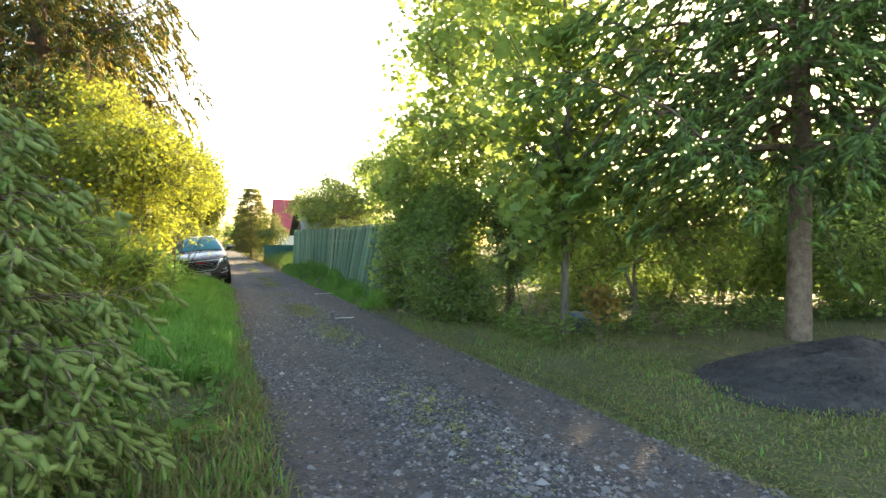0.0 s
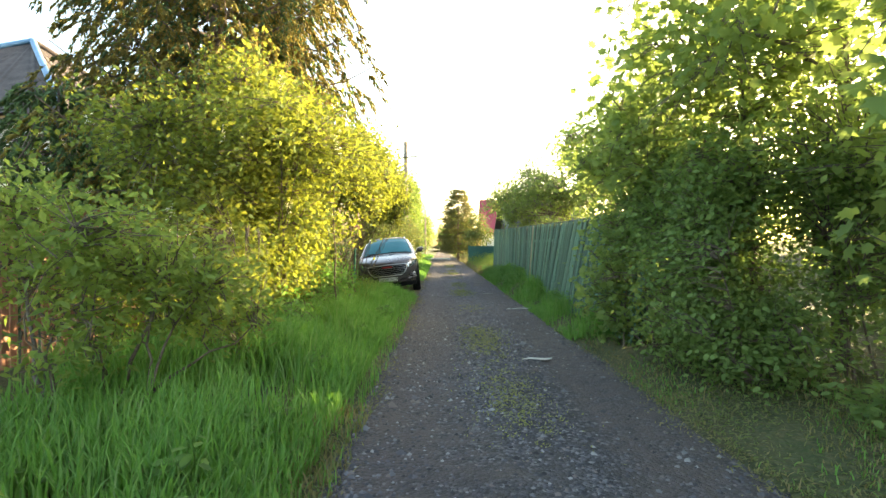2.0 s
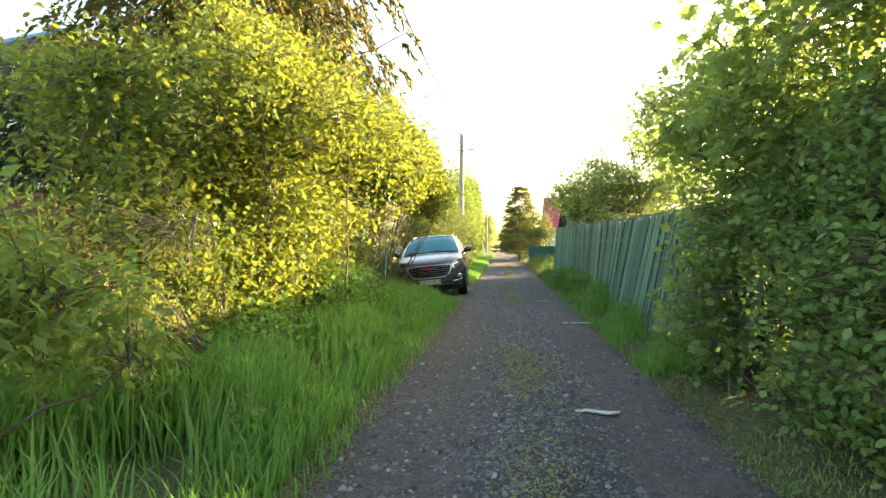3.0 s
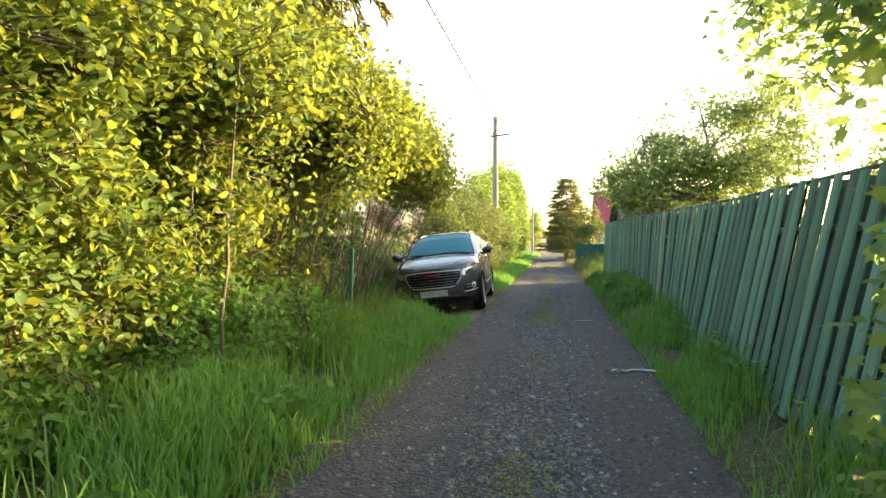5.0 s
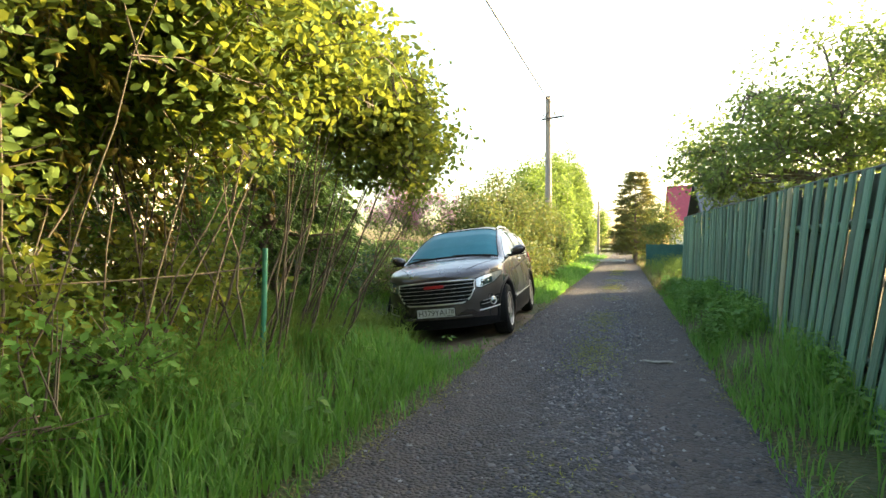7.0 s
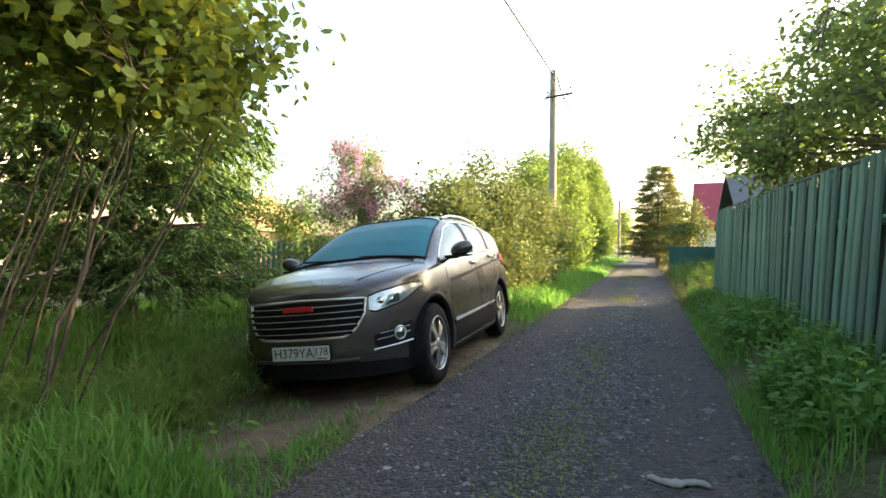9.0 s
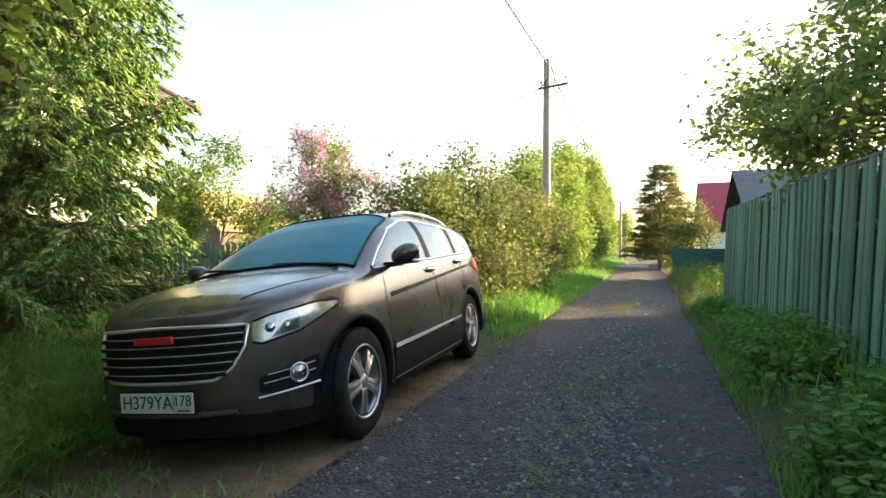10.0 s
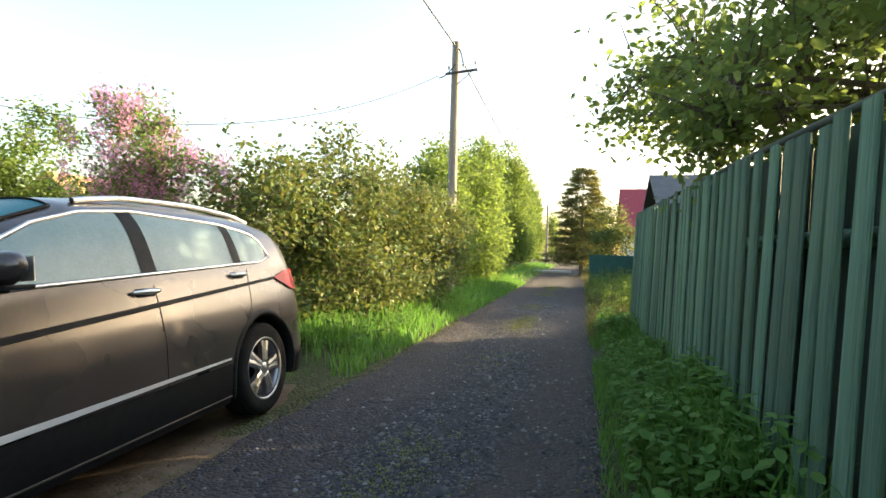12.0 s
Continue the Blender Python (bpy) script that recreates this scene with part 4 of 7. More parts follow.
# ---- houses ----
def hip_roof(cx, cy, hx, hy, z0, z1, wave=0.035, pitch=0.18):
    """Four corrugated slopes that meet over the middle."""
    vs, fs, base = [], [], 0
    for (ax, ay, tx, ty, half, run) in ((1, 0, 0, 1, hy, hx), (-1, 0, 0, -1, hy, hx), (0, 1, -1, 0, hx, hy), (0, -1, 1, 0, hx, hy)):
        nu, nv = int(half * 2 / pitch * 4), 8
        s = np.linspace(-1, 1, nu)[None, :]
        t = np.linspace(0, 1, nv)[:, None]
        along = s * half * (1 - t)
        out = run * (1 - t) + 0 * s
        z = z0 + (z1 - z0) * t + wave * 0.5 * np.sin(along / pitch * 6.283)
        X = cx + ax * out + tx * along
        Y = cy + ay * out + ty * along
        vs.append(np.stack([X, Y, z + 0 * X], -1).reshape(-1, 3))
        i = np.arange(nv - 1)[:, None] * nu + np.arange(nu - 1)[None]
        fs.append(np.stack([i, i + 1, i + nu + 1, i + nu], -1).reshape(-1, 4) + base)
        base += nu * nv
    return np.concatenate(vs), np.concatenate(fs)


HX0, HX1, HY0, HY1 = -14.9, -7.2, 14.6, 23.4
house = thing("country_house", (-11.05, 19.0, 0), "white wooden country house with an old corrugated hip roof", "house")


def rel(bm):
    bmesh.ops.translate(bm, vec=(11.05, -19.0, 0), verts=bm.verts)
    return bm


WALL_TOP = 3.97
part("foundation", rel(box_bm(HX0 + 0.1, HX1 - 0.1, HY0 + 0.1, HY1 - 0.1, -0.1, 1.56)), M_CONCRETE, house)
part("wall", rel(box_bm(HX0, HX1, HY0, HY1, 1.63, WALL_TOP)), M_WHITE_WALL, house)
part("sill_board", rel(box_bm(HX0 - 0.10, HX1 + 0.10, HY0 - 0.10, HY1 + 0.10, 1.55, 1.64, bevel=0.01)), M_SOFFIT, house)
for x, y in ((HX1, HY1), (HX1, HY0), (HX0, HY0), (HX0, HY1)):
    part("corner_board", rel(box_bm(x - 0.07, x + 0.03, y - 0.07, y + 0.03, 1.641, WALL_TOP - 0.002)), M_TRIM, house)
for y in np.arange(HY0 + 0.5, HY1 - 0.3, 0.9):
    part("batten", rel(box_bm(HX1 + 0.001, HX1 + 0.022, y - 0.02, y + 0.02, 1.642, WALL_TOP - 0.003)), M_TRIM, house)
part("soffit", rel(box_bm(HX0 - 0.46, HX1 + 0.46, HY0 - 0.46, HY1 + 0.46, WALL_TOP, WALL_TOP + 0.05)), M_SOFFIT, house)
v, f = hip_roof(0, 0, (HX1 - HX0) / 2 + 0.58, (HY1 - HY0) / 2 + 0.58, WALL_TOP + 0.09, 7.4)
part("roof", np_mesh("roof", v, f, M_SLATE), M_SLATE, house)
for sx, sy in ((-1, -1), (-1, 1), (1, -1), (1, 1)):
    end = ((HX1 - HX0) / 2 * sx + 0.58 * sx, ((HY1 - HY0) / 2 + 0.58) * sy, WALL_TOP + 0.12)
    cap_m = M_BLUE_METAL if sy < 0 else M_SLATE
    part("ridge_cap", tube_mesh("ridge_cap", [(np.array([end, (0, 0, 7.46)]), (0.07, 0.09))], cap_m, 6), cap_m, house, "faded blue metal ridge cap" if sy < 0 else "")
for y in (17.0, 20.6):
    w = part("window", rel(box_bm(HX1 + 0.004, HX1 + 0.05, y - 0.55, y + 0.55, 1.9, 3.2, bevel=0.01)), M_TRIM, house)
    part("pane", rel(box_bm(HX1 + 0.03, HX1 + 0.056, y - 0.45, y + 0.45, 2.0, 3.1)), M_GLASS_DARK, w)


def gable_house(name, label, x0, x1, y0, y1, wall, ridge_z, wall_m, roof_m, along_y=True, over=0.35, windows=()):
    """A house with a pitched roof; the ridge runs along y or x."""
    h = thing(name, ((x0 + x1) / 2, (y0 + y1) / 2, 0), label, "house")
    dx, dy = (x1 - x0) / 2, (y1 - y0) / 2
    bm = bmesh.new()
    a, b = (dx, dy) if along_y else (dy, dx)
    ring = [(-a, 0), (a, 0), (a, wall), (0, ridge_z), (-a, wall)]
    put = (lambda p, q, s: (p, s, q)) if along_y else (lambda p, q, s: (s, p, q))
    f0 = [bm.verts.new(put(p, q, -b)) for p, q in ring]
    f1 = [bm.verts.new(put(p, q, b)) for p, q in ring]
    bm.faces.new(f0)
    bm.faces.new(f1[::-1])
    for i in range(5):
        bm.faces.new((f0[i], f1[i], f1[(i + 1) % 5], f0[(i + 1) % 5]))
    bmesh.ops.recalc_face_normals(bm, faces=bm.faces)
    part("wall", bm, wall_m, h)
    sl = (ridge_z - wall) / a
    for s in (-1, 1):
        bm = bmesh.new()
        prof = [(s * 0.0, ridge_z + 0.03), (s * (a + over), wall - over * sl + 0.03), (s * (a + over), wall - over * sl + 0.11), (0, ridge_z + 0.13)]
        g0 = [bm.verts.new(put(p, q, -b - over)) for p, q in prof]
        g1 = [bm.verts.new(put(p, q, b + over)) for p, q in prof]
        bm.faces.new(g0)
        bm.faces.new(g1[::-1])
        for i in range(4):
            bm.faces.new((g0[i], g1[i], g1[(i + 1) % 4], g0[(i + 1) % 4]))
        bmesh.ops.recalc_face_normals(bm, faces=bm.faces)
        part("roof_slope", bm, roof_m, h)
    for wx, wy, wz, ww, wh, face in windows:
        if face == "y":
            w = part("window", box_bm(wx - ww / 2, wx + ww / 2, -dy - 0.05, -dy - 0.003, wz, wz + wh), M_TRIM, h)
            part("pane", box_bm(wx - ww / 2 + 0.08, wx + ww / 2 - 0.08, -dy - 0.056, -dy - 0.03, wz + 0.08, wz + wh - 0.08), M_GLASS_DARK, w)
        else:
            w = part("window", box_bm(-dx - 0.05, -dx - 0.003, wx - ww / 2, wx + ww / 2, wz, wz + wh), M_TRIM, h)
            part("pane", box_bm(-dx - 0.056, -dx - 0.03, wx - ww / 2 + 0.08, wx + ww / 2 - 0.08, wz + 0.08, wz + wh - 0.08), M_GLASS_DARK, w)
    return h


gable_house("summer_house", "dark wooden summer house with a grey pitched roof", 5.25, 9.6, 34.0, 40.0, 2.2, 3.95, M_BROWN_WALL, M_GREY_ROOF, False, 0.45, [(-0.9, 0, 0.9, 0.8, 1.0, "x")])
gable_house("red_roofed_house", "distant house with a bright red metal roof", 5.6, 12.5, 55.0, 62.0, 2.9, 6.0, M_WHITE_WALL, M_RED_ROOF, False, 0.4, [(-1.5, 0, 1.0, 0.9, 1.2, "y"), (1.0, 0, 1.0, 0.9, 1.2, "x")])
gable_house("brown_roofed_house", "distant house with a dull brown roof", -27.5, -21.0, 39.0, 46.0, 2.4, 4.7, M_BROWN_WALL, M_SOFFIT, True, 0.4, [(0, 0, 1.0, 0.9, 1.1, "y")])

# teal sheet fence in the distance
teal = thing("sheet_fence", (2.95, 39.0, 0), "dark teal metal sheet fence across the far verge", "fence")
for k in range(9):
    part("panel", box_bm(k * 0.7, k * 0.7 + 0.685, -0.02, 0.02, 0.05, 1.28, bevel=0.008), M_TEAL, teal)
    part("post", box_bm(k * 0.7 - 0.03, k * 0.7 + 0.03, 0.022, 0.08, -0.1, 1.31), M_TEAL, teal)

# low decorative fence between the house and the hedge
deco = thing("garden_fence", (-6.8, 23.2, 0), "low dark green garden fence with a scalloped top", "fence")
for k in range(34):
    h = 1.28 + 0.05 * abs(math.sin(k * math.pi / 4))
    part("slat", box_bm(k * 0.13, k * 0.13 + 0.085, -0.012, 0.012, 0.05, h, bevel=0.01), M_TEAL, deco)
for z in (0.4, 1.05):
    part("rail", box_bm(0, 4.4, 0.014, 0.05, z - 0.025, z + 0.025), M_TEAL, deco)

# planks laid across the far end of the lane
bridge = thing("plank_crossing", (0.75, 52.5, 0), "pale planks laid across the lane", "crossing")
for k in range(7):
    part("plank", box_bm(-1.2, 1.2, k * 0.28, k * 0.28 + 0.24, 0.0, 0.10 + 0.01 * (k % 3), bevel=0.01), M_LITTER, bridge)

# ---- pole and cables ----
PX, PY = -0.80, 31.5
pole = thing("utility_pole", (PX, PY, 0), "weathered square utility pole with a crossarm", "utility pole")
part("shaft", tube_mesh("shaft", [(np.array([(0, 0, -0.1), (0, 0, 3.4), (0, 0, 6.92)]), (0.145, 0.125, 0.10)), (np.array([(0, 0, 6.9), (0, 0, 6.93)]), (0.10, 0.01))], M_POLE, 8), M_POLE, pole)
part("crossarm", box_bm(-0.20, 0.66, -0.05, 0.0, 6.06, 6.12, bevel=0.008), M_IRON, pole, "", pose(0.72, -0.1, -0.02, 0, -7, 6))
part("brace", tube_mesh("brace", [(np.array([(0.5, -0.12, 6.08), (0.08, -0.1, 5.75)]), (0.012, 0.012))], M_IRON, 5), M_IRON, pole)
INS = [(np.array([(0, 0, 0), (0, 0, 0.05), (0, 0, 0.07), (0, 0, 0.12), (0, 0, 0.14)]), (0.012, 0.012, 0.035, 0.04, 0.008))]
for x, z in ((-0.15, 6.11), (0.25, 6.16), (0.58, 6.20)):
    part("insulator", tube_mesh("insulator", INS, M_LITTER, 8), M_LITTER, pole, "pale porcelain insulator", pose(x, -0.12, z))
hook = [(bend((0.10, -0.1, 6.7), (0.24, -0.12, 6.3), 0.08, 6), np.full(6, 0.018)), (bend((0.02, -0.1, 6.3), (-0.42, -0.1, 5.95), -0.08, 6), np.full(6, 0.016))]
part("cable_loop", tube_mesh("cable_loop", hook, M_WIRE, 5), M_WIRE, pole)


def cable(name, label, a, b, sag, r=0.012):
    return tagged(new(name, tube_mesh(name, [(bend(a, b, -sag, 25), np.full(25, r))], M_WIRE, 4)), label, "cable", "overhead cables")


cable("overhead_cable", "black overhead cable that runs along the lane", (PX, PY - 0.1, 6.80), (-0.95, -9.0, 6.9), 0.45, 0.024)
cable("overhead_cable", "black overhead cable that runs along the lane", (PX + 0.24, PY + 0.05, 6.3), (-1.0, 74.0, 6.2), 0.5, 0.019)
cable("house_cable", "thin cable from the pole to the house", (PX - 0.4, PY - 0.15, 6.0), (HX1 + 0.02, HY1 - 0.05, 3.55), 0.9, 0.008)
for y, h in ((-9.0, 6.95), (74.0, 6.3)):
    q = thing("utility_pole", (-0.97, y, 0), "weathered utility pole further along the lane", "utility pole")
    part("shaft", tube_mesh("shaft", [(np.array([(0, 0, -0.1), (0, 0, h)]), (0.14, 0.10))], M_POLE, 8), M_POLE, q)

# ---- trees and shrubs beside the lane ----
spruce("young_spruce", "young pale green spruce at the lane's edge", (-0.98, 2.9, 0), 2.0, 0.98, 11, 16, 9, 0.03, 0.12, 0.9, 6, 8, 0.066, 0.0125, 31, 0.0125, 0.0045, M_NEEDLE_NEW, M_NEEDLE_FRESH, 0.75, 0.035, 0.38, 99, 0.05, 0.15)
broadleaf("elder_shrub", "pale green elder shrub with white flower heads", "shrub", (-1.25, 7.0, 0),
          [(-1.9, 7.0, 1.42, 0.6, 0.5, 0.42), (-1.25, 7.15, 1.2, 0.6, 0.5, 0.42), (-0.75, 7.4, 0.95, 0.42, 0.45, 0.34), (-1.45, 6.75, 0.8, 0.4, 0.4, 0.32), (-2.2, 7.3, 1.0, 0.4, 0.5, 0.4)],
          M_ELDER, 0.085, 330, 16, 9, 0.022, M_TWIG, NARROW * np.array([1.3, 1, 1]), NARROW_F, 21, 0.10, 0.35, 0.3,
          base_spread=0.2, flower=(M_WHITE_FLOWER, 2, (0.05, 0.05, 0.015), 40, 1.6))
broadleaf("wild_shrub", "yellow-green wild shrub in the tall grass", "shrub", (-1.7, 8.6, 0),
          [(-1.85, 8.5, 1.1, 0.55, 0.7, 0.5), (-1.25, 9.1, 0.9, 0.5, 0.7, 0.6), (-2.3, 8.3, 0.7, 0.4, 0.5, 0.5), (-0.95, 8.4, 0.6, 0.4, 0.6, 0.45)], M_HEDGE, 0.055, 560, 19, 9, 0.014, M_TWIG, NARROW, NARROW_F, 22, 0.11, 0.45, 0.3, base_spread=0.25)
broadleaf("bird_cherry_hedge", "tall bird cherry thicket in yellow evening sun", "hedge", (-1.5, 11.4, 0),
          [(-1.3, 10.6, 2.7, 1.2, 1.3, 1.2), (-1.1, 11.9, 2.6, 1.3, 1.3, 1.35), (-2.4, 10.0, 2.3, 1.2, 1.2, 1.2), (-1.4, 11.0, 1.6, 0.85, 1.5, 0.65), (-2.2, 12.0, 3.6, 1.2, 1.4, 0.8), (-1.7, 9.7, 1.6, 0.7, 0.7, 0.6), (-1.4, 12.6, 1.7, 0.7, 0.9, 0.5), (-1.25, 12.0, 0.9, 0.5, 0.9, 0.6), (-1.35, 10.4, 0.85, 0.5, 0.9, 0.55), (-1.6, 13.2, 0.9, 0.5, 0.7, 0.6)],
          M_HEDGE, 0.072, 2400, 20, 40, 0.020, M_TWIG, OVAL, OVAL_F, seed=31, spread=0.12, gaps=0.5, inner=0.3, base_spread=1.0, flower=(M_WHITE_FLOWER, 60, (0.02, 0.02, 0.05), 14, 0.8))
broadleaf("bird_cherry_hedge", "tall bird cherry thicket with many bare lower stems", "hedge", (-1.6, 14.2, 0),
          [(-1.2, 13.6, 2.9, 1.4, 1.3, 1.1), (-0.8, 14.8, 2.7, 1.1, 1.1, 1.0), (-1.9, 14.6, 3.3, 1.2, 1.2, 0.9), (-0.45, 15.6, 2.8, 0.8, 0.9, 0.7), (-2.2, 13.6, 2.2, 1.0, 1.4, 1.1), (-0.55, 16.3, 2.6, 0.75, 0.8, 0.7), (-0.2, 16.5, 2.35, 0.5, 0.6, 0.45), (-2.0, 15.2, 1.1, 0.7, 1.0, 0.7)],
          M_HEDGE, 0.072, 2500, 19, 64, 0.012, M_TWIG, OVAL, OVAL_F, seed=32, spread=0.12, gaps=0.55, inner=0.3, base_spread=1.0, foot_x=-1.25)
broadleaf("bramble_undergrowth", "dark green undergrowth at the foot of the thicket", "shrub", (-1.2, 10.6, 0),
          [(-1.0, 9.6, 0.32, 0.4, 0.8, 0.32), (-1.05, 11.0, 0.36, 0.4, 1.0, 0.36), (-1.15, 12.6, 0.36, 0.4, 0.9, 0.36), (-1.5, 13.8, 0.36, 0.4, 0.8, 0.36), (-0.85, 13.2, 0.5, 0.4, 0.9, 0.48), (-1.0, 12.0, 0.55, 0.4, 0.8, 0.5)], M_NETTLE, 0.066, 900, 14, 10, 0.012, M_TWIG, seed=33, spread=0.10, gaps=0.2, base_spread=0.9)
# Shrub added only to darken bright gaps behind the thicket's stems.
broadleaf("gap_filler_shrub", "leafy shrub added to darken the gaps between thicket and house", "shrub", (-3.2, 15.9, 0),
          [(-3.1, 16.3, 1.2, 0.8, 0.9, 1.1), (-3.0, 14.7, 1.2, 0.7, 1.0, 1.1), (-3.6, 17.4, 1.0, 0.6, 0.7, 0.9)], M_WEED, 0.075, 620, 15, 9, 0.016, M_TWIG, seed=34, spread=0.13, gaps=0.2, base_spread=0.9)
spruce("tall_spruce", "tall old spruce with hanging shoots coloured as in low sun", (-3.45, 14.0, 0), 13.5, 3.2, 41, 26, 8, 0.20, 0.13, 1.3, 10, 22, 0.140, 0.023, 4, 0.055, 0.022, M_NEEDLE, M_NEEDLE_SUNLIT, 0.60, 0.24, 0.55, 7.0, 0.22, 0.42)
spruce("dark_spruce", "dense dark spruce beside the house", (-5.6, 12.5, 0), 4.3, 2.2, 42, 13, 8, 0.04, 0.20, 1.0, 6, 9, 0.21, 0.028, 5, 0.065, 0.022, M_NEEDLE, M_NEEDLE, 0.0, 0.10, 0.42, 99, 0.1, 0.4)
spruce("drooping_spruce", "green spruce with drooping boughs behind the car", (-4.05, 19.1, 0), 9.5, 1.75, 43, 26, 9, 0.10, 0.14, 0.6, 12, 12, 0.115, 0.020, 6, 0.040, 0.018, M_NEEDLE, M_NEEDLE_NEW, 0.7, 0.16, 0.42, 5.0, 0.10, 0.27)
spruce("low_spruce", "low spreading spruce beside the garden fence", (-2.75, 21.9, 0), 1.6, 1.3, 44, 9, 9, 0.04, 0.12, 0.9, 5, 7, 0.12, 0.011, 10, 0.045, 0.016, M_NEEDLE, M_NEEDLE_NEW, 0.45, 0.05, 0.4, 99, 0.1, 0.25)
broadleaf("lilac", "lilac bush with pink and purple blossom", "shrub", (-3.7, 24.0, 0),
          [(-3.5, 23.8, 2.72, 0.72, 0.65, 0.75), (-4.1, 24.3, 1.9, 1.0, 0.9, 0.55), (-2.8, 24.0, 2.0, 0.8, 0.7, 0.65)], M_BUSH, 0.065, 560, 16, 6, 0.03, M_BARK, seed=51, spread=0.10, gaps=0.3, base_spread=0.2,
          flower=(M_LILAC, 270, (0.05, 0.05, 0.09), 70, 1.75))
broadleaf("sunlit_tree", "small fruit tree with fresh yellow-green leaves", "tree", (-8.6, 26.2, 0),
          [(-9.3, 25.9, 2.3, 0.75, 0.75, 1.35), (-8.3, 26.3, 2.9, 0.8, 0.8, 1.3), (-7.3, 26.8, 1.8, 0.75, 0.75, 1.0)], M_BIRCH, 0.10, 760, 14, 3, 0.05, M_BARK, seed=52, spread=0.13, gaps=0.4, base_spread=0.3)
broadleaf("garden_bush", "sunlit garden bush behind the low fence", "shrub", (-6.5, 31, 0),
          [(-7.5, 31, 0.8, 1.4, 1.0, 0.9), (-5.2, 31, 0.8, 1.3, 1.0, 0.9), (-9.5, 30, 0.9, 1.2, 1.0, 0.9)], M_BIRCH, 0.09, 380, 13, 6, 0.02, M_TWIG, seed=53, spread=0.15, gaps=0.2, base_spread=0.9)
broadleaf("flowering_hedge", "olive green flowering hedge with ochre tips", "hedge", (-1.7, 26.6, 0),
          [(-1.7, 24.6, 1.6, 1.05, 1.2, 1.3), (-1.5, 26.2, 2.0, 1.15, 1.3, 1.45), (-1.2, 28.0, 1.9, 1.15, 1.3, 1.4), (-0.75, 29.8, 1.6, 0.95, 1.1, 1.4), (-1.1, 27.0, 0.9, 1.1, 2.8, 0.85)],
          M_ROSE, 0.095, 2200, 17, 18, 0.02, M_TWIG, seed=54, spread=0.11, gaps=0.2, inner=0.35, base_spread=1.0, flower=(M_WHITE_FLOWER, 24, (0.035, 0.035, 0.02), 12, 1.0))
BIRCHES = [(-1.9, 33.2, 4.3, 59), (-1.6, 37.4, 5.3, 60), (-2.3, 35.5, 5.4, 61), (-1.7, 39.5, 6.4, 62), (-2.4, 44.0, 7.4, 63), (-1.9, 49.5, 8.6, 64), (-2.2, 57.0, 8.8, 65), (-2.6, 66.0, 9.0, 66), (-2.8, 78.0, 9.0, 67)]
for x, y, h, s in BIRCHES:
    broadleaf("birch", "young birch in yellow-green leaf in evening sun", "tree", (x, y, 0),
              [(x, y, h * 0.42, 1.45, 1.8, h * 0.34), (x + 0.1, y, h * 0.70, 1.05, 1.2, h * 0.26), (x + 0.35, y - 0.4, h * 0.22, 1.1, 1.2, h * 0.2)], M_BIRCH, 0.10 + 0.0012 * y, 950, 14, 1, 0.07, M_BIRCH_BARK, seed=s,
              spread=0.18, gaps=0.2, inner=0.3, group="birches along the lane")
conifer("pine", "broad sunlit pine at the bend of the lane", (2.6, 49.4, 0), 6.4, 1.9, 71, 24, 5, 0.10, 0.1, 30, 11, 0.17, 0.040, M_PINE, M_PINE, 0.12, 0.6, 0.45, 0.3, None, None, -0.12, "pine")
broadleaf("pale_tree", "pale young tree beside the pine", "tree", (4.0, 47.5, 0), [(4.0, 47.5, 2.9, 0.95, 1.0, 1.3), (4.6, 47.0, 2.0, 0.9, 1.0, 1.0), (3.3, 46.6, 1.4, 0.8, 0.8, 0.9)], M_ROSE, 0.14, 420, 13, 3, 0.05, M_BARK, seed=72, spread=0.2, gaps=0.3, base_spread=0.3)
for x, y, h, s in ((3.4, 62, 4.5, 73), (3.0, 72, 6, 74), (3.2, 84, 7, 75), (-1.4, 92, 7, 76), (1.6, 118, 6, 77)):
    broadleaf("distant_tree", "distant leafy tree beside the lane", "tree", (x, y, 0), [(x, y, h * 0.45, 1.6, 1.8, h * 0.4), (x, y, h * 0.7, 1.2, 1.3, h * 0.3)], M_BIRCH, 0.22, 380, 12, 1, 0.09, M_BARK, seed=s, spread=0.25, gaps=0.2, group="distant trees")

# right-hand side
broadleaf("maple", "young maple with a thin pale trunk", "tree", (4.42, 6.1, 0),
          [(4.3, 6.0, 3.3, 1.35, 1.5, 1.5), (3.8, 5.7, 2.3, 0.85, 1.0, 0.9), (5.0, 6.4, 2.6, 1.2, 1.2, 1.2), (4.2, 6.2, 1.5, 0.8, 0.8, 0.5), (4.4, 6.4, 4.8, 1.2, 1.3, 1.0)], M_MAPLE, 0.135, 430, 11, 1, 0.062, M_BARK,
          LOBED, LOBED_F, 81, 0.15, 0.55, 0.35, lean=(0.1, 0.1))
broadleaf("roadside_bush", "dense green bush at the lane's edge", "shrub", (4.0, 9.0, 0),
          [(3.75, 8.5, 0.85, 0.75, 0.9, 0.85), (3.8, 9.8, 1.0, 0.8, 0.9, 1.0), (4.1, 9.4, 1.9, 0.9, 1.4, 0.65), (4.75, 8.1, 1.4, 0.6, 0.5, 0.8), (3.8, 7.8, 0.65, 0.5, 0.5, 0.6)], M_BUSH, 0.060, 2700, 19, 20, 0.018, M_TWIG, OVAL, OVAL_F,
          seed=82, spread=0.14, gaps=0.4, inner=0.3, base_spread=0.8)
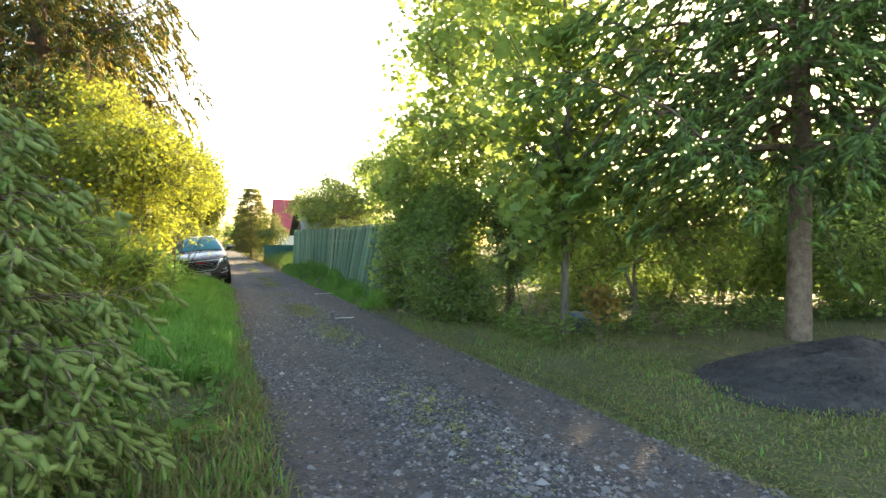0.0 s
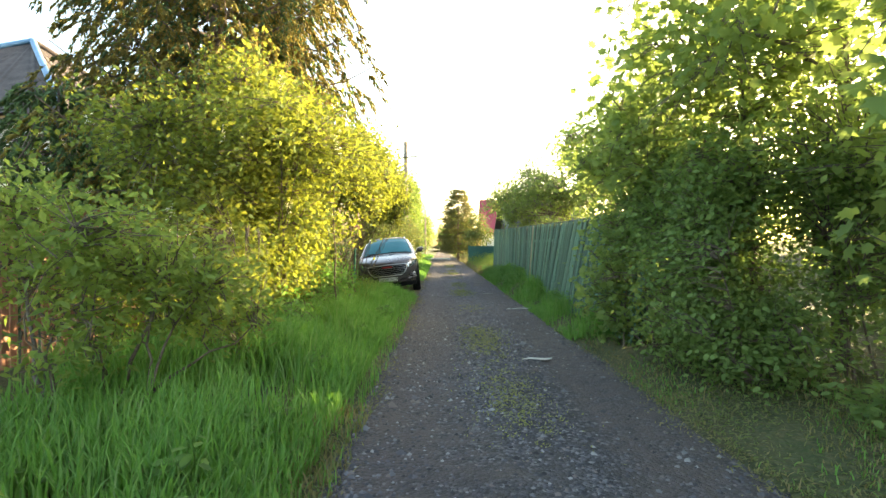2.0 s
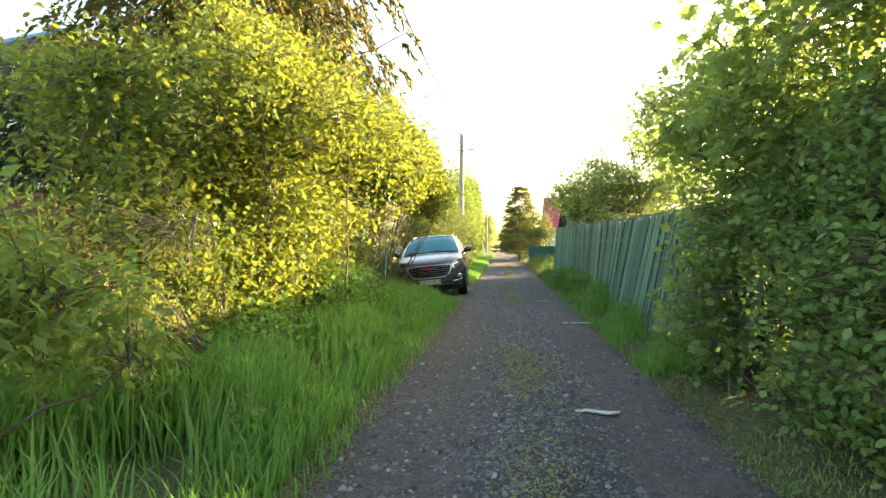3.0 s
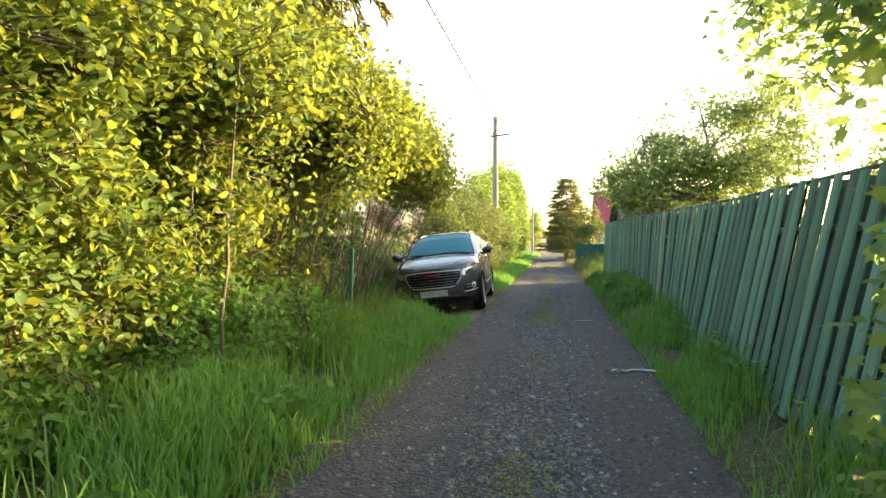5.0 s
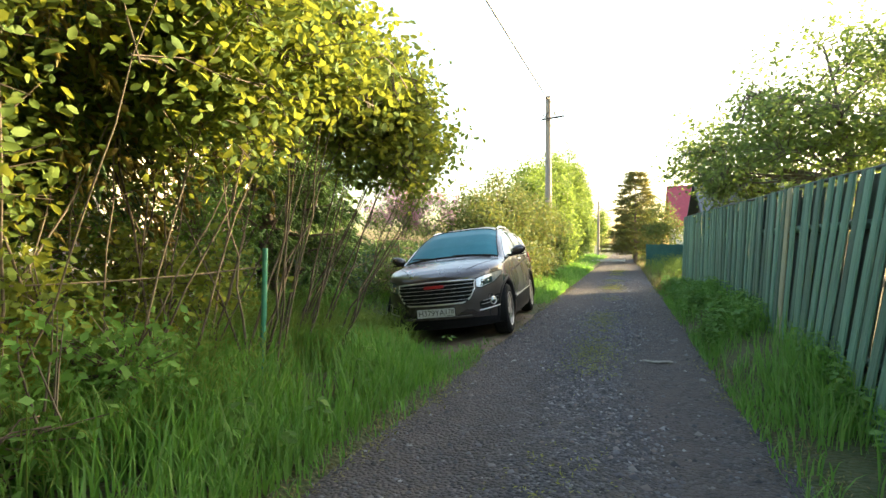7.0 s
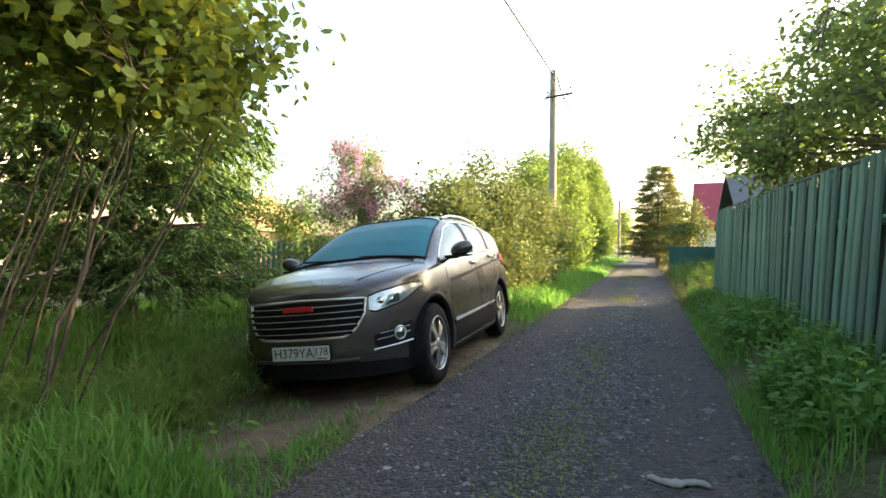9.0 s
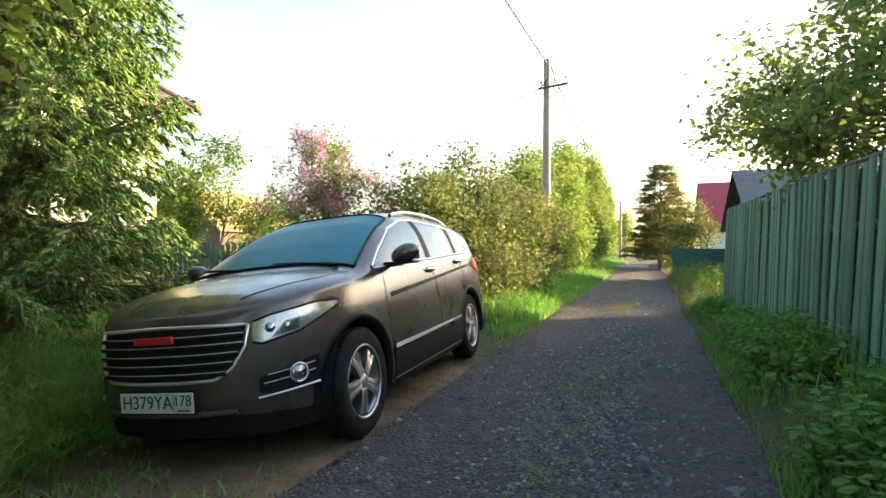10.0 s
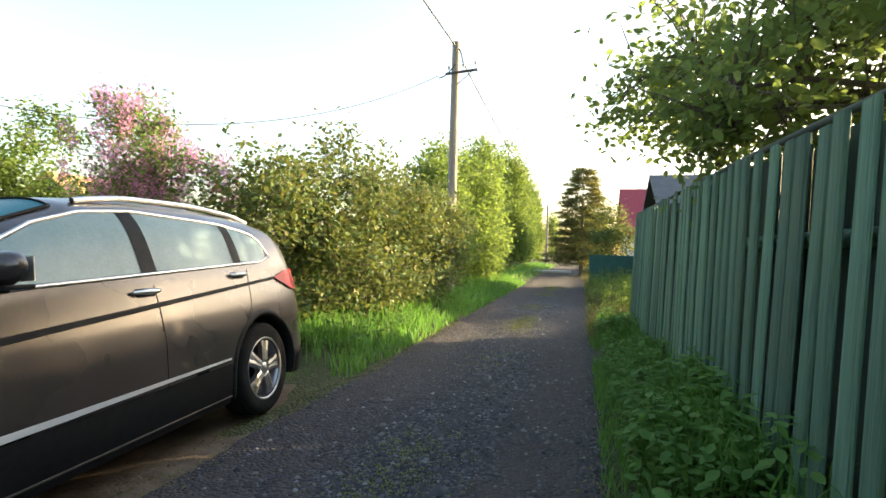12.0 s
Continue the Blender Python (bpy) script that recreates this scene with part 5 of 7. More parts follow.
broadleaf("rowan", "slender rowan with arching branches over the fence", "tree", (4.5, 9.9, 0),
          [(4.3, 9.9, 2.7, 1.1, 1.3, 0.8), (3.9, 10.8, 2.5, 0.8, 1.0, 0.6), (4.7, 9.2, 3.2, 1.0, 1.0, 0.8), (4.4, 11.7, 2.8, 0.7, 0.75, 0.6), (3.75, 12.7, 3.0, 0.6, 0.8, 0.5), (4.3, 12.4, 3.6, 0.7, 0.8, 0.6), (4.7, 8.2, 2.3, 0.9, 0.9, 0.8), (5.5, 8.6, 2.1, 0.9, 0.9, 0.9), (5.0, 7.4, 1.7, 0.7, 0.7, 0.6)], M_MAPLE, 0.085, 1250, 14, 3, 0.035, M_BARK, ROUND, NARROW_F, 83, 0.13, 0.35, 0.3, base_spread=0.3)
broadleaf("maple_sapling", "spreading maple sapling before the end of the fence", "shrub", (3.5, 9.7, 0),
          [(3.45, 10.3, 1.6, 0.6, 0.8, 0.5), (3.3, 10.2, 0.6, 0.5, 0.7, 0.42), (3.6, 9.8, 2.3, 0.7, 0.8, 0.5), (3.6, 10.9, 1.15, 0.4, 0.6, 0.5), (3.5, 11.0, 2.45, 0.6, 0.8, 0.5), (3.9, 11.6, 3.1, 0.7, 0.8, 0.6)], M_MAPLE, 0.095, 300, 9, 5, 0.014, M_TWIG, LOBED, LOBED_F, 79, 0.12, 0.4, 0.3, base_spread=0.15)
for x, y, h, s in ((4.4, 9.9, 8.5, 84), (4.8, 9.8, 9.2, 85), (5.0, 8.5, 8.0, 86)):
    broadleaf("roadside_maple", "tall thin maple with a sparse pale crown", "tree", (x, y, 0),
              [(x - 0.55, y, h * 0.40, 1.0, 1.0, h * 0.11), (x - 0.35, y - 0.2, h * 0.56, 1.25, 1.2, h * 0.12), (x - 0.1, y, h * 0.74, 1.2, 1.2, h * 0.14), (x + 0.1, y, h * 0.90, 0.8, 0.8, h * 0.10)],
              M_MAPLE, 0.125, 340, 9, 1, 0.075, M_BARK, LOBED, LOBED_F, s, 0.16, 0.6, 0.3, group="roadside maples", lean=(0.1, 0.05))
spruce("garden_spruce", "broad dark spruce with a bare grey lower trunk", (6.9, 4.6, 0), 12.0, 3.4, 87, 26, 9, 0.21, 0.05, 0.8, 8, 12, 0.19, 0.022, 6, 0.058, 0.020, M_NEEDLE, M_NEEDLE_NEW, 0.5, 0.13, 0.5, 5.0, 0.05, 0.45)
broadleaf("garden_thicket", "bright green thicket in the garden", "shrub", (7.2, 9.0, 0),
          [(6.4, 8.2, 1.3, 1.0, 1.0, 1.2), (7.6, 9.4, 1.5, 1.4, 1.2, 1.4), (8.8, 7.6, 1.4, 1.2, 1.1, 1.2), (10.2, 8.0, 1.8, 1.5, 1.4, 1.7), (10.0, 5.4, 1.0, 1.2, 1.0, 0.9)], M_MAPLE, 0.09, 1300, 13, 14, 0.022, M_BARK, seed=88, spread=0.15, gaps=0.3, base_spread=1.0)
broadleaf("low_tree", "low dark tree with a leaning trunk", "tree", (6.1, 6.6, 0),
          [(5.9, 6.7, 1.9, 1.0, 1.0, 0.8), (6.8, 7.2, 2.4, 1.0, 1.0, 0.9), (6.6, 6.0, 1.5, 0.9, 0.8, 0.6)], M_BUSH, 0.08, 520, 13, 2, 0.045, M_BARK, seed=89, spread=0.13, gaps=0.3, base_spread=0.15)
broadleaf("apple_tree", "apple tree that hangs over the green fence", "tree", (6.0, 21.6, 0),
          [(5.4, 21.6, 3.7, 1.6, 1.8, 1.4), (4.3, 23.0, 3.2, 1.3, 1.5, 1.0), (6.6, 21.8, 3.6, 1.7, 1.8, 1.4), (4.5, 20.6, 3.0, 1.1, 1.2, 0.8), (3.5, 23.6, 3.1, 0.85, 1.2, 0.85), (3.9, 22.0, 2.3, 0.7, 1.1, 0.5), (4.5, 22.4, 2.5, 1.1, 1.9, 0.75), (5.2, 20.4, 2.3, 1.2, 1.4, 0.8), (5.3, 24.4, 2.4, 1.2, 1.4, 0.8)], M_APPLE, 0.088, 1700, 14, 1, 0.10, M_BARK, OVAL, OVAL_F, seed=91, spread=0.13, gaps=0.6, inner=0.3)
conifer("garden_fir", "fir behind the fence with a sunlit top", (8.4, 26.0, 0), 6.6, 1.6, 92, 16, 6, 0.08, 0.4, 24, 10, 0.11, 0.032, M_NEEDLE, M_NEEDLE_SUNLIT, 0.1, 0.7, 0.3, 0.3)
broadleaf("garden_tree", "round leafy tree in the garden behind the fence", "tree", (9.0, 20.0, 0), [(8.6, 19.8, 2.6, 1.4, 1.5, 1.1), (9.4, 21.0, 2.9, 1.3, 1.5, 1.1)], M_APPLE, 0.085, 520, 13, 1, 0.09, M_BARK, seed=93, spread=0.15, gaps=0.3)
broadleaf("red_leaved_seedling", "small maple seedling with orange-red leaves", "shrub", (4.25, 5.15, 0), [(4.25, 5.15, 0.60, 0.22, 0.22, 0.22)], M_RED_LEAF, 0.065, 40, 7, 3, 0.008, M_TWIG, LOBED, LOBED_F, 94, 0.06, 0.1, base_spread=0.05)
broadleaf("leafy_perennial", "dark broad-leaved plant in the grass", "plant", (-0.75, 4.1, 0), [(-0.75, 4.1, 0.35, 0.4, 0.42, 0.28)], M_WEED, 0.085, 150, 9, 9, 0.007, M_TWIG, seed=95, spread=0.07, gaps=0.0, base_spread=0.1)
broadleaf("leafy_perennial", "fresh green low bush in the grass", "plant", (-1.05, 4.9, 0), [(-1.1, 4.9, 0.5, 0.55, 0.5, 0.4)], M_ELDER, 0.07, 220, 13, 9, 0.008, M_TWIG, seed=96, spread=0.08, gaps=0.1, base_spread=0.15)

for x, y, h, sd in ((13.0, 8.0, 4.0, 202), (14.0, 3.0, 4.0, 206)):
    broadleaf("orchard_tree", "leafy orchard tree in the garden", "tree", (x, y, 0), [(x, y, h * 0.42, 1.7, 1.6, h * 0.34), (x + 0.2, y, h * 0.72, 1.4, 1.4, h * 0.24)], M_MAPLE, 0.19, 800, 13, 1, 0.1, M_BARK, seed=sd, spread=0.2, gaps=0.2, group="orchard trees")

broadleaf("garden_hedge", "dense leafy hedge at the back of the garden", "hedge", (10.5, 7.5, 0),
          [(8.6, 11.6, 1.2, 1.3, 1.2, 1.2), (10.0, 10.0, 1.3, 1.3, 1.2, 1.3), (11.2, 8.0, 1.3, 1.3, 1.3, 1.3), (12.2, 6.0, 1.3, 1.3, 1.3, 1.3), (12.8, 4.0, 1.2, 1.3, 1.3, 1.2), (12.4, 1.8, 1.1, 1.3, 1.3, 1.1)], M_MAPLE, 0.17, 1500, 13, 12, 0.03, M_BARK, seed=207, spread=0.18, gaps=0.15, base_spread=1.0)

# ---- grass and weeds ----
rng = np.random.default_rng(12)


def patchy(n, x0, x1, y0, y1, f=1.1, cut=-0.3, bias=1.0):
    x = rng.uniform(x0, x1, n)
    y = y0 + (y1 - y0) * rng.random(n) ** bias
    g = np.sin(x * 3.1 * f + np.sin(y * 1.3)) + np.sin(y * 2.2 * f + np.sin(x * 2.7)) + 0.8 * rng.normal(0, 1, n)
    return np.column_stack([x, y])[g > cut]


def off_car(xy):
    return xy[~((np.abs(xy[:, 0] + 0.5) < 1.05) & (xy[:, 1] > 17.4) & (xy[:, 1] < 22.7))]


xy = off_car(np.concatenate([patchy(44000, -1.7, 0.28, 5.2, 16.4), patchy(5000, -2.6, -1.2, 3.0, 17), patchy(7000, -3.2, -0.9, 14.8, 18.6, 1.1, -1.2)]))
hh = 0.13 + 0.33 * np.clip((0.42 - xy[:, 0]) / 0.7, 0, 1) * np.clip((xy[:, 1] - 3.5) / 3.5, 0.25, 1)
blades("tall_grass", "tall fresh green grass on the verge", xy, hh, M_GRASS, 101, 0.007, 0.4, ground_z)
xy = patchy(15000, -1.3, 0.5, 1.5, 7.5)
blades("short_grass", "short trampled grass with dry stalks", xy, 0.11, M_DRY, 102, 0.006, 0.6, ground_z)
xy = patchy(12000, -1.4, 0.46, 1.5, 17)
blades("verge_grass", "short green grass at the lane's edge", xy, 0.13, M_GRASS, 103, 0.006, 0.5, ground_z)
xy = np.concatenate([patchy(14000, 2.75, 4.6, 1.2, 12, 1.1, -0.4), patchy(6000, 4.4, 9, 1, 9)])
xy = xy[((xy[:, 0] - 5.9) / 1.9) ** 2 + ((xy[:, 1] - 3.5) / 1.2) ** 2 > 1]
blades("mown_grass", "sparse short grass with fallen leaves", xy, 0.055, M_DRY, 104, 0.005, 0.7, ground_z)
xy = patchy(9000, 2.8, 4.4, 1.2, 12, 1.1, 0.1)
xy = xy[((xy[:, 0] - 5.9) / 1.9) ** 2 + ((xy[:, 1] - 3.5) / 1.2) ** 2 > 1]
blades("mown_grass", "short green grass on the verge", xy, 0.06, M_GRASS, 105, 0.005, 0.6, ground_z)
xy = patchy(20000, 2.78, 3.55, 10.5, 28, 1.1, -0.6)
blades("fence_grass", "green grass along the foot of the fence", xy, 0.14 + 0.20 * np.clip((xy[:, 0] - 2.8) / 0.5, 0, 1), M_GRASS, 106, 0.006, 0.45, ground_z)
xy = off_car(np.concatenate([patchy(16000, -1.6, 0.4, 21.5, 40, 1.1, -0.8), patchy(6000, -2.5, 0.2, 40, 70)]))
blades("far_verge_grass", "sunlit grass along the far verge", xy, 0.16 + 0.16 * np.clip((0.3 - xy[:, 0]) / 0.6, 0, 1), M_GRASS, 107, 0.011, 0.4, ground_z)
xy = np.concatenate([patchy(14000, 2.75, 5.2, 26, 45, 1.1, -0.8), patchy(5000, 2.6, 4, 44, 70)])
blades("far_meadow_grass", "pale meadow grass beyond the fence", xy, 0.30, M_DRY, 108, 0.012, 0.4, ground_z)
xy = patchy(3000, -1.5, 0.38, 15.9, 18.0, 2.0, 0.5)
blades("soil_tufts", "sparse grass tufts on the trodden earth", xy, 0.09, M_GRASS, 110, 0.007, 0.7, ground_z)
cx = 1.62 + rng.normal(0, 0.17, 46000)
cy = 2 + 38 * rng.random(46000) ** 1.3
ok = np.sin(cy * 1.9) + np.sin(cy * 0.7 + 1) + 0.5 * rng.normal(0, 1, 46000) + 0.9 * np.sin(cx * 21 + cy * 3) * np.sin(cy * 13) > 0.45
xy = np.column_stack([cx, cy])[ok]
v, f = leaves(np.column_stack([xy, road_z(xy[:, 0], xy[:, 1]) + 0.012]), 0.026, rng, NARROW, NARROW_F, -0.1, 0.6)
tagged(new("lane_moss", np_mesh("lane_moss", v, f, M_MOSS)), "moss and grass tufts along the middle of the lane", "moss", "", "stuff")
ey = 1.5 + 32 * rng.random(18000) ** 1.4
ex = np.where(rng.random(18000) < 0.5, road_edge_l(ey), road_edge_r(ey)) + rng.normal(0, 0.085, 18000) + 0.05 * np.sin(ey * 5)
v, f = leaves(np.column_stack([ex, ey, np.where((ex > road_edge_l(ey)) & (ex < road_edge_r(ey)), road_z(ex, ey), ground_z(ex, ey)) + 0.008]), 0.034, rng, NARROW, NARROW_F, -0.1, 0.7)
tagged(new("edge_litter", np_mesh("edge_litter", v, f, M_DRY)), "dry litter and short grass along the lane's edges", "litter", "", "stuff")
xy = np.concatenate([patchy(30000, 2.85, 5.4, 1.0, 8.0, 1.6, -0.6), patchy(16000, -1.4, 0.42, 1.3, 6.0, 1.6, -0.6)])
xy = xy[((xy[:, 0] - 5.6) / 1.6) ** 2 + ((xy[:, 1] - 3.3) / 1.1) ** 2 > 1]
v, f = leaves(np.column_stack([xy, ground_z(xy[:, 0], xy[:, 1]) + 0.006]), 0.042, rng, NARROW * np.array([0.8, 1, 1]), NARROW_F, -0.35, 0.5)
tagged(new("verge_moss", np_mesh("verge_moss", v, f, M_MOSS_GREEN)), "moss, clover and short grass on the verge", "moss", "", "stuff")
herbs("nettles", "nettles and broad-leaved weeds along the fence", np.concatenate([patchy(1300, 2.95, 3.5, 17.3, 27.5, 1.1, -0.5), patchy(90, 3.3, 3.5, 13.0, 17.3)]), 0.35, M_NETTLE, 111, 0.066, 20, OVAL, OVAL_F, ground_z)
herbs("fence_weeds", "tall weeds at the end of the fence", patchy(1300, 2.85, 5.2, 27.3, 38.0, 1.1, -0.5), 0.72, M_ELDER, 112, 0.085, 15, NARROW, NARROW_F, ground_z)
herbs("verge_weeds", "broad-leaved weeds in the long grass", off_car(np.concatenate([patchy(260, -1.6, 0.2, 3.5, 16.8), patchy(420, -2.0, 0.1, 22.4, 31, 1.1, -0.5)])), 0.32, M_WEED, 113, 0.075, 12, OVAL, OVAL_F, ground_z)
herbs("undergrowth", "low leafy undergrowth below the trees", patchy(900, 3.6, 10, 5.0, 11.5, 1.1, -0.3), 0.38, M_BUSH, 114, 0.085, 13, OVAL, OVAL_F, ground_z)
herbs("horsetail", "feathery horsetail in the grass below the thicket", np.concatenate([patchy(520, -1.5, -0.3, 12.0, 17.2, 1.1, -0.6), patchy(1100, -2.9, -0.8, 15.4, 18.4, 1.1, -0.8)]), 0.52, M_ELDER, 115, 0.085, 20, NARROW * np.array([0.28, 1, 1]), NARROW_F, ground_z, rise=1.0)

xy = patchy(9000, -6.5, -2.3, 17.4, 23.0, 1.1, -1.0)
blades("shade_grass", "thin grass under the spruce beside the house", xy, 0.24, M_GRASS, 116, 0.009, 0.5, ground_z)

# ---- the parked car ----
# its own axes: x ahead, y to its left, z up; origin on the ground below its middle

def paint_material():
    m, n, l, b = material("brown_metallic_paint")
    flake = noise_node(n, l, 900, 1, 0.5)
    dust = noise_node(n, l, 2.0, 2, 0.5)
    r = ramp(n, [(0.35, (0.052, 0.042, 0.042)), (0.65, (0.082, 0.066, 0.065))])
    l.new(flake.outputs[0], r.inputs[0])
    mx = n.new("ShaderNodeMix")
    mx.data_type = "RGBA"
    d = ramp(n, [(0.55, (0, 0, 0)), (0.85, (0.25, 0.25, 0.25))])
    l.new(dust.outputs[0], d.inputs[0])
    l.new(d.outputs[0], mx.inputs[0])
    l.new(r.outputs[0], mx.inputs[6])
    mx.inputs[7].default_value = (0.13, 0.12, 0.12, 1)
    l.new(mx.outputs[2], b.inputs["Base Color"])
    rr = ramp(n, [(0.4, (0.26, 0.26, 0.26)), (0.75, (0.36, 0.36, 0.36))])
    l.new(dust.outputs[0], rr.inputs[0])
    l.new(rr.outputs[0], b.inputs["Roughness"])
    b.inputs["Metallic"].default_value = 0.40
    b.inputs["Coat Weight"].default_value, b.inputs["Coat Roughness"].default_value = 0.9, 0.20
    return m


M_PAINT = paint_material()
M_BLACK = surface("black_plastic", [(0.006, 0.006, 0.007), (0.013, 0.013, 0.014)], 20, 0.55, 0, 0.2, 200)
M_TYRE = surface("tyre_rubber", [(0.010, 0.010, 0.010), (0.022, 0.021, 0.020)], 14, 0.9, 0, 0.4, 120)
for dull in (M_BLACK, M_TYRE):
    dull.node_tree.nodes["Principled BSDF"].inputs["Specular IOR Level"].default_value = 0.15
M_CHROME = plain("satin_chrome", (0.74, 0.74, 0.74), 0.30, 0.85)
M_STRIP = plain("bright_strip", (0.80, 0.80, 0.80), 0.42, 0.35)
M_ALLOY = surface("alloy_wheel", [(0.36, 0.36, 0.37), (0.52, 0.52, 0.53)], 9, 0.34, 0.9, 0.05)
M_DARK_ALLOY = plain("dark_alloy", (0.06, 0.06, 0.065), 0.4, 0.8)
# Pale base colour holds both the dew and the sky mirrored in the panes.
M_CAR_GLASS = surface("dew_and_sky_sheen_car_glass", [(0.20, 0.30, 0.31), (0.29, 0.39, 0.40)], 3, 0.22, 0, 0.03, 60)
# Teal sky reflection is put into the base colour; gloss is nearly off.
M_SCREEN = surface("sky_toned_windscreen_glass", [(0.015, 0.14, 0.19), (0.05, 0.22, 0.28)], 1.2, 0.3, 0, 0.02, 60)
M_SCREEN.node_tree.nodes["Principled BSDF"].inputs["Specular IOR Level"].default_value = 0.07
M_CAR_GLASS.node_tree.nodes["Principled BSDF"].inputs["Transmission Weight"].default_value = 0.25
M_LAMP_GLASS = surface("headlamp_lens", [(0.22, 0.25, 0.28), (0.50, 0.54, 0.58)], 7, 0.12, 0.55, 0.05, 50, None, 0, 1.0)
M_LENS = plain("lamp_projector", (0.30, 0.33, 0.33), 0.05, 0.9, 1.0)
M_RED_LAMP = plain("red_lamp", (0.50, 0.018, 0.03), 0.4, 0, 0.1, 0.0, 0.25)
M_RED_BADGE = plain("red_badge", (0.45, 0.02, 0.025), 0.4)
M_PLATE = surface("dirty_white_plate", [(0.42, 0.42, 0.40), (0.60, 0.60, 0.58)], 14, 0.5, 0, 0.05)
M_INK = plain("plate_black", (0.015, 0.015, 0.015), 0.5)
M_SEAT = surface("dark_seat_fabric", [(0.02, 0.02, 0.02), (0.04, 0.04, 0.04)], 20, 0.9)

WHEEL_F, WHEEL_R, WHEEL_RAD = 1.345, -1.335, 0.35
HALF_W = 0.890
TOP_U = (-2.29, -2.25, -2.16, -2.02, -1.83, -1.55, -1.0, -0.35, 0.10, 0.45, 0.80, 1.10, 1.20, 1.42, 1.70, 1.92, 2.06, 2.17)
TOP_Z = (1.04, 1.16, 1.33, 1.45, 1.535, 1.59, 1.635, 1.645, 1.605, 1.49, 1.325, 1.165, 1.13, 1.105, 1.06, 1.01, 0.965, 0.91)
BELT_U = (-2.29, -1.8, -0.9, 0.3, 1.0, 1.55, 1.95, 2.16)
BELT_Z = (0.98, 1.14, 1.11, 1.07, 1.03, 0.985, 0.92, 0.85)


def plan(u):
    """Half the width at a station along the car, at mid height."""
    u = np.asarray(u, float)
    front = np.clip((u - 1.25) / 0.92, 0, 1)
    back = np.clip((-u - 1.72) / 0.58, 0, 1)
    return HALF_W * (1 - front ** 2.5) ** (1 / 2.5) * (1 - back ** 2.8) ** (1 / 2.8) * (1 - 0.02 * np.clip((u - 0.4) / 1.2, 0, 1))


def bulge(z):
    return np.interp(z, (0.20, 0.27, 0.36, 0.55, 0.72, 0.84, 0.93, 1.12), (0.95, 0.98, 0.995, 1.0, 0.998, 0.985, 0.968, 0.925))


def top_z(u):
    return np.interp(u, TOP_U, TOP_Z)


def belt_z(u):
    return np.minimum(np.interp(u, BELT_U, BELT_Z), top_z(u) - 0.012)


def shear(u, z):
    """The nose leans back above the bumper, the tail leans forward."""
    nose = np.clip((u - 1.45) / 0.7, 0, 1) ** 2
    tail = np.clip((-u - 1.6) / 0.7, 0, 1) ** 2
    up = np.clip((z - 0.55) / 0.45, 0, 2)
    low = np.clip((0.42 - z) / 0.2, 0, 1)
    return u - nose * (0.085 * up ** 1.6 + 0.07 * low) + tail * (0.05 * up + 0.06 * low)


def round_power(h):
    """How square the upper section is: bonnet round, cabin boxy."""
    return 2.3 + 2.2 * np.clip((np.asarray(h, float) - 0.08) / 0.28, 0, 1)


def side_y(u, z):
    """Half the width of the body at station u and height z."""
    b, t = belt_z(u), top_z(u)
    low = plan(u) * bulge(np.minimum(z, b))
    h = np.maximum(t - b, 0.012)
    k = np.clip((z - b) / h, 0, 1)
    n = round_power(h)
    up = plan(u) * bulge(b) * (1 - k ** n) ** (1 / n) * (1 - 0.36 * np.clip(z - b, 0, 1))
    return np.where(z <= b, low, up)


def body_point(u, z, off=0.0):
    """The place on the car's left flank or nose."""
    y = side_y(u, z)
    return np.stack([shear(u, z), y + off, z + 0 * u], -1)


def nose_point(phi, z, off=0.0):
    """The place on the nose: phi runs from 0 (middle) to 1 (round the corner)."""
    a = np.asarray(phi, float) * math.pi / 2
    e = 2 / 2.5
    u = 1.25 + 0.92 * np.cos(a) ** e
    y = plan(1.25) * np.sin(a) ** e * bulge(z)
    nx, ny = np.cos(a) ** (2 - e), np.sin(a) ** (2 - e)
    ln = np.sqrt(nx ** 2 + ny ** 2)
    return np.stack([shear(u, z) + off * nx / ln, y + off * ny / ln, z + 0 * u], -1)


def patch(P, flip=False):
    """Arrays of a grid of points."""
    a, b = P.shape[:2]
    i = np.arange(a - 1)[:, None] * b + np.arange(b - 1)[None]
    f = np.stack([i, i + 1, i + b + 1, i + b], -1).reshape(-1, 4)
    return P.reshape(-1, 3), f[:, ::-1] if flip else f


def joined(list_of):
    vs, fs, k = [], [], 0
    for v, f in list_of:
        vs.append(v)
        fs.append(f + k)
        k += len(v)
    return np.concatenate(vs), np.concatenate(fs)


def mirror(v, f):
    return v * np.array([1, -1, 1]), f[:, ::-1]


def side_patch(u0, u1, zlo, zhi, off, nu=30, nz=8):
    u = np.linspace(u0, u1, nu)
    lo, hi = zlo(u), zhi(u)
    U = np.repeat(u[:, None], nz, 1)
    Z = lo[:, None] + (hi - lo)[:, None] * np.linspace(0, 1, nz)[None]
    return patch(body_point(U, Z, off))


car = thing("car", (-0.495, 20.05, 0.0), "dark brown metallic suv parked half on the verge", "car")
car.matrix_basis = pose(-0.495, 20.05, -0.070, 6.0, 0, -86.43)

# body shell: stations along the car, points from sill to roof
us = np.unique(np.concatenate([np.linspace(-2.30, -2.0, 16), np.linspace(-2.0, 1.8, 150), np.linspace(1.8, 2.17, 28)]))
low_t, up_t = np.linspace(0, 1, 30), np.linspace(0, 1, 26)[1:]
b, t = belt_z(us)[:, None], top_z(us)[:, None]
zl = 0.22 + (b - 0.22) * low_t[None]
ang = up_t * math.pi / 2
nexp = round_power(t - b)
zu = b + (t - b) * np.sin(ang)[None] ** (2 / nexp)
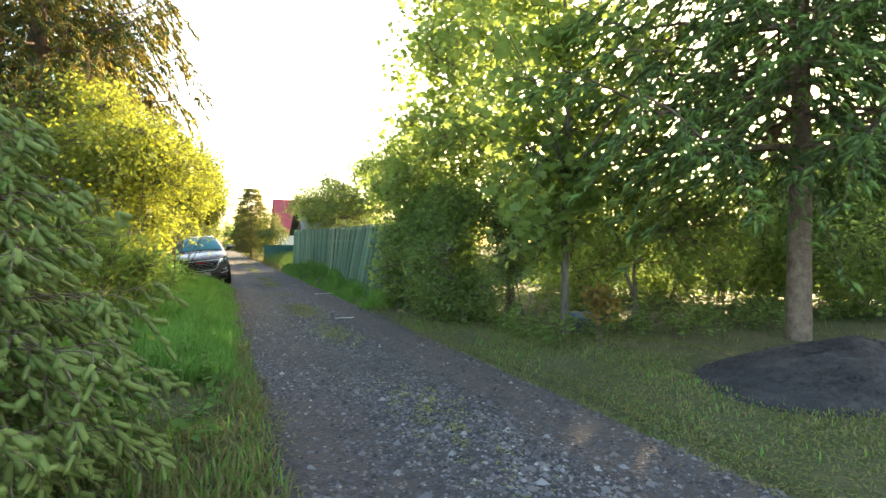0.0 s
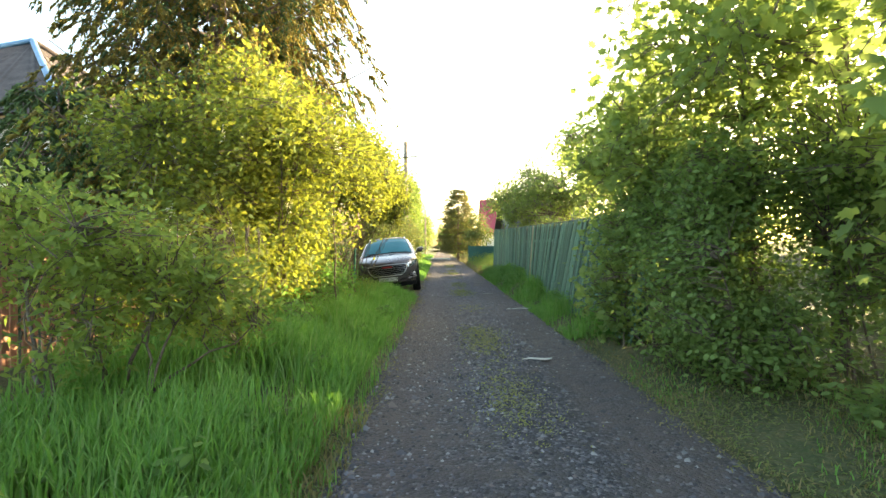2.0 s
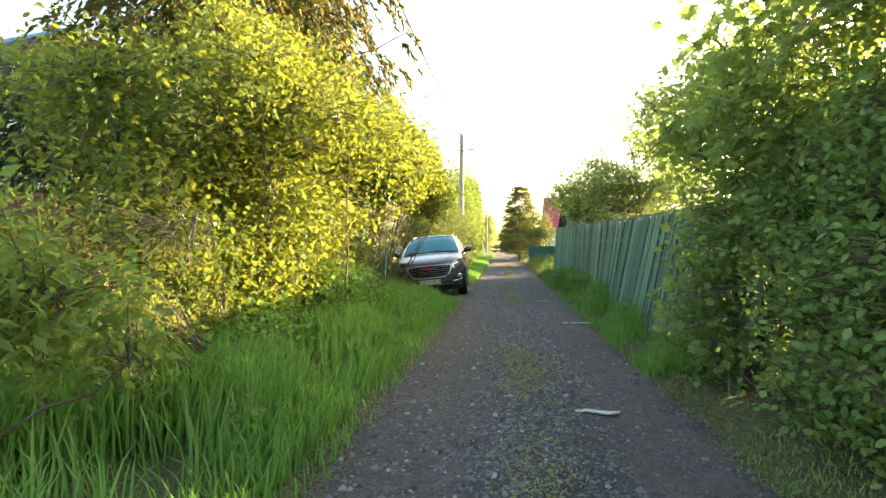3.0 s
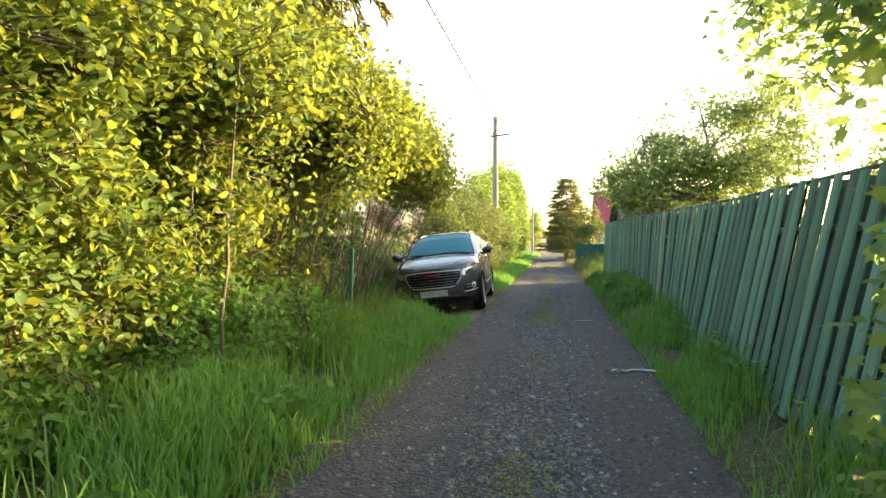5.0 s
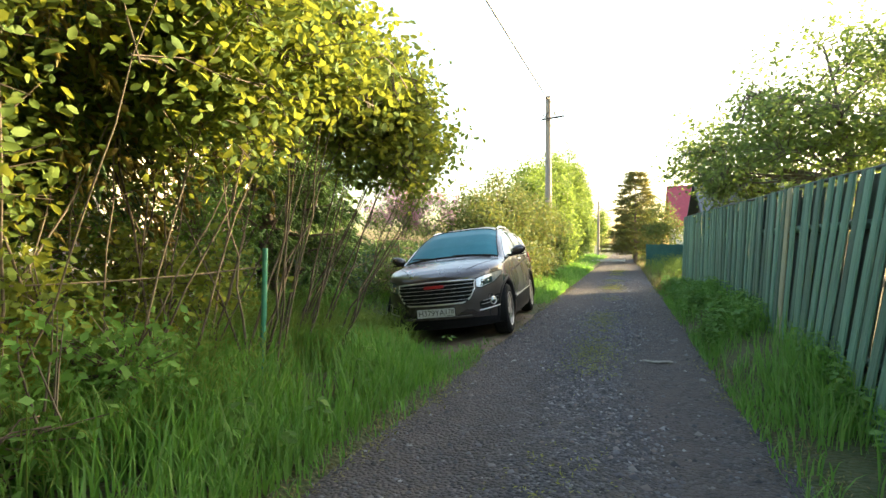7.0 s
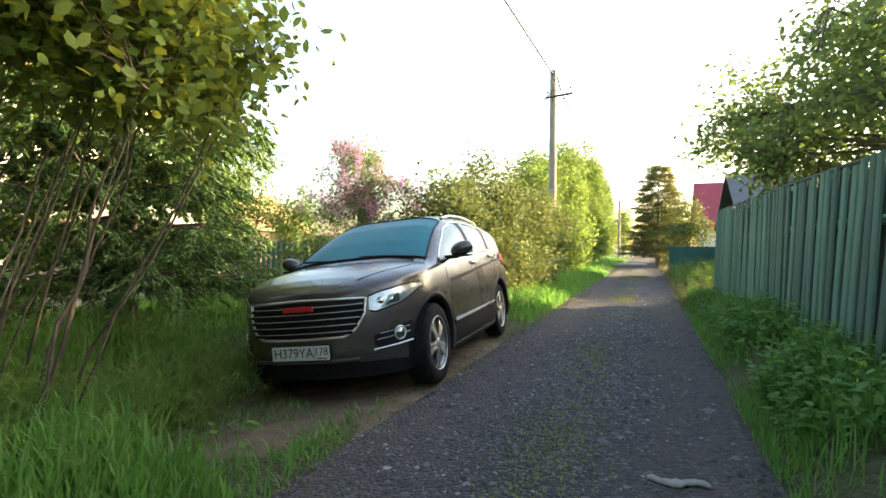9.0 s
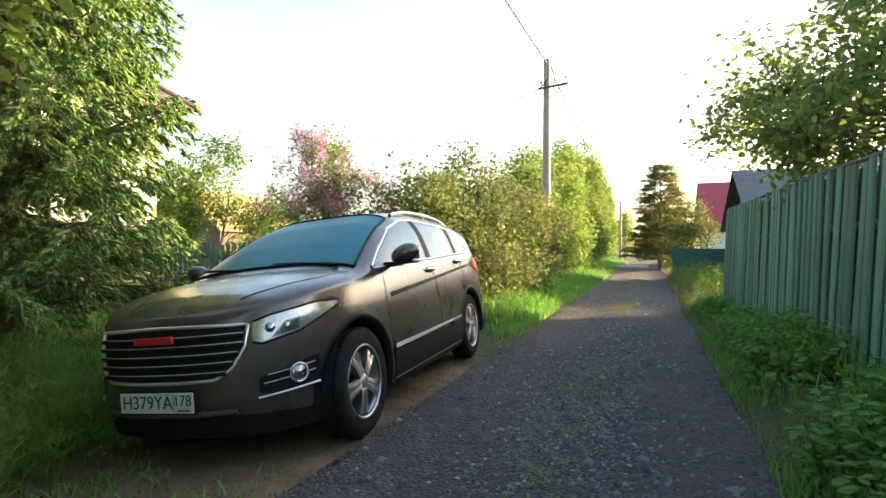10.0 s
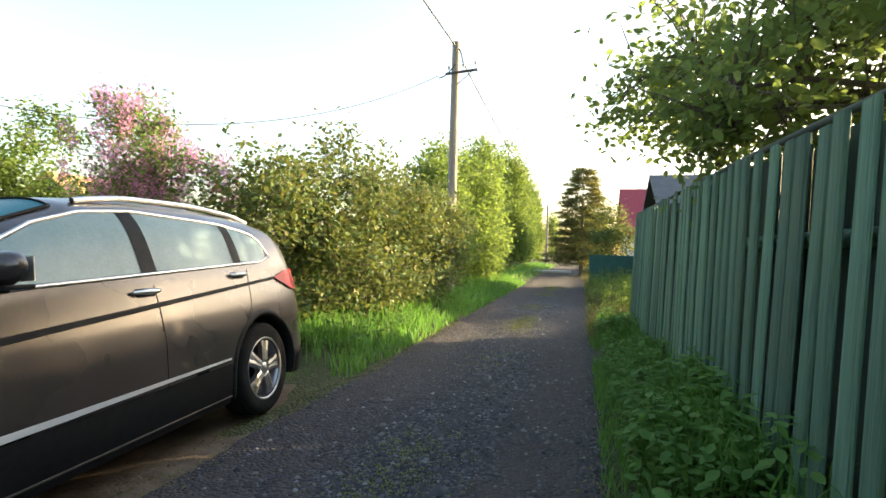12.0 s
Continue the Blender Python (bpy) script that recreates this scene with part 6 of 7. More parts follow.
U = np.repeat(us[:, None], 30 + 25, 1)
Z = np.concatenate([zl, zu], 1)
Yl = plan(us)[:, None] * bulge(zl)
Yu = plan(us)[:, None] * bulge(b) * np.cos(ang)[None] ** (2 / nexp) * (1 - 0.36 * (zu - b))
Y = np.concatenate([Yl, Yu], 1)
Y[:, -1] = 0
# arches: what falls inside is pushed out to the rim
ARCH = 0.425
inside_any = np.zeros(U.shape, bool)
for wu in (WHEEL_F, WHEEL_R):
    dx, dz = U - wu, Z - WHEEL_RAD
    d = np.sqrt(dx ** 2 + dz ** 2)
    hit = (d < ARCH) & (Z < 0.83)
    inside_any |= hit
# hollow below the side glass
glass_in = (Z > belt_z(U) + 0.05) & (Z < top_z(U) - 0.15) & (U > -1.5) & (U < 0.62) & (Y > 0.5)
P = np.stack([shear(U, Z), Y, Z], -1)
v, f = patch(P)
fin = inside_any.reshape(-1)[f]
gin = glass_in.reshape(-1)[f]
full = fin.all(1) | gin.all(1)
part_in = fin.any(1) & ~full
vv = v.copy()
flatU, flatZ = U.reshape(-1), Z.reshape(-1)
idx = np.unique(f[part_in][fin[part_in]])
for k in idx:
    wu = WHEEL_F if flatU[k] > 0 else WHEEL_R
    dx, dz = flatU[k] - wu, flatZ[k] - WHEEL_RAD
    d = math.hypot(dx, dz) + 1e-6
    nu_, nz_ = wu + dx / d * ARCH, WHEEL_RAD + dz / d * ARCH
    vv[k] = (float(shear(np.array(nu_), nz_)), float(side_y(np.array(nu_), nz_)), nz_)
f = f[~full]
v, f = joined([(vv, f), mirror(vv, f)])
shell = np_mesh("body", v, f, M_PAINT, True)
bm = bmesh.new()
bm.from_mesh(shell)
bmesh.ops.remove_doubles(bm, verts=bm.verts, dist=0.0015)
bmesh.ops.recalc_face_normals(bm, faces=bm.faces)
loose = [q for q in bm.verts if not q.link_faces]
bmesh.ops.delete(bm, geom=loose, context="VERTS")
bm.to_mesh(shell)
bm.free()
body = part("body", shell, M_PAINT, car)


def add(name, vf, mat, parent=None, both=True, label="", smooth=True):
    """A part on the left flank, and its mirror image on the right."""
    part(name, np_mesh(name, vf[0], vf[1], mat, smooth), mat, parent or car, label)
    if both:
        q = mirror(*vf)
        part(name, np_mesh(name, q[0], q[1], mat, smooth), mat, parent or car, label)


def flank_tube(name, us_, zs_, r, mat, off=0.0, sides=6, label=""):
    p = body_point(np.asarray(us_, float), np.asarray(zs_, float), off)
    add(name, tubes([(p, np.full(len(p), r))], sides), mat, None, True, label)


# underside, floor and cabin
part("underbody", box_bm(-2.05, 1.85, -0.62, 0.62, 0.20, 0.42, bevel=0.04), M_BLACK, car)
part("cabin_floor", box_bm(-1.9, 0.9, -0.72, 0.72, 0.45, 0.60), M_SEAT, car)
part("dashboard", box_bm(0.62, 0.95, -0.68, 0.68, 0.70, 0.99, bevel=0.05), M_SEAT, car)
for sx, sy in ((0.0, 0.37), (0.0, -0.37), (-0.95, 0.36), (-0.95, -0.36)):
    s = part("car_seat", box_bm(sx - 0.25, sx + 0.28, sy - 0.25, sy + 0.25, 0.60, 0.78, bevel=0.05), M_SEAT, car)
    part("backrest", box_bm(sx - 0.40, sx - 0.24, sy - 0.24, sy + 0.24, 0.70, 1.24, bevel=0.05), M_SEAT, s)
    part("headrest", box_bm(sx - 0.40, sx - 0.29, sy - 0.12, sy + 0.12, 1.25, 1.42, bevel=0.04), M_SEAT, s)

# side glass: one opening, three panes parted by dark pillars

def win_hi(u):
    front = np.interp(u, (-1.60, -1.57, -1.50, -1.35, -1.1, -0.3, 0.05, 0.35, 0.72, 0.98), (1.25, 1.33, 1.40, 1.445, 1.485, 1.525, 1.50, 1.42, 1.245, 1.10))
    return front


def win_lo(u):
    return np.interp(u, (-1.60, -1.45, 0.98), (1.225, 1.185, 1.085))


for u0, u1 in ((-0.19, 0.93), (-1.10, -0.29), (-1.56, -1.18)):
    add("side_window", side_patch(u0, u1, lambda u: win_lo(u) + 0.012, lambda u: np.maximum(win_hi(u) - 0.012, win_lo(u) + 0.014), 0.004, 34, 8), M_CAR_GLASS, None, True, "dewy side window with pale teal sky sheen in its colour")
for u0, u1 in ((-0.30, -0.18), (-1.19, -1.09)):
    add("pillar", side_patch(u0, u1, lambda u: win_lo(u) + 0.008, lambda u: win_hi(u) - 0.008, 0.007, 6, 8), M_BLACK, None)
uu = np.concatenate([np.linspace(0.98, -1.60, 46), np.linspace(-1.60, 0.98, 46)])
zz = np.concatenate([win_lo(uu[:46]), win_hi(uu[46:])])
flank_tube("window_trim", uu, zz, 0.011, M_CHROME, 0.004, 6, "chrome window surround")


# windscreen and rear window lie on the shell's slopes
def slope_glass(name, u0, u1, share, off, label):
    n_u, n_v = 26, 26
    u = np.linspace(u0, u1, n_u)
    s = np.linspace(-1, 1, n_v)
    out = np.zeros((n_u, n_v, 3))
    for i, q in enumerate(u):
        bz, tz = float(belt_z(q)), float(top_z(q))
        k = np.interp(q, (min(u0, u1), max(u0, u1)), (share[0], share[1]))
        w = float(plan(q)) * float(bulge(bz))
        n = float(round_power(tz - bz))
        c = np.clip(np.abs(s) * k, 0, 0.999)
        zq = bz + (tz - bz) * (1 - c ** n) ** (1 / n)
        y = np.sign(s) * w * c * (1 - 0.36 * (zq - bz))
        out[i] = np.stack([np.full(n_v, float(shear(np.array(q), tz))) + off * 0.8, y, zq + off], -1)
    v, f = patch(out, u1 < u0)
    part(name, np_mesh(name, v, f, M_SCREEN, True), M_SCREEN, car, label)
    edge = np.concatenate([out[0], out[1:, -1], out[-1, ::-1][1:], out[::-1, 0][1:]])
    part("seal", tube_mesh("seal", [(edge, np.full(len(edge), 0.010))], M_BLACK, 5), M_BLACK, car)


slope_glass("windscreen", 0.16, 1.10, (0.84, 0.90), 0.006, "dewy windscreen with teal sky reflection in its colour")
rear = []
for i, z in enumerate(np.linspace(1.16, 1.46, 8)):
    u = np.interp(z, (1.16, 1.33, 1.46), (-2.26, -2.17, -2.02))
    rear.append(np.stack([np.full(12, u - 0.012) + 0.03 * np.linspace(-1, 1, 12) ** 2, np.linspace(-0.52, 0.52, 12) * (1.1 - 0.25 * (z - 1.1)), np.full(12, z)], -1))
v, f = patch(np.array(rear))
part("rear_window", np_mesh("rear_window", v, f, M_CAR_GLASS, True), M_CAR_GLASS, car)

# arches, sill cladding, strips, seams
for wu in (WHEEL_F, WHEEL_R):
    a = np.linspace(-0.30, math.pi + 0.30, 40)
    rings = []
    for rad, off in ((ARCH - 0.02, -0.03), (ARCH - 0.006, 0.010), (ARCH + 0.022, 0.010), (ARCH + 0.034, 0.0)):
        pu, pz = wu + rad * np.cos(a), np.maximum(WHEEL_RAD + rad * np.sin(a), 0.215)
        rings.append(body_point(pu, pz, off))
    add("arch_trim", patch(np.array(rings)), M_BLACK, None, True, "black plastic wheel arch trim")
    well = [np.stack([wu + (ARCH - 0.01) * np.cos(a), np.full(40, yy), WHEEL_RAD + (ARCH - 0.01) * np.sin(a)], -1) for yy in (0.86, 0.60)]
    add("wheel_well", patch(np.array(well)), M_BLACK, None)
    disc = [np.stack([wu + q * np.cos(a), np.full(40, 0.60), WHEEL_RAD + q * np.sin(a)], -1) for q in (ARCH, 0.01)]
    add("well_back", patch(np.array(disc)), M_BLACK, None)
sill_u0, sill_u1 = WHEEL_R + 0.47, WHEEL_F - 0.47
add("sill_cladding", side_patch(sill_u0, sill_u1, lambda u: 0.205 + 0 * u, lambda u: np.interp(u, (sill_u0, sill_u1), (0.48, 0.47)), 0.014, 30, 6), M_BLACK, None, True, "black sill cladding")
zs = lambda u: np.interp(u, (sill_u0, sill_u1), (0.525, 0.515))
add("sill_strip", side_patch(sill_u0 + 0.02, sill_u1, lambda u: zs(u) - 0.036 * np.interp(u, (sill_u0, sill_u1), (0.4, 1)), zs, 0.024, 30, 4), M_STRIP, None, True, "bright chrome sill strip")
flank_tube("sill_edge", np.linspace(sill_u0, sill_u1, 20), np.full(20, 0.255), 0.008, M_IRON, 0.012)
# Black strip painted for the shade under the flank's shoulder.
crz = lambda u: np.interp(u, (-1.7, 0.80), (1.055, 0.885))
add("crease_shade", side_patch(-1.7, 0.80, lambda u: crz(u) - 0.024 * np.interp(u, (-1.7, 0.8), (0.5, 1)), lambda u: crz(u) + 0.010, 0.008, 40, 3), M_BLACK, None)
for pts in ([(0.84, 0.42), (0.90, 0.60), (0.90, 0.80), (0.86, 1.02)], [(-0.25, 0.40), (-0.26, 0.7), (-0.25, 1.07)], [(-0.90, 0.42), (-1.00, 0.62), (-1.20, 0.86), (-1.24, 1.13)]):
    q = np.array(pts)
    tt = np.linspace(0, 1, 24)
    k = np.linspace(0, 1, len(q))
    flank_tube("door_seam", np.interp(tt, k, q[:, 0]), np.interp(tt, k, q[:, 1]), 0.0035, M_BLACK, 0.0)
for hu, hz in ((-0.17, 1.035), (-1.10, 1.095)):
    p = body_point(np.linspace(hu - 0.10, hu + 0.10, 9), np.full(9, hz), 0.0)
    p[:, 1] += 0.012 + 0.026 * np.sin(np.linspace(0, math.pi, 9))
    add("door_handle", tubes([(p, 0.012 + 0.006 * np.sin(np.linspace(0, math.pi, 9)))], 8), M_CHROME, None, True, "chrome door handle")
    cup = side_patch(hu - 0.07, hu + 0.07, lambda u: hz - 0.03 + 0 * u, lambda u: hz + 0.02 + 0 * u, 0.002, 8, 4)
    add("handle_recess", cup, M_BLACK, None)
# mirrors
mir = bmesh.new()
bmesh.ops.create_icosphere(mir, subdivisions=3, radius=1.0)
for q in mir.verts:
    q.co = Vector((0.74 + q.co.x * (0.085 if q.co.x > 0 else 0.055), 0.985 + q.co.y * 0.118, 1.175 + q.co.z * (0.08 if q.co.z > 0 else 0.07) + 0.02 * q.co.y))
mm = bpy.data.meshes.new("mirror_shell")
mir.to_mesh(mm)
mir.free()
mm.polygons.foreach_set("use_smooth", np.ones(len(mm.polygons), bool))
mm.materials.append(M_PAINT)
for sgn in (1, -1):
    ms = part("wing_mirror", mm, M_PAINT, car, "", Matrix.Diagonal((1, sgn, 1, 1)))
    part("mirror_foot", box_bm(0.66, 0.78, 0.80, 0.93, 1.085, 1.125, bevel=0.012), M_BLACK, ms)
    part("mirror_glass", box_bm(0.680, 0.686, 0.89, 1.08, 1.13, 1.23), M_CHROME, ms)
    part("mirror_base", box_bm(0.67, 0.80, 0.885, 1.07, 1.098, 1.118, bevel=0.01), M_BLACK, ms)
# roof rails
ru = np.linspace(0.0, -1.75, 24)
ry = np.interp(ru, (-1.75, 0.0), (0.52, 0.56))
rb, rt = belt_z(ru), top_z(ru)
rc = np.clip(ry / (plan(ru) * bulge(rb) * (1 - 0.36 * (rt - rb) * 0.94)), 0, 0.98)
rn = round_power(rt - rb)
rz = rb + (rt - rb) * (1 - rc ** rn) ** (1 / rn)
rp = np.stack([ru, ry, rz + 0.006 + 0.032 * np.sin(np.linspace(0.05, math.pi - 0.05, 24)) ** 0.4], -1)
add("roof_rail", tubes([(rp, np.full(24, 0.018))], 8), M_CHROME, None, True, "silver roof rail")


# nose: grille, lamps, bumper, plate
def nose_patch(p0, p1, zlo, zhi, off, n=24, m=8, mirrored=True):
    ph = np.linspace(p0, p1, n)
    lo, hi = zlo(ph), zhi(ph)
    PH = np.repeat(ph[:, None], m, 1)
    Zp = lo[:, None] + (hi - lo)[:, None] * np.linspace(0, 1, m)[None]
    return patch(nose_point(PH, Zp, off))


def full_nose(vf):
    return joined([vf, mirror(*vf)])


G1 = 0.36


def g_lo(p):
    return np.interp(np.abs(p), (0, 0.22, 0.29, G1), (0.545, 0.55, 0.60, 0.74))


def g_hi(p):
    return np.interp(np.abs(p), (0, G1), (0.85, 0.835))


grille = part("grille", np_mesh("grille", *full_nose(nose_patch(0, G1, g_lo, g_hi, 0.004)), M_BLACK, True), M_BLACK, car, "black grille with chrome slats")
for z in (0.59, 0.64, 0.69, 0.74, 0.79):
    end = float(np.interp(z, (0.545, 0.60, 0.74, 0.9), (0.22, 0.283, 0.345, 0.35)))
    ph = np.linspace(-end, end, 40)
    p = nose_point(np.abs(ph), np.full(40, z), 0.016)
    p[:, 1] *= np.sign(ph) + (ph == 0)
    part("slat", tube_mesh("slat", [(p + np.array([0, 0, -0.008]), np.full(40, 0.015))], M_BLACK, 6), M_BLACK, grille)
    part("slat_edge", tube_mesh("slat_edge", [(p + np.array([0.012, 0, 0.006]), np.full(40, 0.0026))], M_CHROME, 5), M_CHROME, grille)
ph = np.concatenate([np.linspace(-G1, G1, 40), np.linspace(G1, -G1, 60)[1:], [-G1]])
zz = np.concatenate([g_hi(ph[:40]), g_lo(ph[40:-1]), g_hi(ph[-1:])])
p = nose_point(np.abs(ph), zz, 0.012)
p[:, 1] *= np.where(ph < 0, -1, 1)
part("grille_frame", tube_mesh("grille_frame", [(p, np.full(len(p), 0.012))], M_CHROME, 6), M_CHROME, grille)
bz = nose_point(np.array([0.0]), np.array([0.775]), 0.03)[0]
part("badge", box_bm(bz[0] - 0.01, bz[0] + 0.012, -0.135, 0.135, 0.765, 0.805, bevel=0.006), M_RED_BADGE, grille, "plain red badge")

H0, H1 = 0.38, 0.84
h_lo = lambda q: np.interp(q, (H0, 0.42, 0.60, H1), (0.735, 0.720, 0.765, 0.885))
h_hi = lambda q: np.interp(q, (H0, 0.47, 0.70, H1), (0.845, 0.875, 0.915, 0.915))
add("headlight", nose_patch(H0, H1, h_lo, h_hi, 0.006, 30, 8), M_LAMP_GLASS, None, True, "clear glass headlight")
ph = np.concatenate([np.linspace(H0, H1, 24), np.linspace(H1, H0, 24)])
zz = np.concatenate([h_lo(ph[:24]), h_hi(ph[24:])])
add("headlight_rim", tubes([(nose_point(ph, zz, 0.004), np.full(48, 0.007))], 5), M_BLACK, None)
for q, rr in ((0.46, 0.036), (0.54, 0.030)):
    c = nose_point(np.array([q]), np.array([0.80]), -0.014)[0]
    bm = bmesh.new()
    bmesh.ops.create_uvsphere(bm, u_segments=16, v_segments=10, radius=rr)
    bmesh.ops.translate(bm, vec=c, verts=bm.verts)
    me = bpy.data.meshes.new("projector")
    bm.to_mesh(me)
    bm.free()
    me.materials.append(M_LENS)
    for sgn in (1, -1):
        part("projector", me, M_LENS, car, "", Matrix.Diagonal((1, sgn, 1, 1)))
bez_lo = lambda q: h_lo(q) + 0.018 + 0 * q
bez_hi = lambda q: np.maximum(h_lo(q) + 0.02, h_hi(q) - 0.055 * np.interp(q, (0.40, 0.70), (1, 0.6)))
add("headlight_bezel", nose_patch(0.43, 0.60, bez_lo, bez_hi, 0.0085, 20, 5), M_LENS, None, True, "grey lamp reflector")
# fog lamp pockets with bars
F0, F1 = 0.40, 0.69
f_lo = lambda q: np.interp(q, (F0, 0.46, F1), (0.455, 0.43, 0.47))
f_hi = lambda q: np.interp(q, (F0, 0.60, F1), (0.535, 0.595, 0.615))
add("fog_pocket", nose_patch(F0, F1, f_lo, f_hi, 0.005), M_BLACK, None)
for z, a0, a1, r_ in ((0.50, 0.42, 0.66, 0.0035), (0.545, 0.44, 0.66, 0.0035), (0.425, 0.395, 0.68, 0.008)):
    ph = np.linspace(a0, a1, 16)
    add("fog_bar", tubes([(nose_point(ph, np.interp(ph, (a0, a1), (z, z + 0.03)), 0.010), np.full(16, r_))], 6), M_CHROME if z < 0.43 else M_ALLOY, None)
c = nose_point(np.array([0.58]), np.array([0.53]), 0.012)[0]
a = np.linspace(0, 6.2832, 25)
tng = nose_point(np.array([0.60]), np.array([0.53]), 0.012)[0] - c
tng /= np.linalg.norm(tng)
ring = c + 0.052 * (np.cos(a)[:, None] * tng + np.sin(a)[:, None] * np.array([0, 0, 1.0]))
add("fog_ring", tubes([(ring, np.full(25, 0.006))], 6), M_CHROME, None)
nrm = np.cross(np.array([0, 0, 1.0]), tng)
nrm *= np.sign(nrm[0])
lens = [c + nrm * d + r_ * (np.cos(a)[:, None] * tng + np.sin(a)[:, None] * np.array([0, 0, 1.0])) for d, r_ in ((-0.01, 0.048), (0.008, 0.036), (0.014, 0.002))]
add("fog_lamp", patch(np.array(lens)), M_LENS, None)
ph = np.linspace(-0.30, 0.30, 30)
p = nose_point(np.abs(ph), np.full(30, 0.365), 0.012)
p[:, 1] *= np.where(ph < 0, -1, 1)
part("bumper_strip", tube_mesh("bumper_strip", [(p, np.full(30, 0.018))], M_IRON, 6), M_IRON, car)
part("lower_intake", np_mesh("lower_intake", *full_nose(nose_patch(0, 0.93, lambda q: 0.215 + 0 * q, lambda q: np.interp(q, (0, 0.5, 0.93), (0.345, 0.33, 0.29)), 0.005)), M_BLACK, True), M_BLACK, car)
px_ = float(nose_point(np.array([0.0]), np.array([0.44]), 0.014)[0, 0])
plate = part("number_plate", box_bm(px_ - 0.008, px_ + 0.006, -0.26, 0.26, 0.385, 0.497, bevel=0.004), M_PLATE, car, "white number plate with black characters")
part("plate_frame", box_bm(px_ - 0.014, px_ - 0.001, -0.27, 0.27, 0.376, 0.506, bevel=0.004), M_BLACK, plate)


def lettering(text, size, y, z, width):
    cu = bpy.data.curves.new("characters", "FONT")
    cu.body, cu.size, cu.extrude, cu.align_x, cu.align_y = text, size, 0.0008, "CENTER", "CENTER"
    ob = new("characters", cu)
    bpy.context.view_layer.update()
    me = bpy.data.meshes.new_from_object(ob.evaluated_get(bpy.context.evaluated_depsgraph_get()))
    bpy.data.objects.remove(ob)
    me.materials.clear()
    me.materials.append(M_INK)
    w = max(q.co.x for q in me.vertices) - min(q.co.x for q in me.vertices)
    part("characters", me, M_INK, plate, "black plate characters", Matrix.Translation((px_ + 0.008, y, z)) @ Euler((radians(90), 0, radians(90))).to_matrix().to_4x4() @ Matrix.Diagonal((width / w, 1, 1, 1)))


lettering("H379YA", 0.105, -0.06, 0.441, 0.355)
lettering("178", 0.085, 0.19, 0.452, 0.105)
part("plate_divider", box_bm(px_ + 0.0062, px_ + 0.0075, 0.126, 0.130, 0.392, 0.490), M_INK, plate)
part("plate_bar", box_bm(px_ + 0.0062, px_ + 0.0075, 0.150, 0.235, 0.396, 0.404), M_INK, plate, "small unreadable line of print")

# bonnet lines and wipers
hu = np.linspace(1.16, 1.98, 24)
hy = np.interp(hu, (1.16, 1.5, 1.98), (0.74, 0.68, 0.42))
hz = belt_z(hu) + (top_z(hu) - belt_z(hu)) * (1 - np.clip(hy / (plan(hu) * bulge(belt_z(hu))), 0, 0.999) ** 2.3) ** (1 / 2.3)
add("bonnet_seam", tubes([(np.stack([shear(hu, hz), hy, hz], -1), np.full(24, 0.004))], 5), M_BLACK, None)
for y0, y1 in ((0.62, 0.02), (-0.05, -0.62)):
    part("wiper", tube_mesh("wiper", [(bend((1.14, y0, 1.135), (1.07, y1, 1.185), 0.01, 8), np.full(8, 0.010))], M_BLACK, 5), M_BLACK, car)
# tail
add("tail_light", side_patch(-2.26, -1.60, lambda u: np.interp(u, (-2.26, -1.85, -1.60), (0.90, 0.94, 1.045)), lambda u: np.interp(u, (-2.26, -1.8, -1.60), (1.13, 1.11, 1.055)), 0.016, 26, 6), M_RED_LAMP, None, True, "red tail light")
add("rear_bumper_trim", side_patch(-2.22, WHEEL_R - 0.45, lambda u: 0.215 + 0 * u, lambda u: np.interp(u, (-2.24, -1.8), (0.50, 0.36)), 0.012, 12, 5), M_BLACK, None)

# wheels
a = np.linspace(0, 2 * math.pi, 57)
prof = [(0.215, 0.095), (0.245, 0.108), (0.300, 0.113), (0.332, 0.104), (0.346, 0.080), (0.350, 0.0), (0.346, -0.080), (0.332, -0.104), (0.300, -0.113), (0.245, -0.108), (0.215, -0.095)]
tyre = np.array([np.stack([r_ * np.cos(a), np.full(57, y_), r_ * np.sin(a)], -1) for r_, y_ in prof])
tyre_me = np_mesh("tyre", *patch(tyre), M_TYRE, True)
tread = bmesh.new()
for k in range(64):
    q = 2 * math.pi * k / 64
    for y_ in (-0.062, -0.02, 0.022, 0.064):
        bmesh.ops.create_cube(tread, size=1.0, matrix=Matrix.Rotation(q + 0.2 * y_, 4, "Y") @ Matrix.Translation((0.349, y_, 0)) @ Matrix.Diagonal((0.010, 0.034, 0.024, 1)))
tread_me = bpy.data.meshes.new("tread")
tread.to_mesh(tread_me)
tread.free()
tread_me.materials.append(M_TYRE)
rimp = [(0.150, -0.06), (0.218, -0.06), (0.222, 0.06), (0.236, 0.098), (0.243, 0.104), (0.238, 0.110), (0.226, 0.104), (0.214, 0.060), (0.205, 0.03)]
rim_me = np_mesh("rim", *patch(np.array([np.stack([r_ * np.cos(a), np.full(57, y_), r_ * np.sin(a)], -1) for r_, y_ in rimp])), M_ALLOY, True)
spoke_bm = bmesh.new()
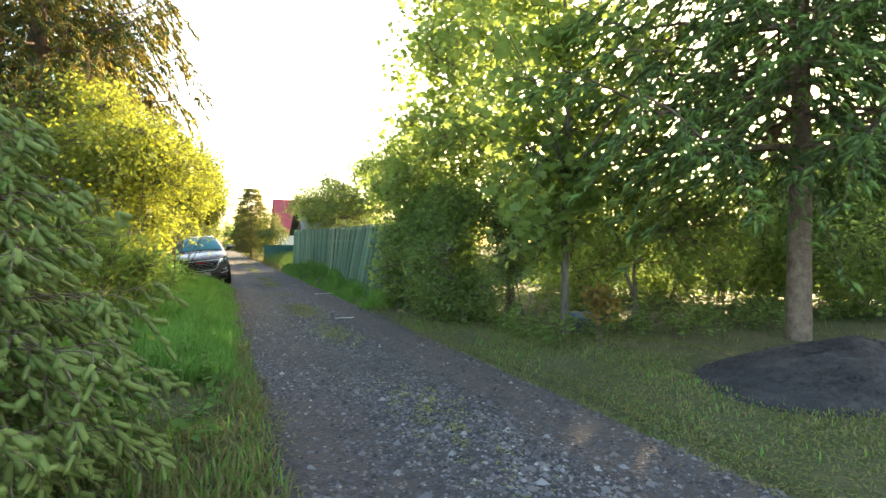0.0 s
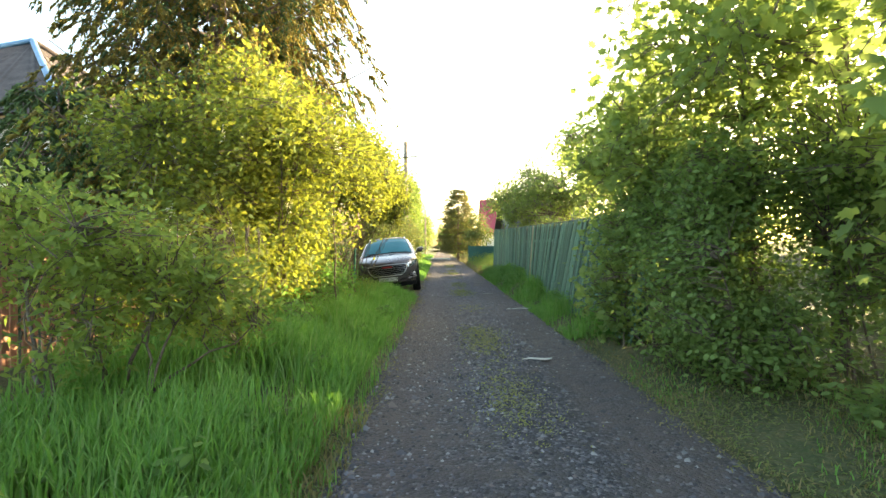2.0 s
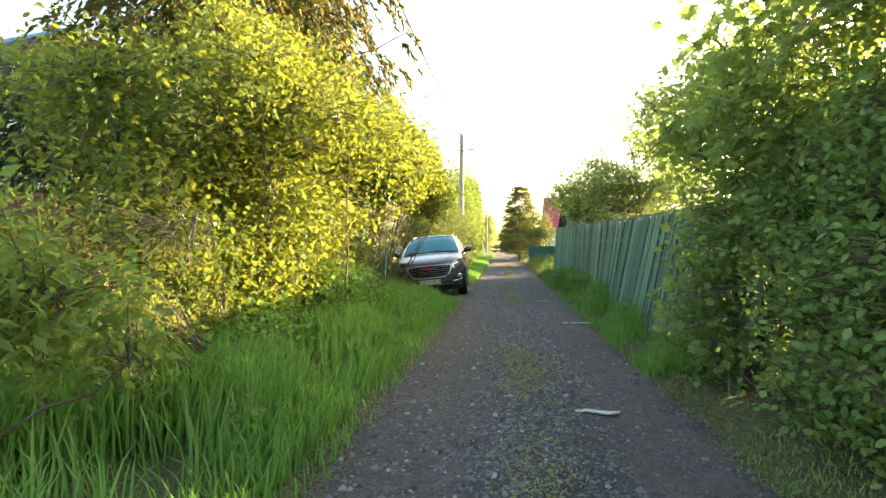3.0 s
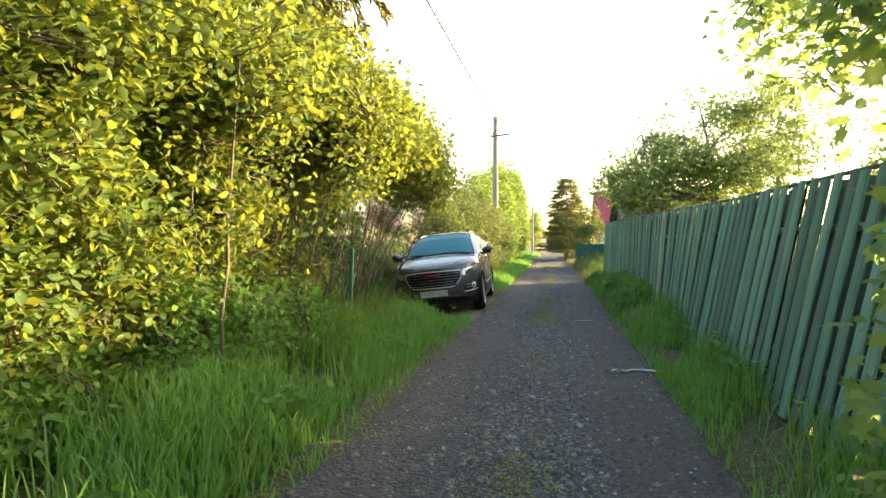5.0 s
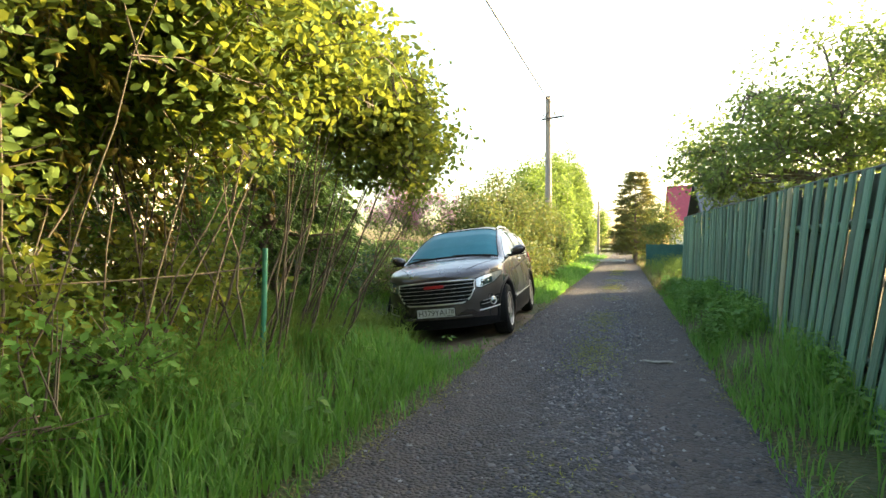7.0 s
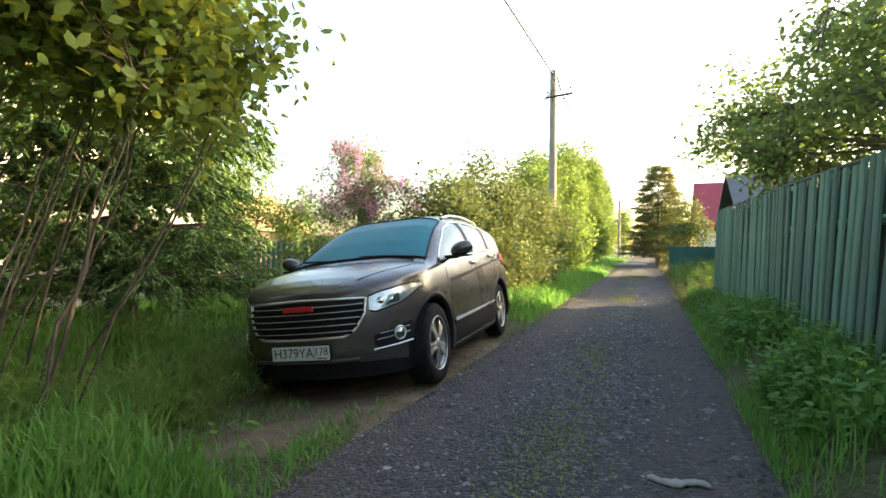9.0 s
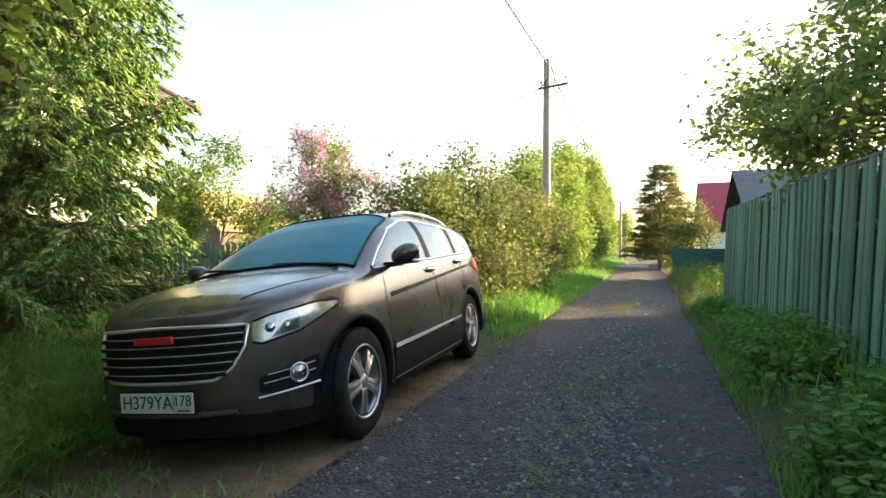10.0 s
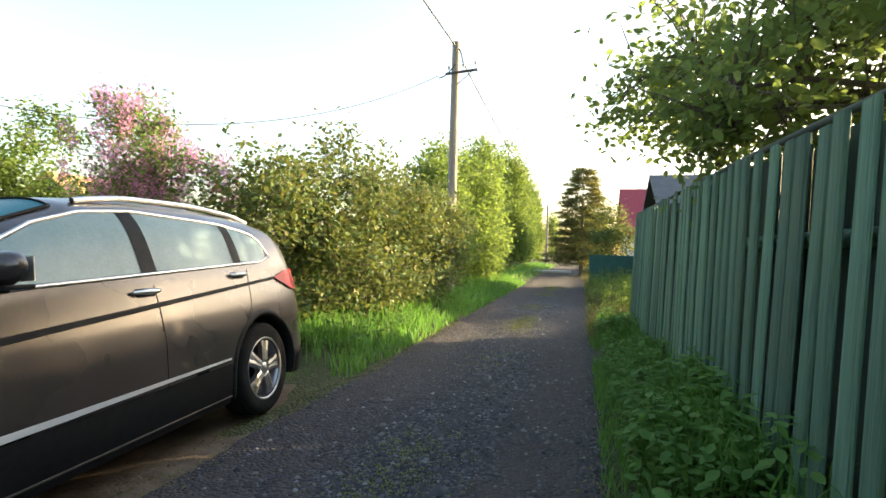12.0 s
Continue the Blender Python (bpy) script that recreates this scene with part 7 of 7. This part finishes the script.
for sgn in (-1, 1):
    ring0 = [(0.030, 0.088, sgn * 0.010), (0.060, 0.098, sgn * 0.012), (0.140, 0.094, sgn * 0.020), (0.222, 0.085, sgn * 0.036)]
    wid = (0.022, 0.024, 0.023, 0.028)
    prev = None
    for (r_, y_, s_), w_ in zip(ring0, wid):
        vs_ = [spoke_bm.verts.new((r_, y_, s_ - w_)), spoke_bm.verts.new((r_, y_ + 0.006, s_)), spoke_bm.verts.new((r_, y_, s_ + w_)), spoke_bm.verts.new((r_, y_ - 0.04, s_ + w_ * 0.8)), spoke_bm.verts.new((r_, y_ - 0.04, s_ - w_ * 0.8))]
        if prev:
            for i in range(5):
                spoke_bm.faces.new((prev[i], prev[(i + 1) % 5], vs_[(i + 1) % 5], vs_[i]))
        prev = vs_
bmesh.ops.recalc_face_normals(spoke_bm, faces=spoke_bm.faces)
spoke_me = bpy.data.meshes.new("spoke")
spoke_bm.to_mesh(spoke_me)
spoke_bm.free()
spoke_me.materials.append(M_ALLOY)
hub_me = tube_mesh("hub", [(np.array([(0, 0.04, 0), (0, 0.09, 0), (0, 0.102, 0), (0, 0.106, 0)]), (0.052, 0.052, 0.040, 0.004))], M_ALLOY, 20)
disc_me = tube_mesh("brake_disc", [(np.array([(0, 0.0, 0), (0, 0.001, 0), (0, 0.02, 0), (0, 0.021, 0)]), (0.01, 0.165, 0.165, 0.02))], M_DARK_ALLOY, 24)
back_me = tube_mesh("wheel_back", [(np.array([(0, -0.03, 0), (0, -0.029, 0)]), (0.005, 0.215))], M_BLACK, 24)
for wu, sgn, spin in ((WHEEL_F, 1, 10), (WHEEL_R, 1, 40), (WHEEL_F, -1, 25), (WHEEL_R, -1, 60)):
    w = new("wheel")
    w.empty_display_size = 0.1
    w.parent = car
    w.matrix_basis = Matrix.Translation((wu, sgn * 0.765, WHEEL_RAD)) @ Matrix.Rotation(radians(spin), 4, "Y") @ Matrix.Diagonal((1, sgn, 1, 1))
    part("tyre", tyre_me, M_TYRE, w)
    part("tread", tread_me, M_TYRE, w)
    part("rim", rim_me, M_ALLOY, w)
    for k in range(5):
        part("spoke", spoke_me, M_ALLOY, w, "", Matrix.Rotation(k * 2 * math.pi / 5, 4, "Y"))
    part("hub", hub_me, M_ALLOY, w)
    part("brake_disc", disc_me, M_DARK_ALLOY, w)
    part("wheel_back", back_me, M_BLACK, w)

# ---- small things ----
pile = thing("slag_heap", (5.5, 3.2, 0.05), "heap of dark slag under the spruce", "heap")
v, f = sheet(np.linspace(-1, 1, 60), np.linspace(-1, 1, 44), lambda x, y: 0 * x)
r_ = np.sqrt(v[:, 0] ** 2 + v[:, 1] ** 2)
wob = 0.5 * np.sin(v[:, 0] * 9) * np.sin(v[:, 1] * 8 + 1) + 0.5 * np.sin(v[:, 0] * 23 + v[:, 1] * 17) * np.sin(v[:, 1] * 21)
v[:, 2] = np.where(r_ < 1, np.maximum(0, 1 - r_) ** 0.85, -0.12) * (0.40 + 0.05 * wob)
v[:, 0] *= 1.75
v[:, 1] *= 1.05
part("mound", np_mesh("mound", v, f, M_COAL, True), M_COAL, pile)
rng = np.random.default_rng(77)
n = 5200
a, q = rng.uniform(0, 6.283, n), np.sqrt(rng.random(n)) * 1.04
hx, hy = np.cos(a) * q, np.sin(a) * q
lumps = scatter_stones("slag_lumps", "loose dark slag lumps on the heap", n, 5.5 + hx * 1.75, 3.2 + hy * 1.05, 0.014, M_COAL, lambda x, y: 0.05 + np.where(q < 1, (1 - np.minimum(q, 1)) ** 0.85, 0) * 0.40, 78)

tub = thing("garden_tub", (4.85, 6.3, -0.08), "dark tub with a faded blue lid under the maple", "tub")
part("body", tube_mesh("body", [(np.array([(0, 0, 0), (0, 0, 0.02), (0, 0, 0.34), (0, 0, 0.36)]), (0.01, 0.20, 0.25, 0.25))], M_CAP, 20), M_CAP, tub)
part("lid", tube_mesh("lid", [(np.array([(0, 0, 0.355), (0, 0, 0.36), (0, 0, 0.40), (0, 0, 0.43)]), (0.26, 0.275, 0.27, 0.02))], M_BLUE_PLASTIC, 20), M_BLUE_PLASTIC, tub, "faded blue plastic lid")


def scrap(name, label, x, y, length, width, turn, mat, seed, z=0.02):
    """A flat, bent scrap that lies on the lane."""
    r = np.random.default_rng(seed)
    k = 14
    t = np.linspace(-0.5, 0.5, k)
    mid = 0.06 * length * np.sin(t * 7 + r.uniform(0, 6)) + 0.02 * r.normal(0, 1, k) * length
    w = width * (0.35 + 0.65 * np.cos(t * 2.6)) * r.uniform(0.6, 1.2, k)
    h = 0.012 + 0.006 * r.random(k)
    rows = [np.stack([t * length, mid - w / 2, 0 * t], 1), np.stack([t * length, mid - w / 4, h], 1), np.stack([t * length, mid + w / 4, h * 0.8], 1), np.stack([t * length, mid + w / 2, 0 * t], 1)]
    v = np.concatenate(rows)
    i = np.concatenate([np.stack([np.arange(k - 1) + a * k, np.arange(k - 1) + a * k + 1, np.arange(k - 1) + b * k + 1, np.arange(k - 1) + b * k], 1) for a, b in ((0, 1), (1, 2), (2, 3), (3, 0))])
    ob = new(name, np_mesh(name, v, i, mat))
    ob.matrix_basis = pose(x, y, z, 0, 0, turn)
    return tagged(ob, label, "litter")


scrap("bleached_stick", "pale flattened stick on the gravel", 2.12, 9.24, 0.34, 0.07, 3, M_LITTER, 1)
scrap("bleached_stick", "long pale bent stick on the gravel", 2.68, 13.95, 0.42, 0.06, 4, M_LITTER, 2)
scrap("bleached_stick", "small pale chip beside the stick", 2.40, 13.90, 0.10, 0.06, 40, M_LITTER, 3)
scrap("pale_scrap", "worn pale scrap pressed into the lane", 2.30, 17.4, 0.30, 0.09, 5, M_CONCRETE, 4, 0.012)
scrap("plastic_wrapper", "crumpled white plastic wrapper at the grass edge", 3.02, 18.65, 0.16, 0.08, 15, M_WHITE_WALL, 5, 0.045)
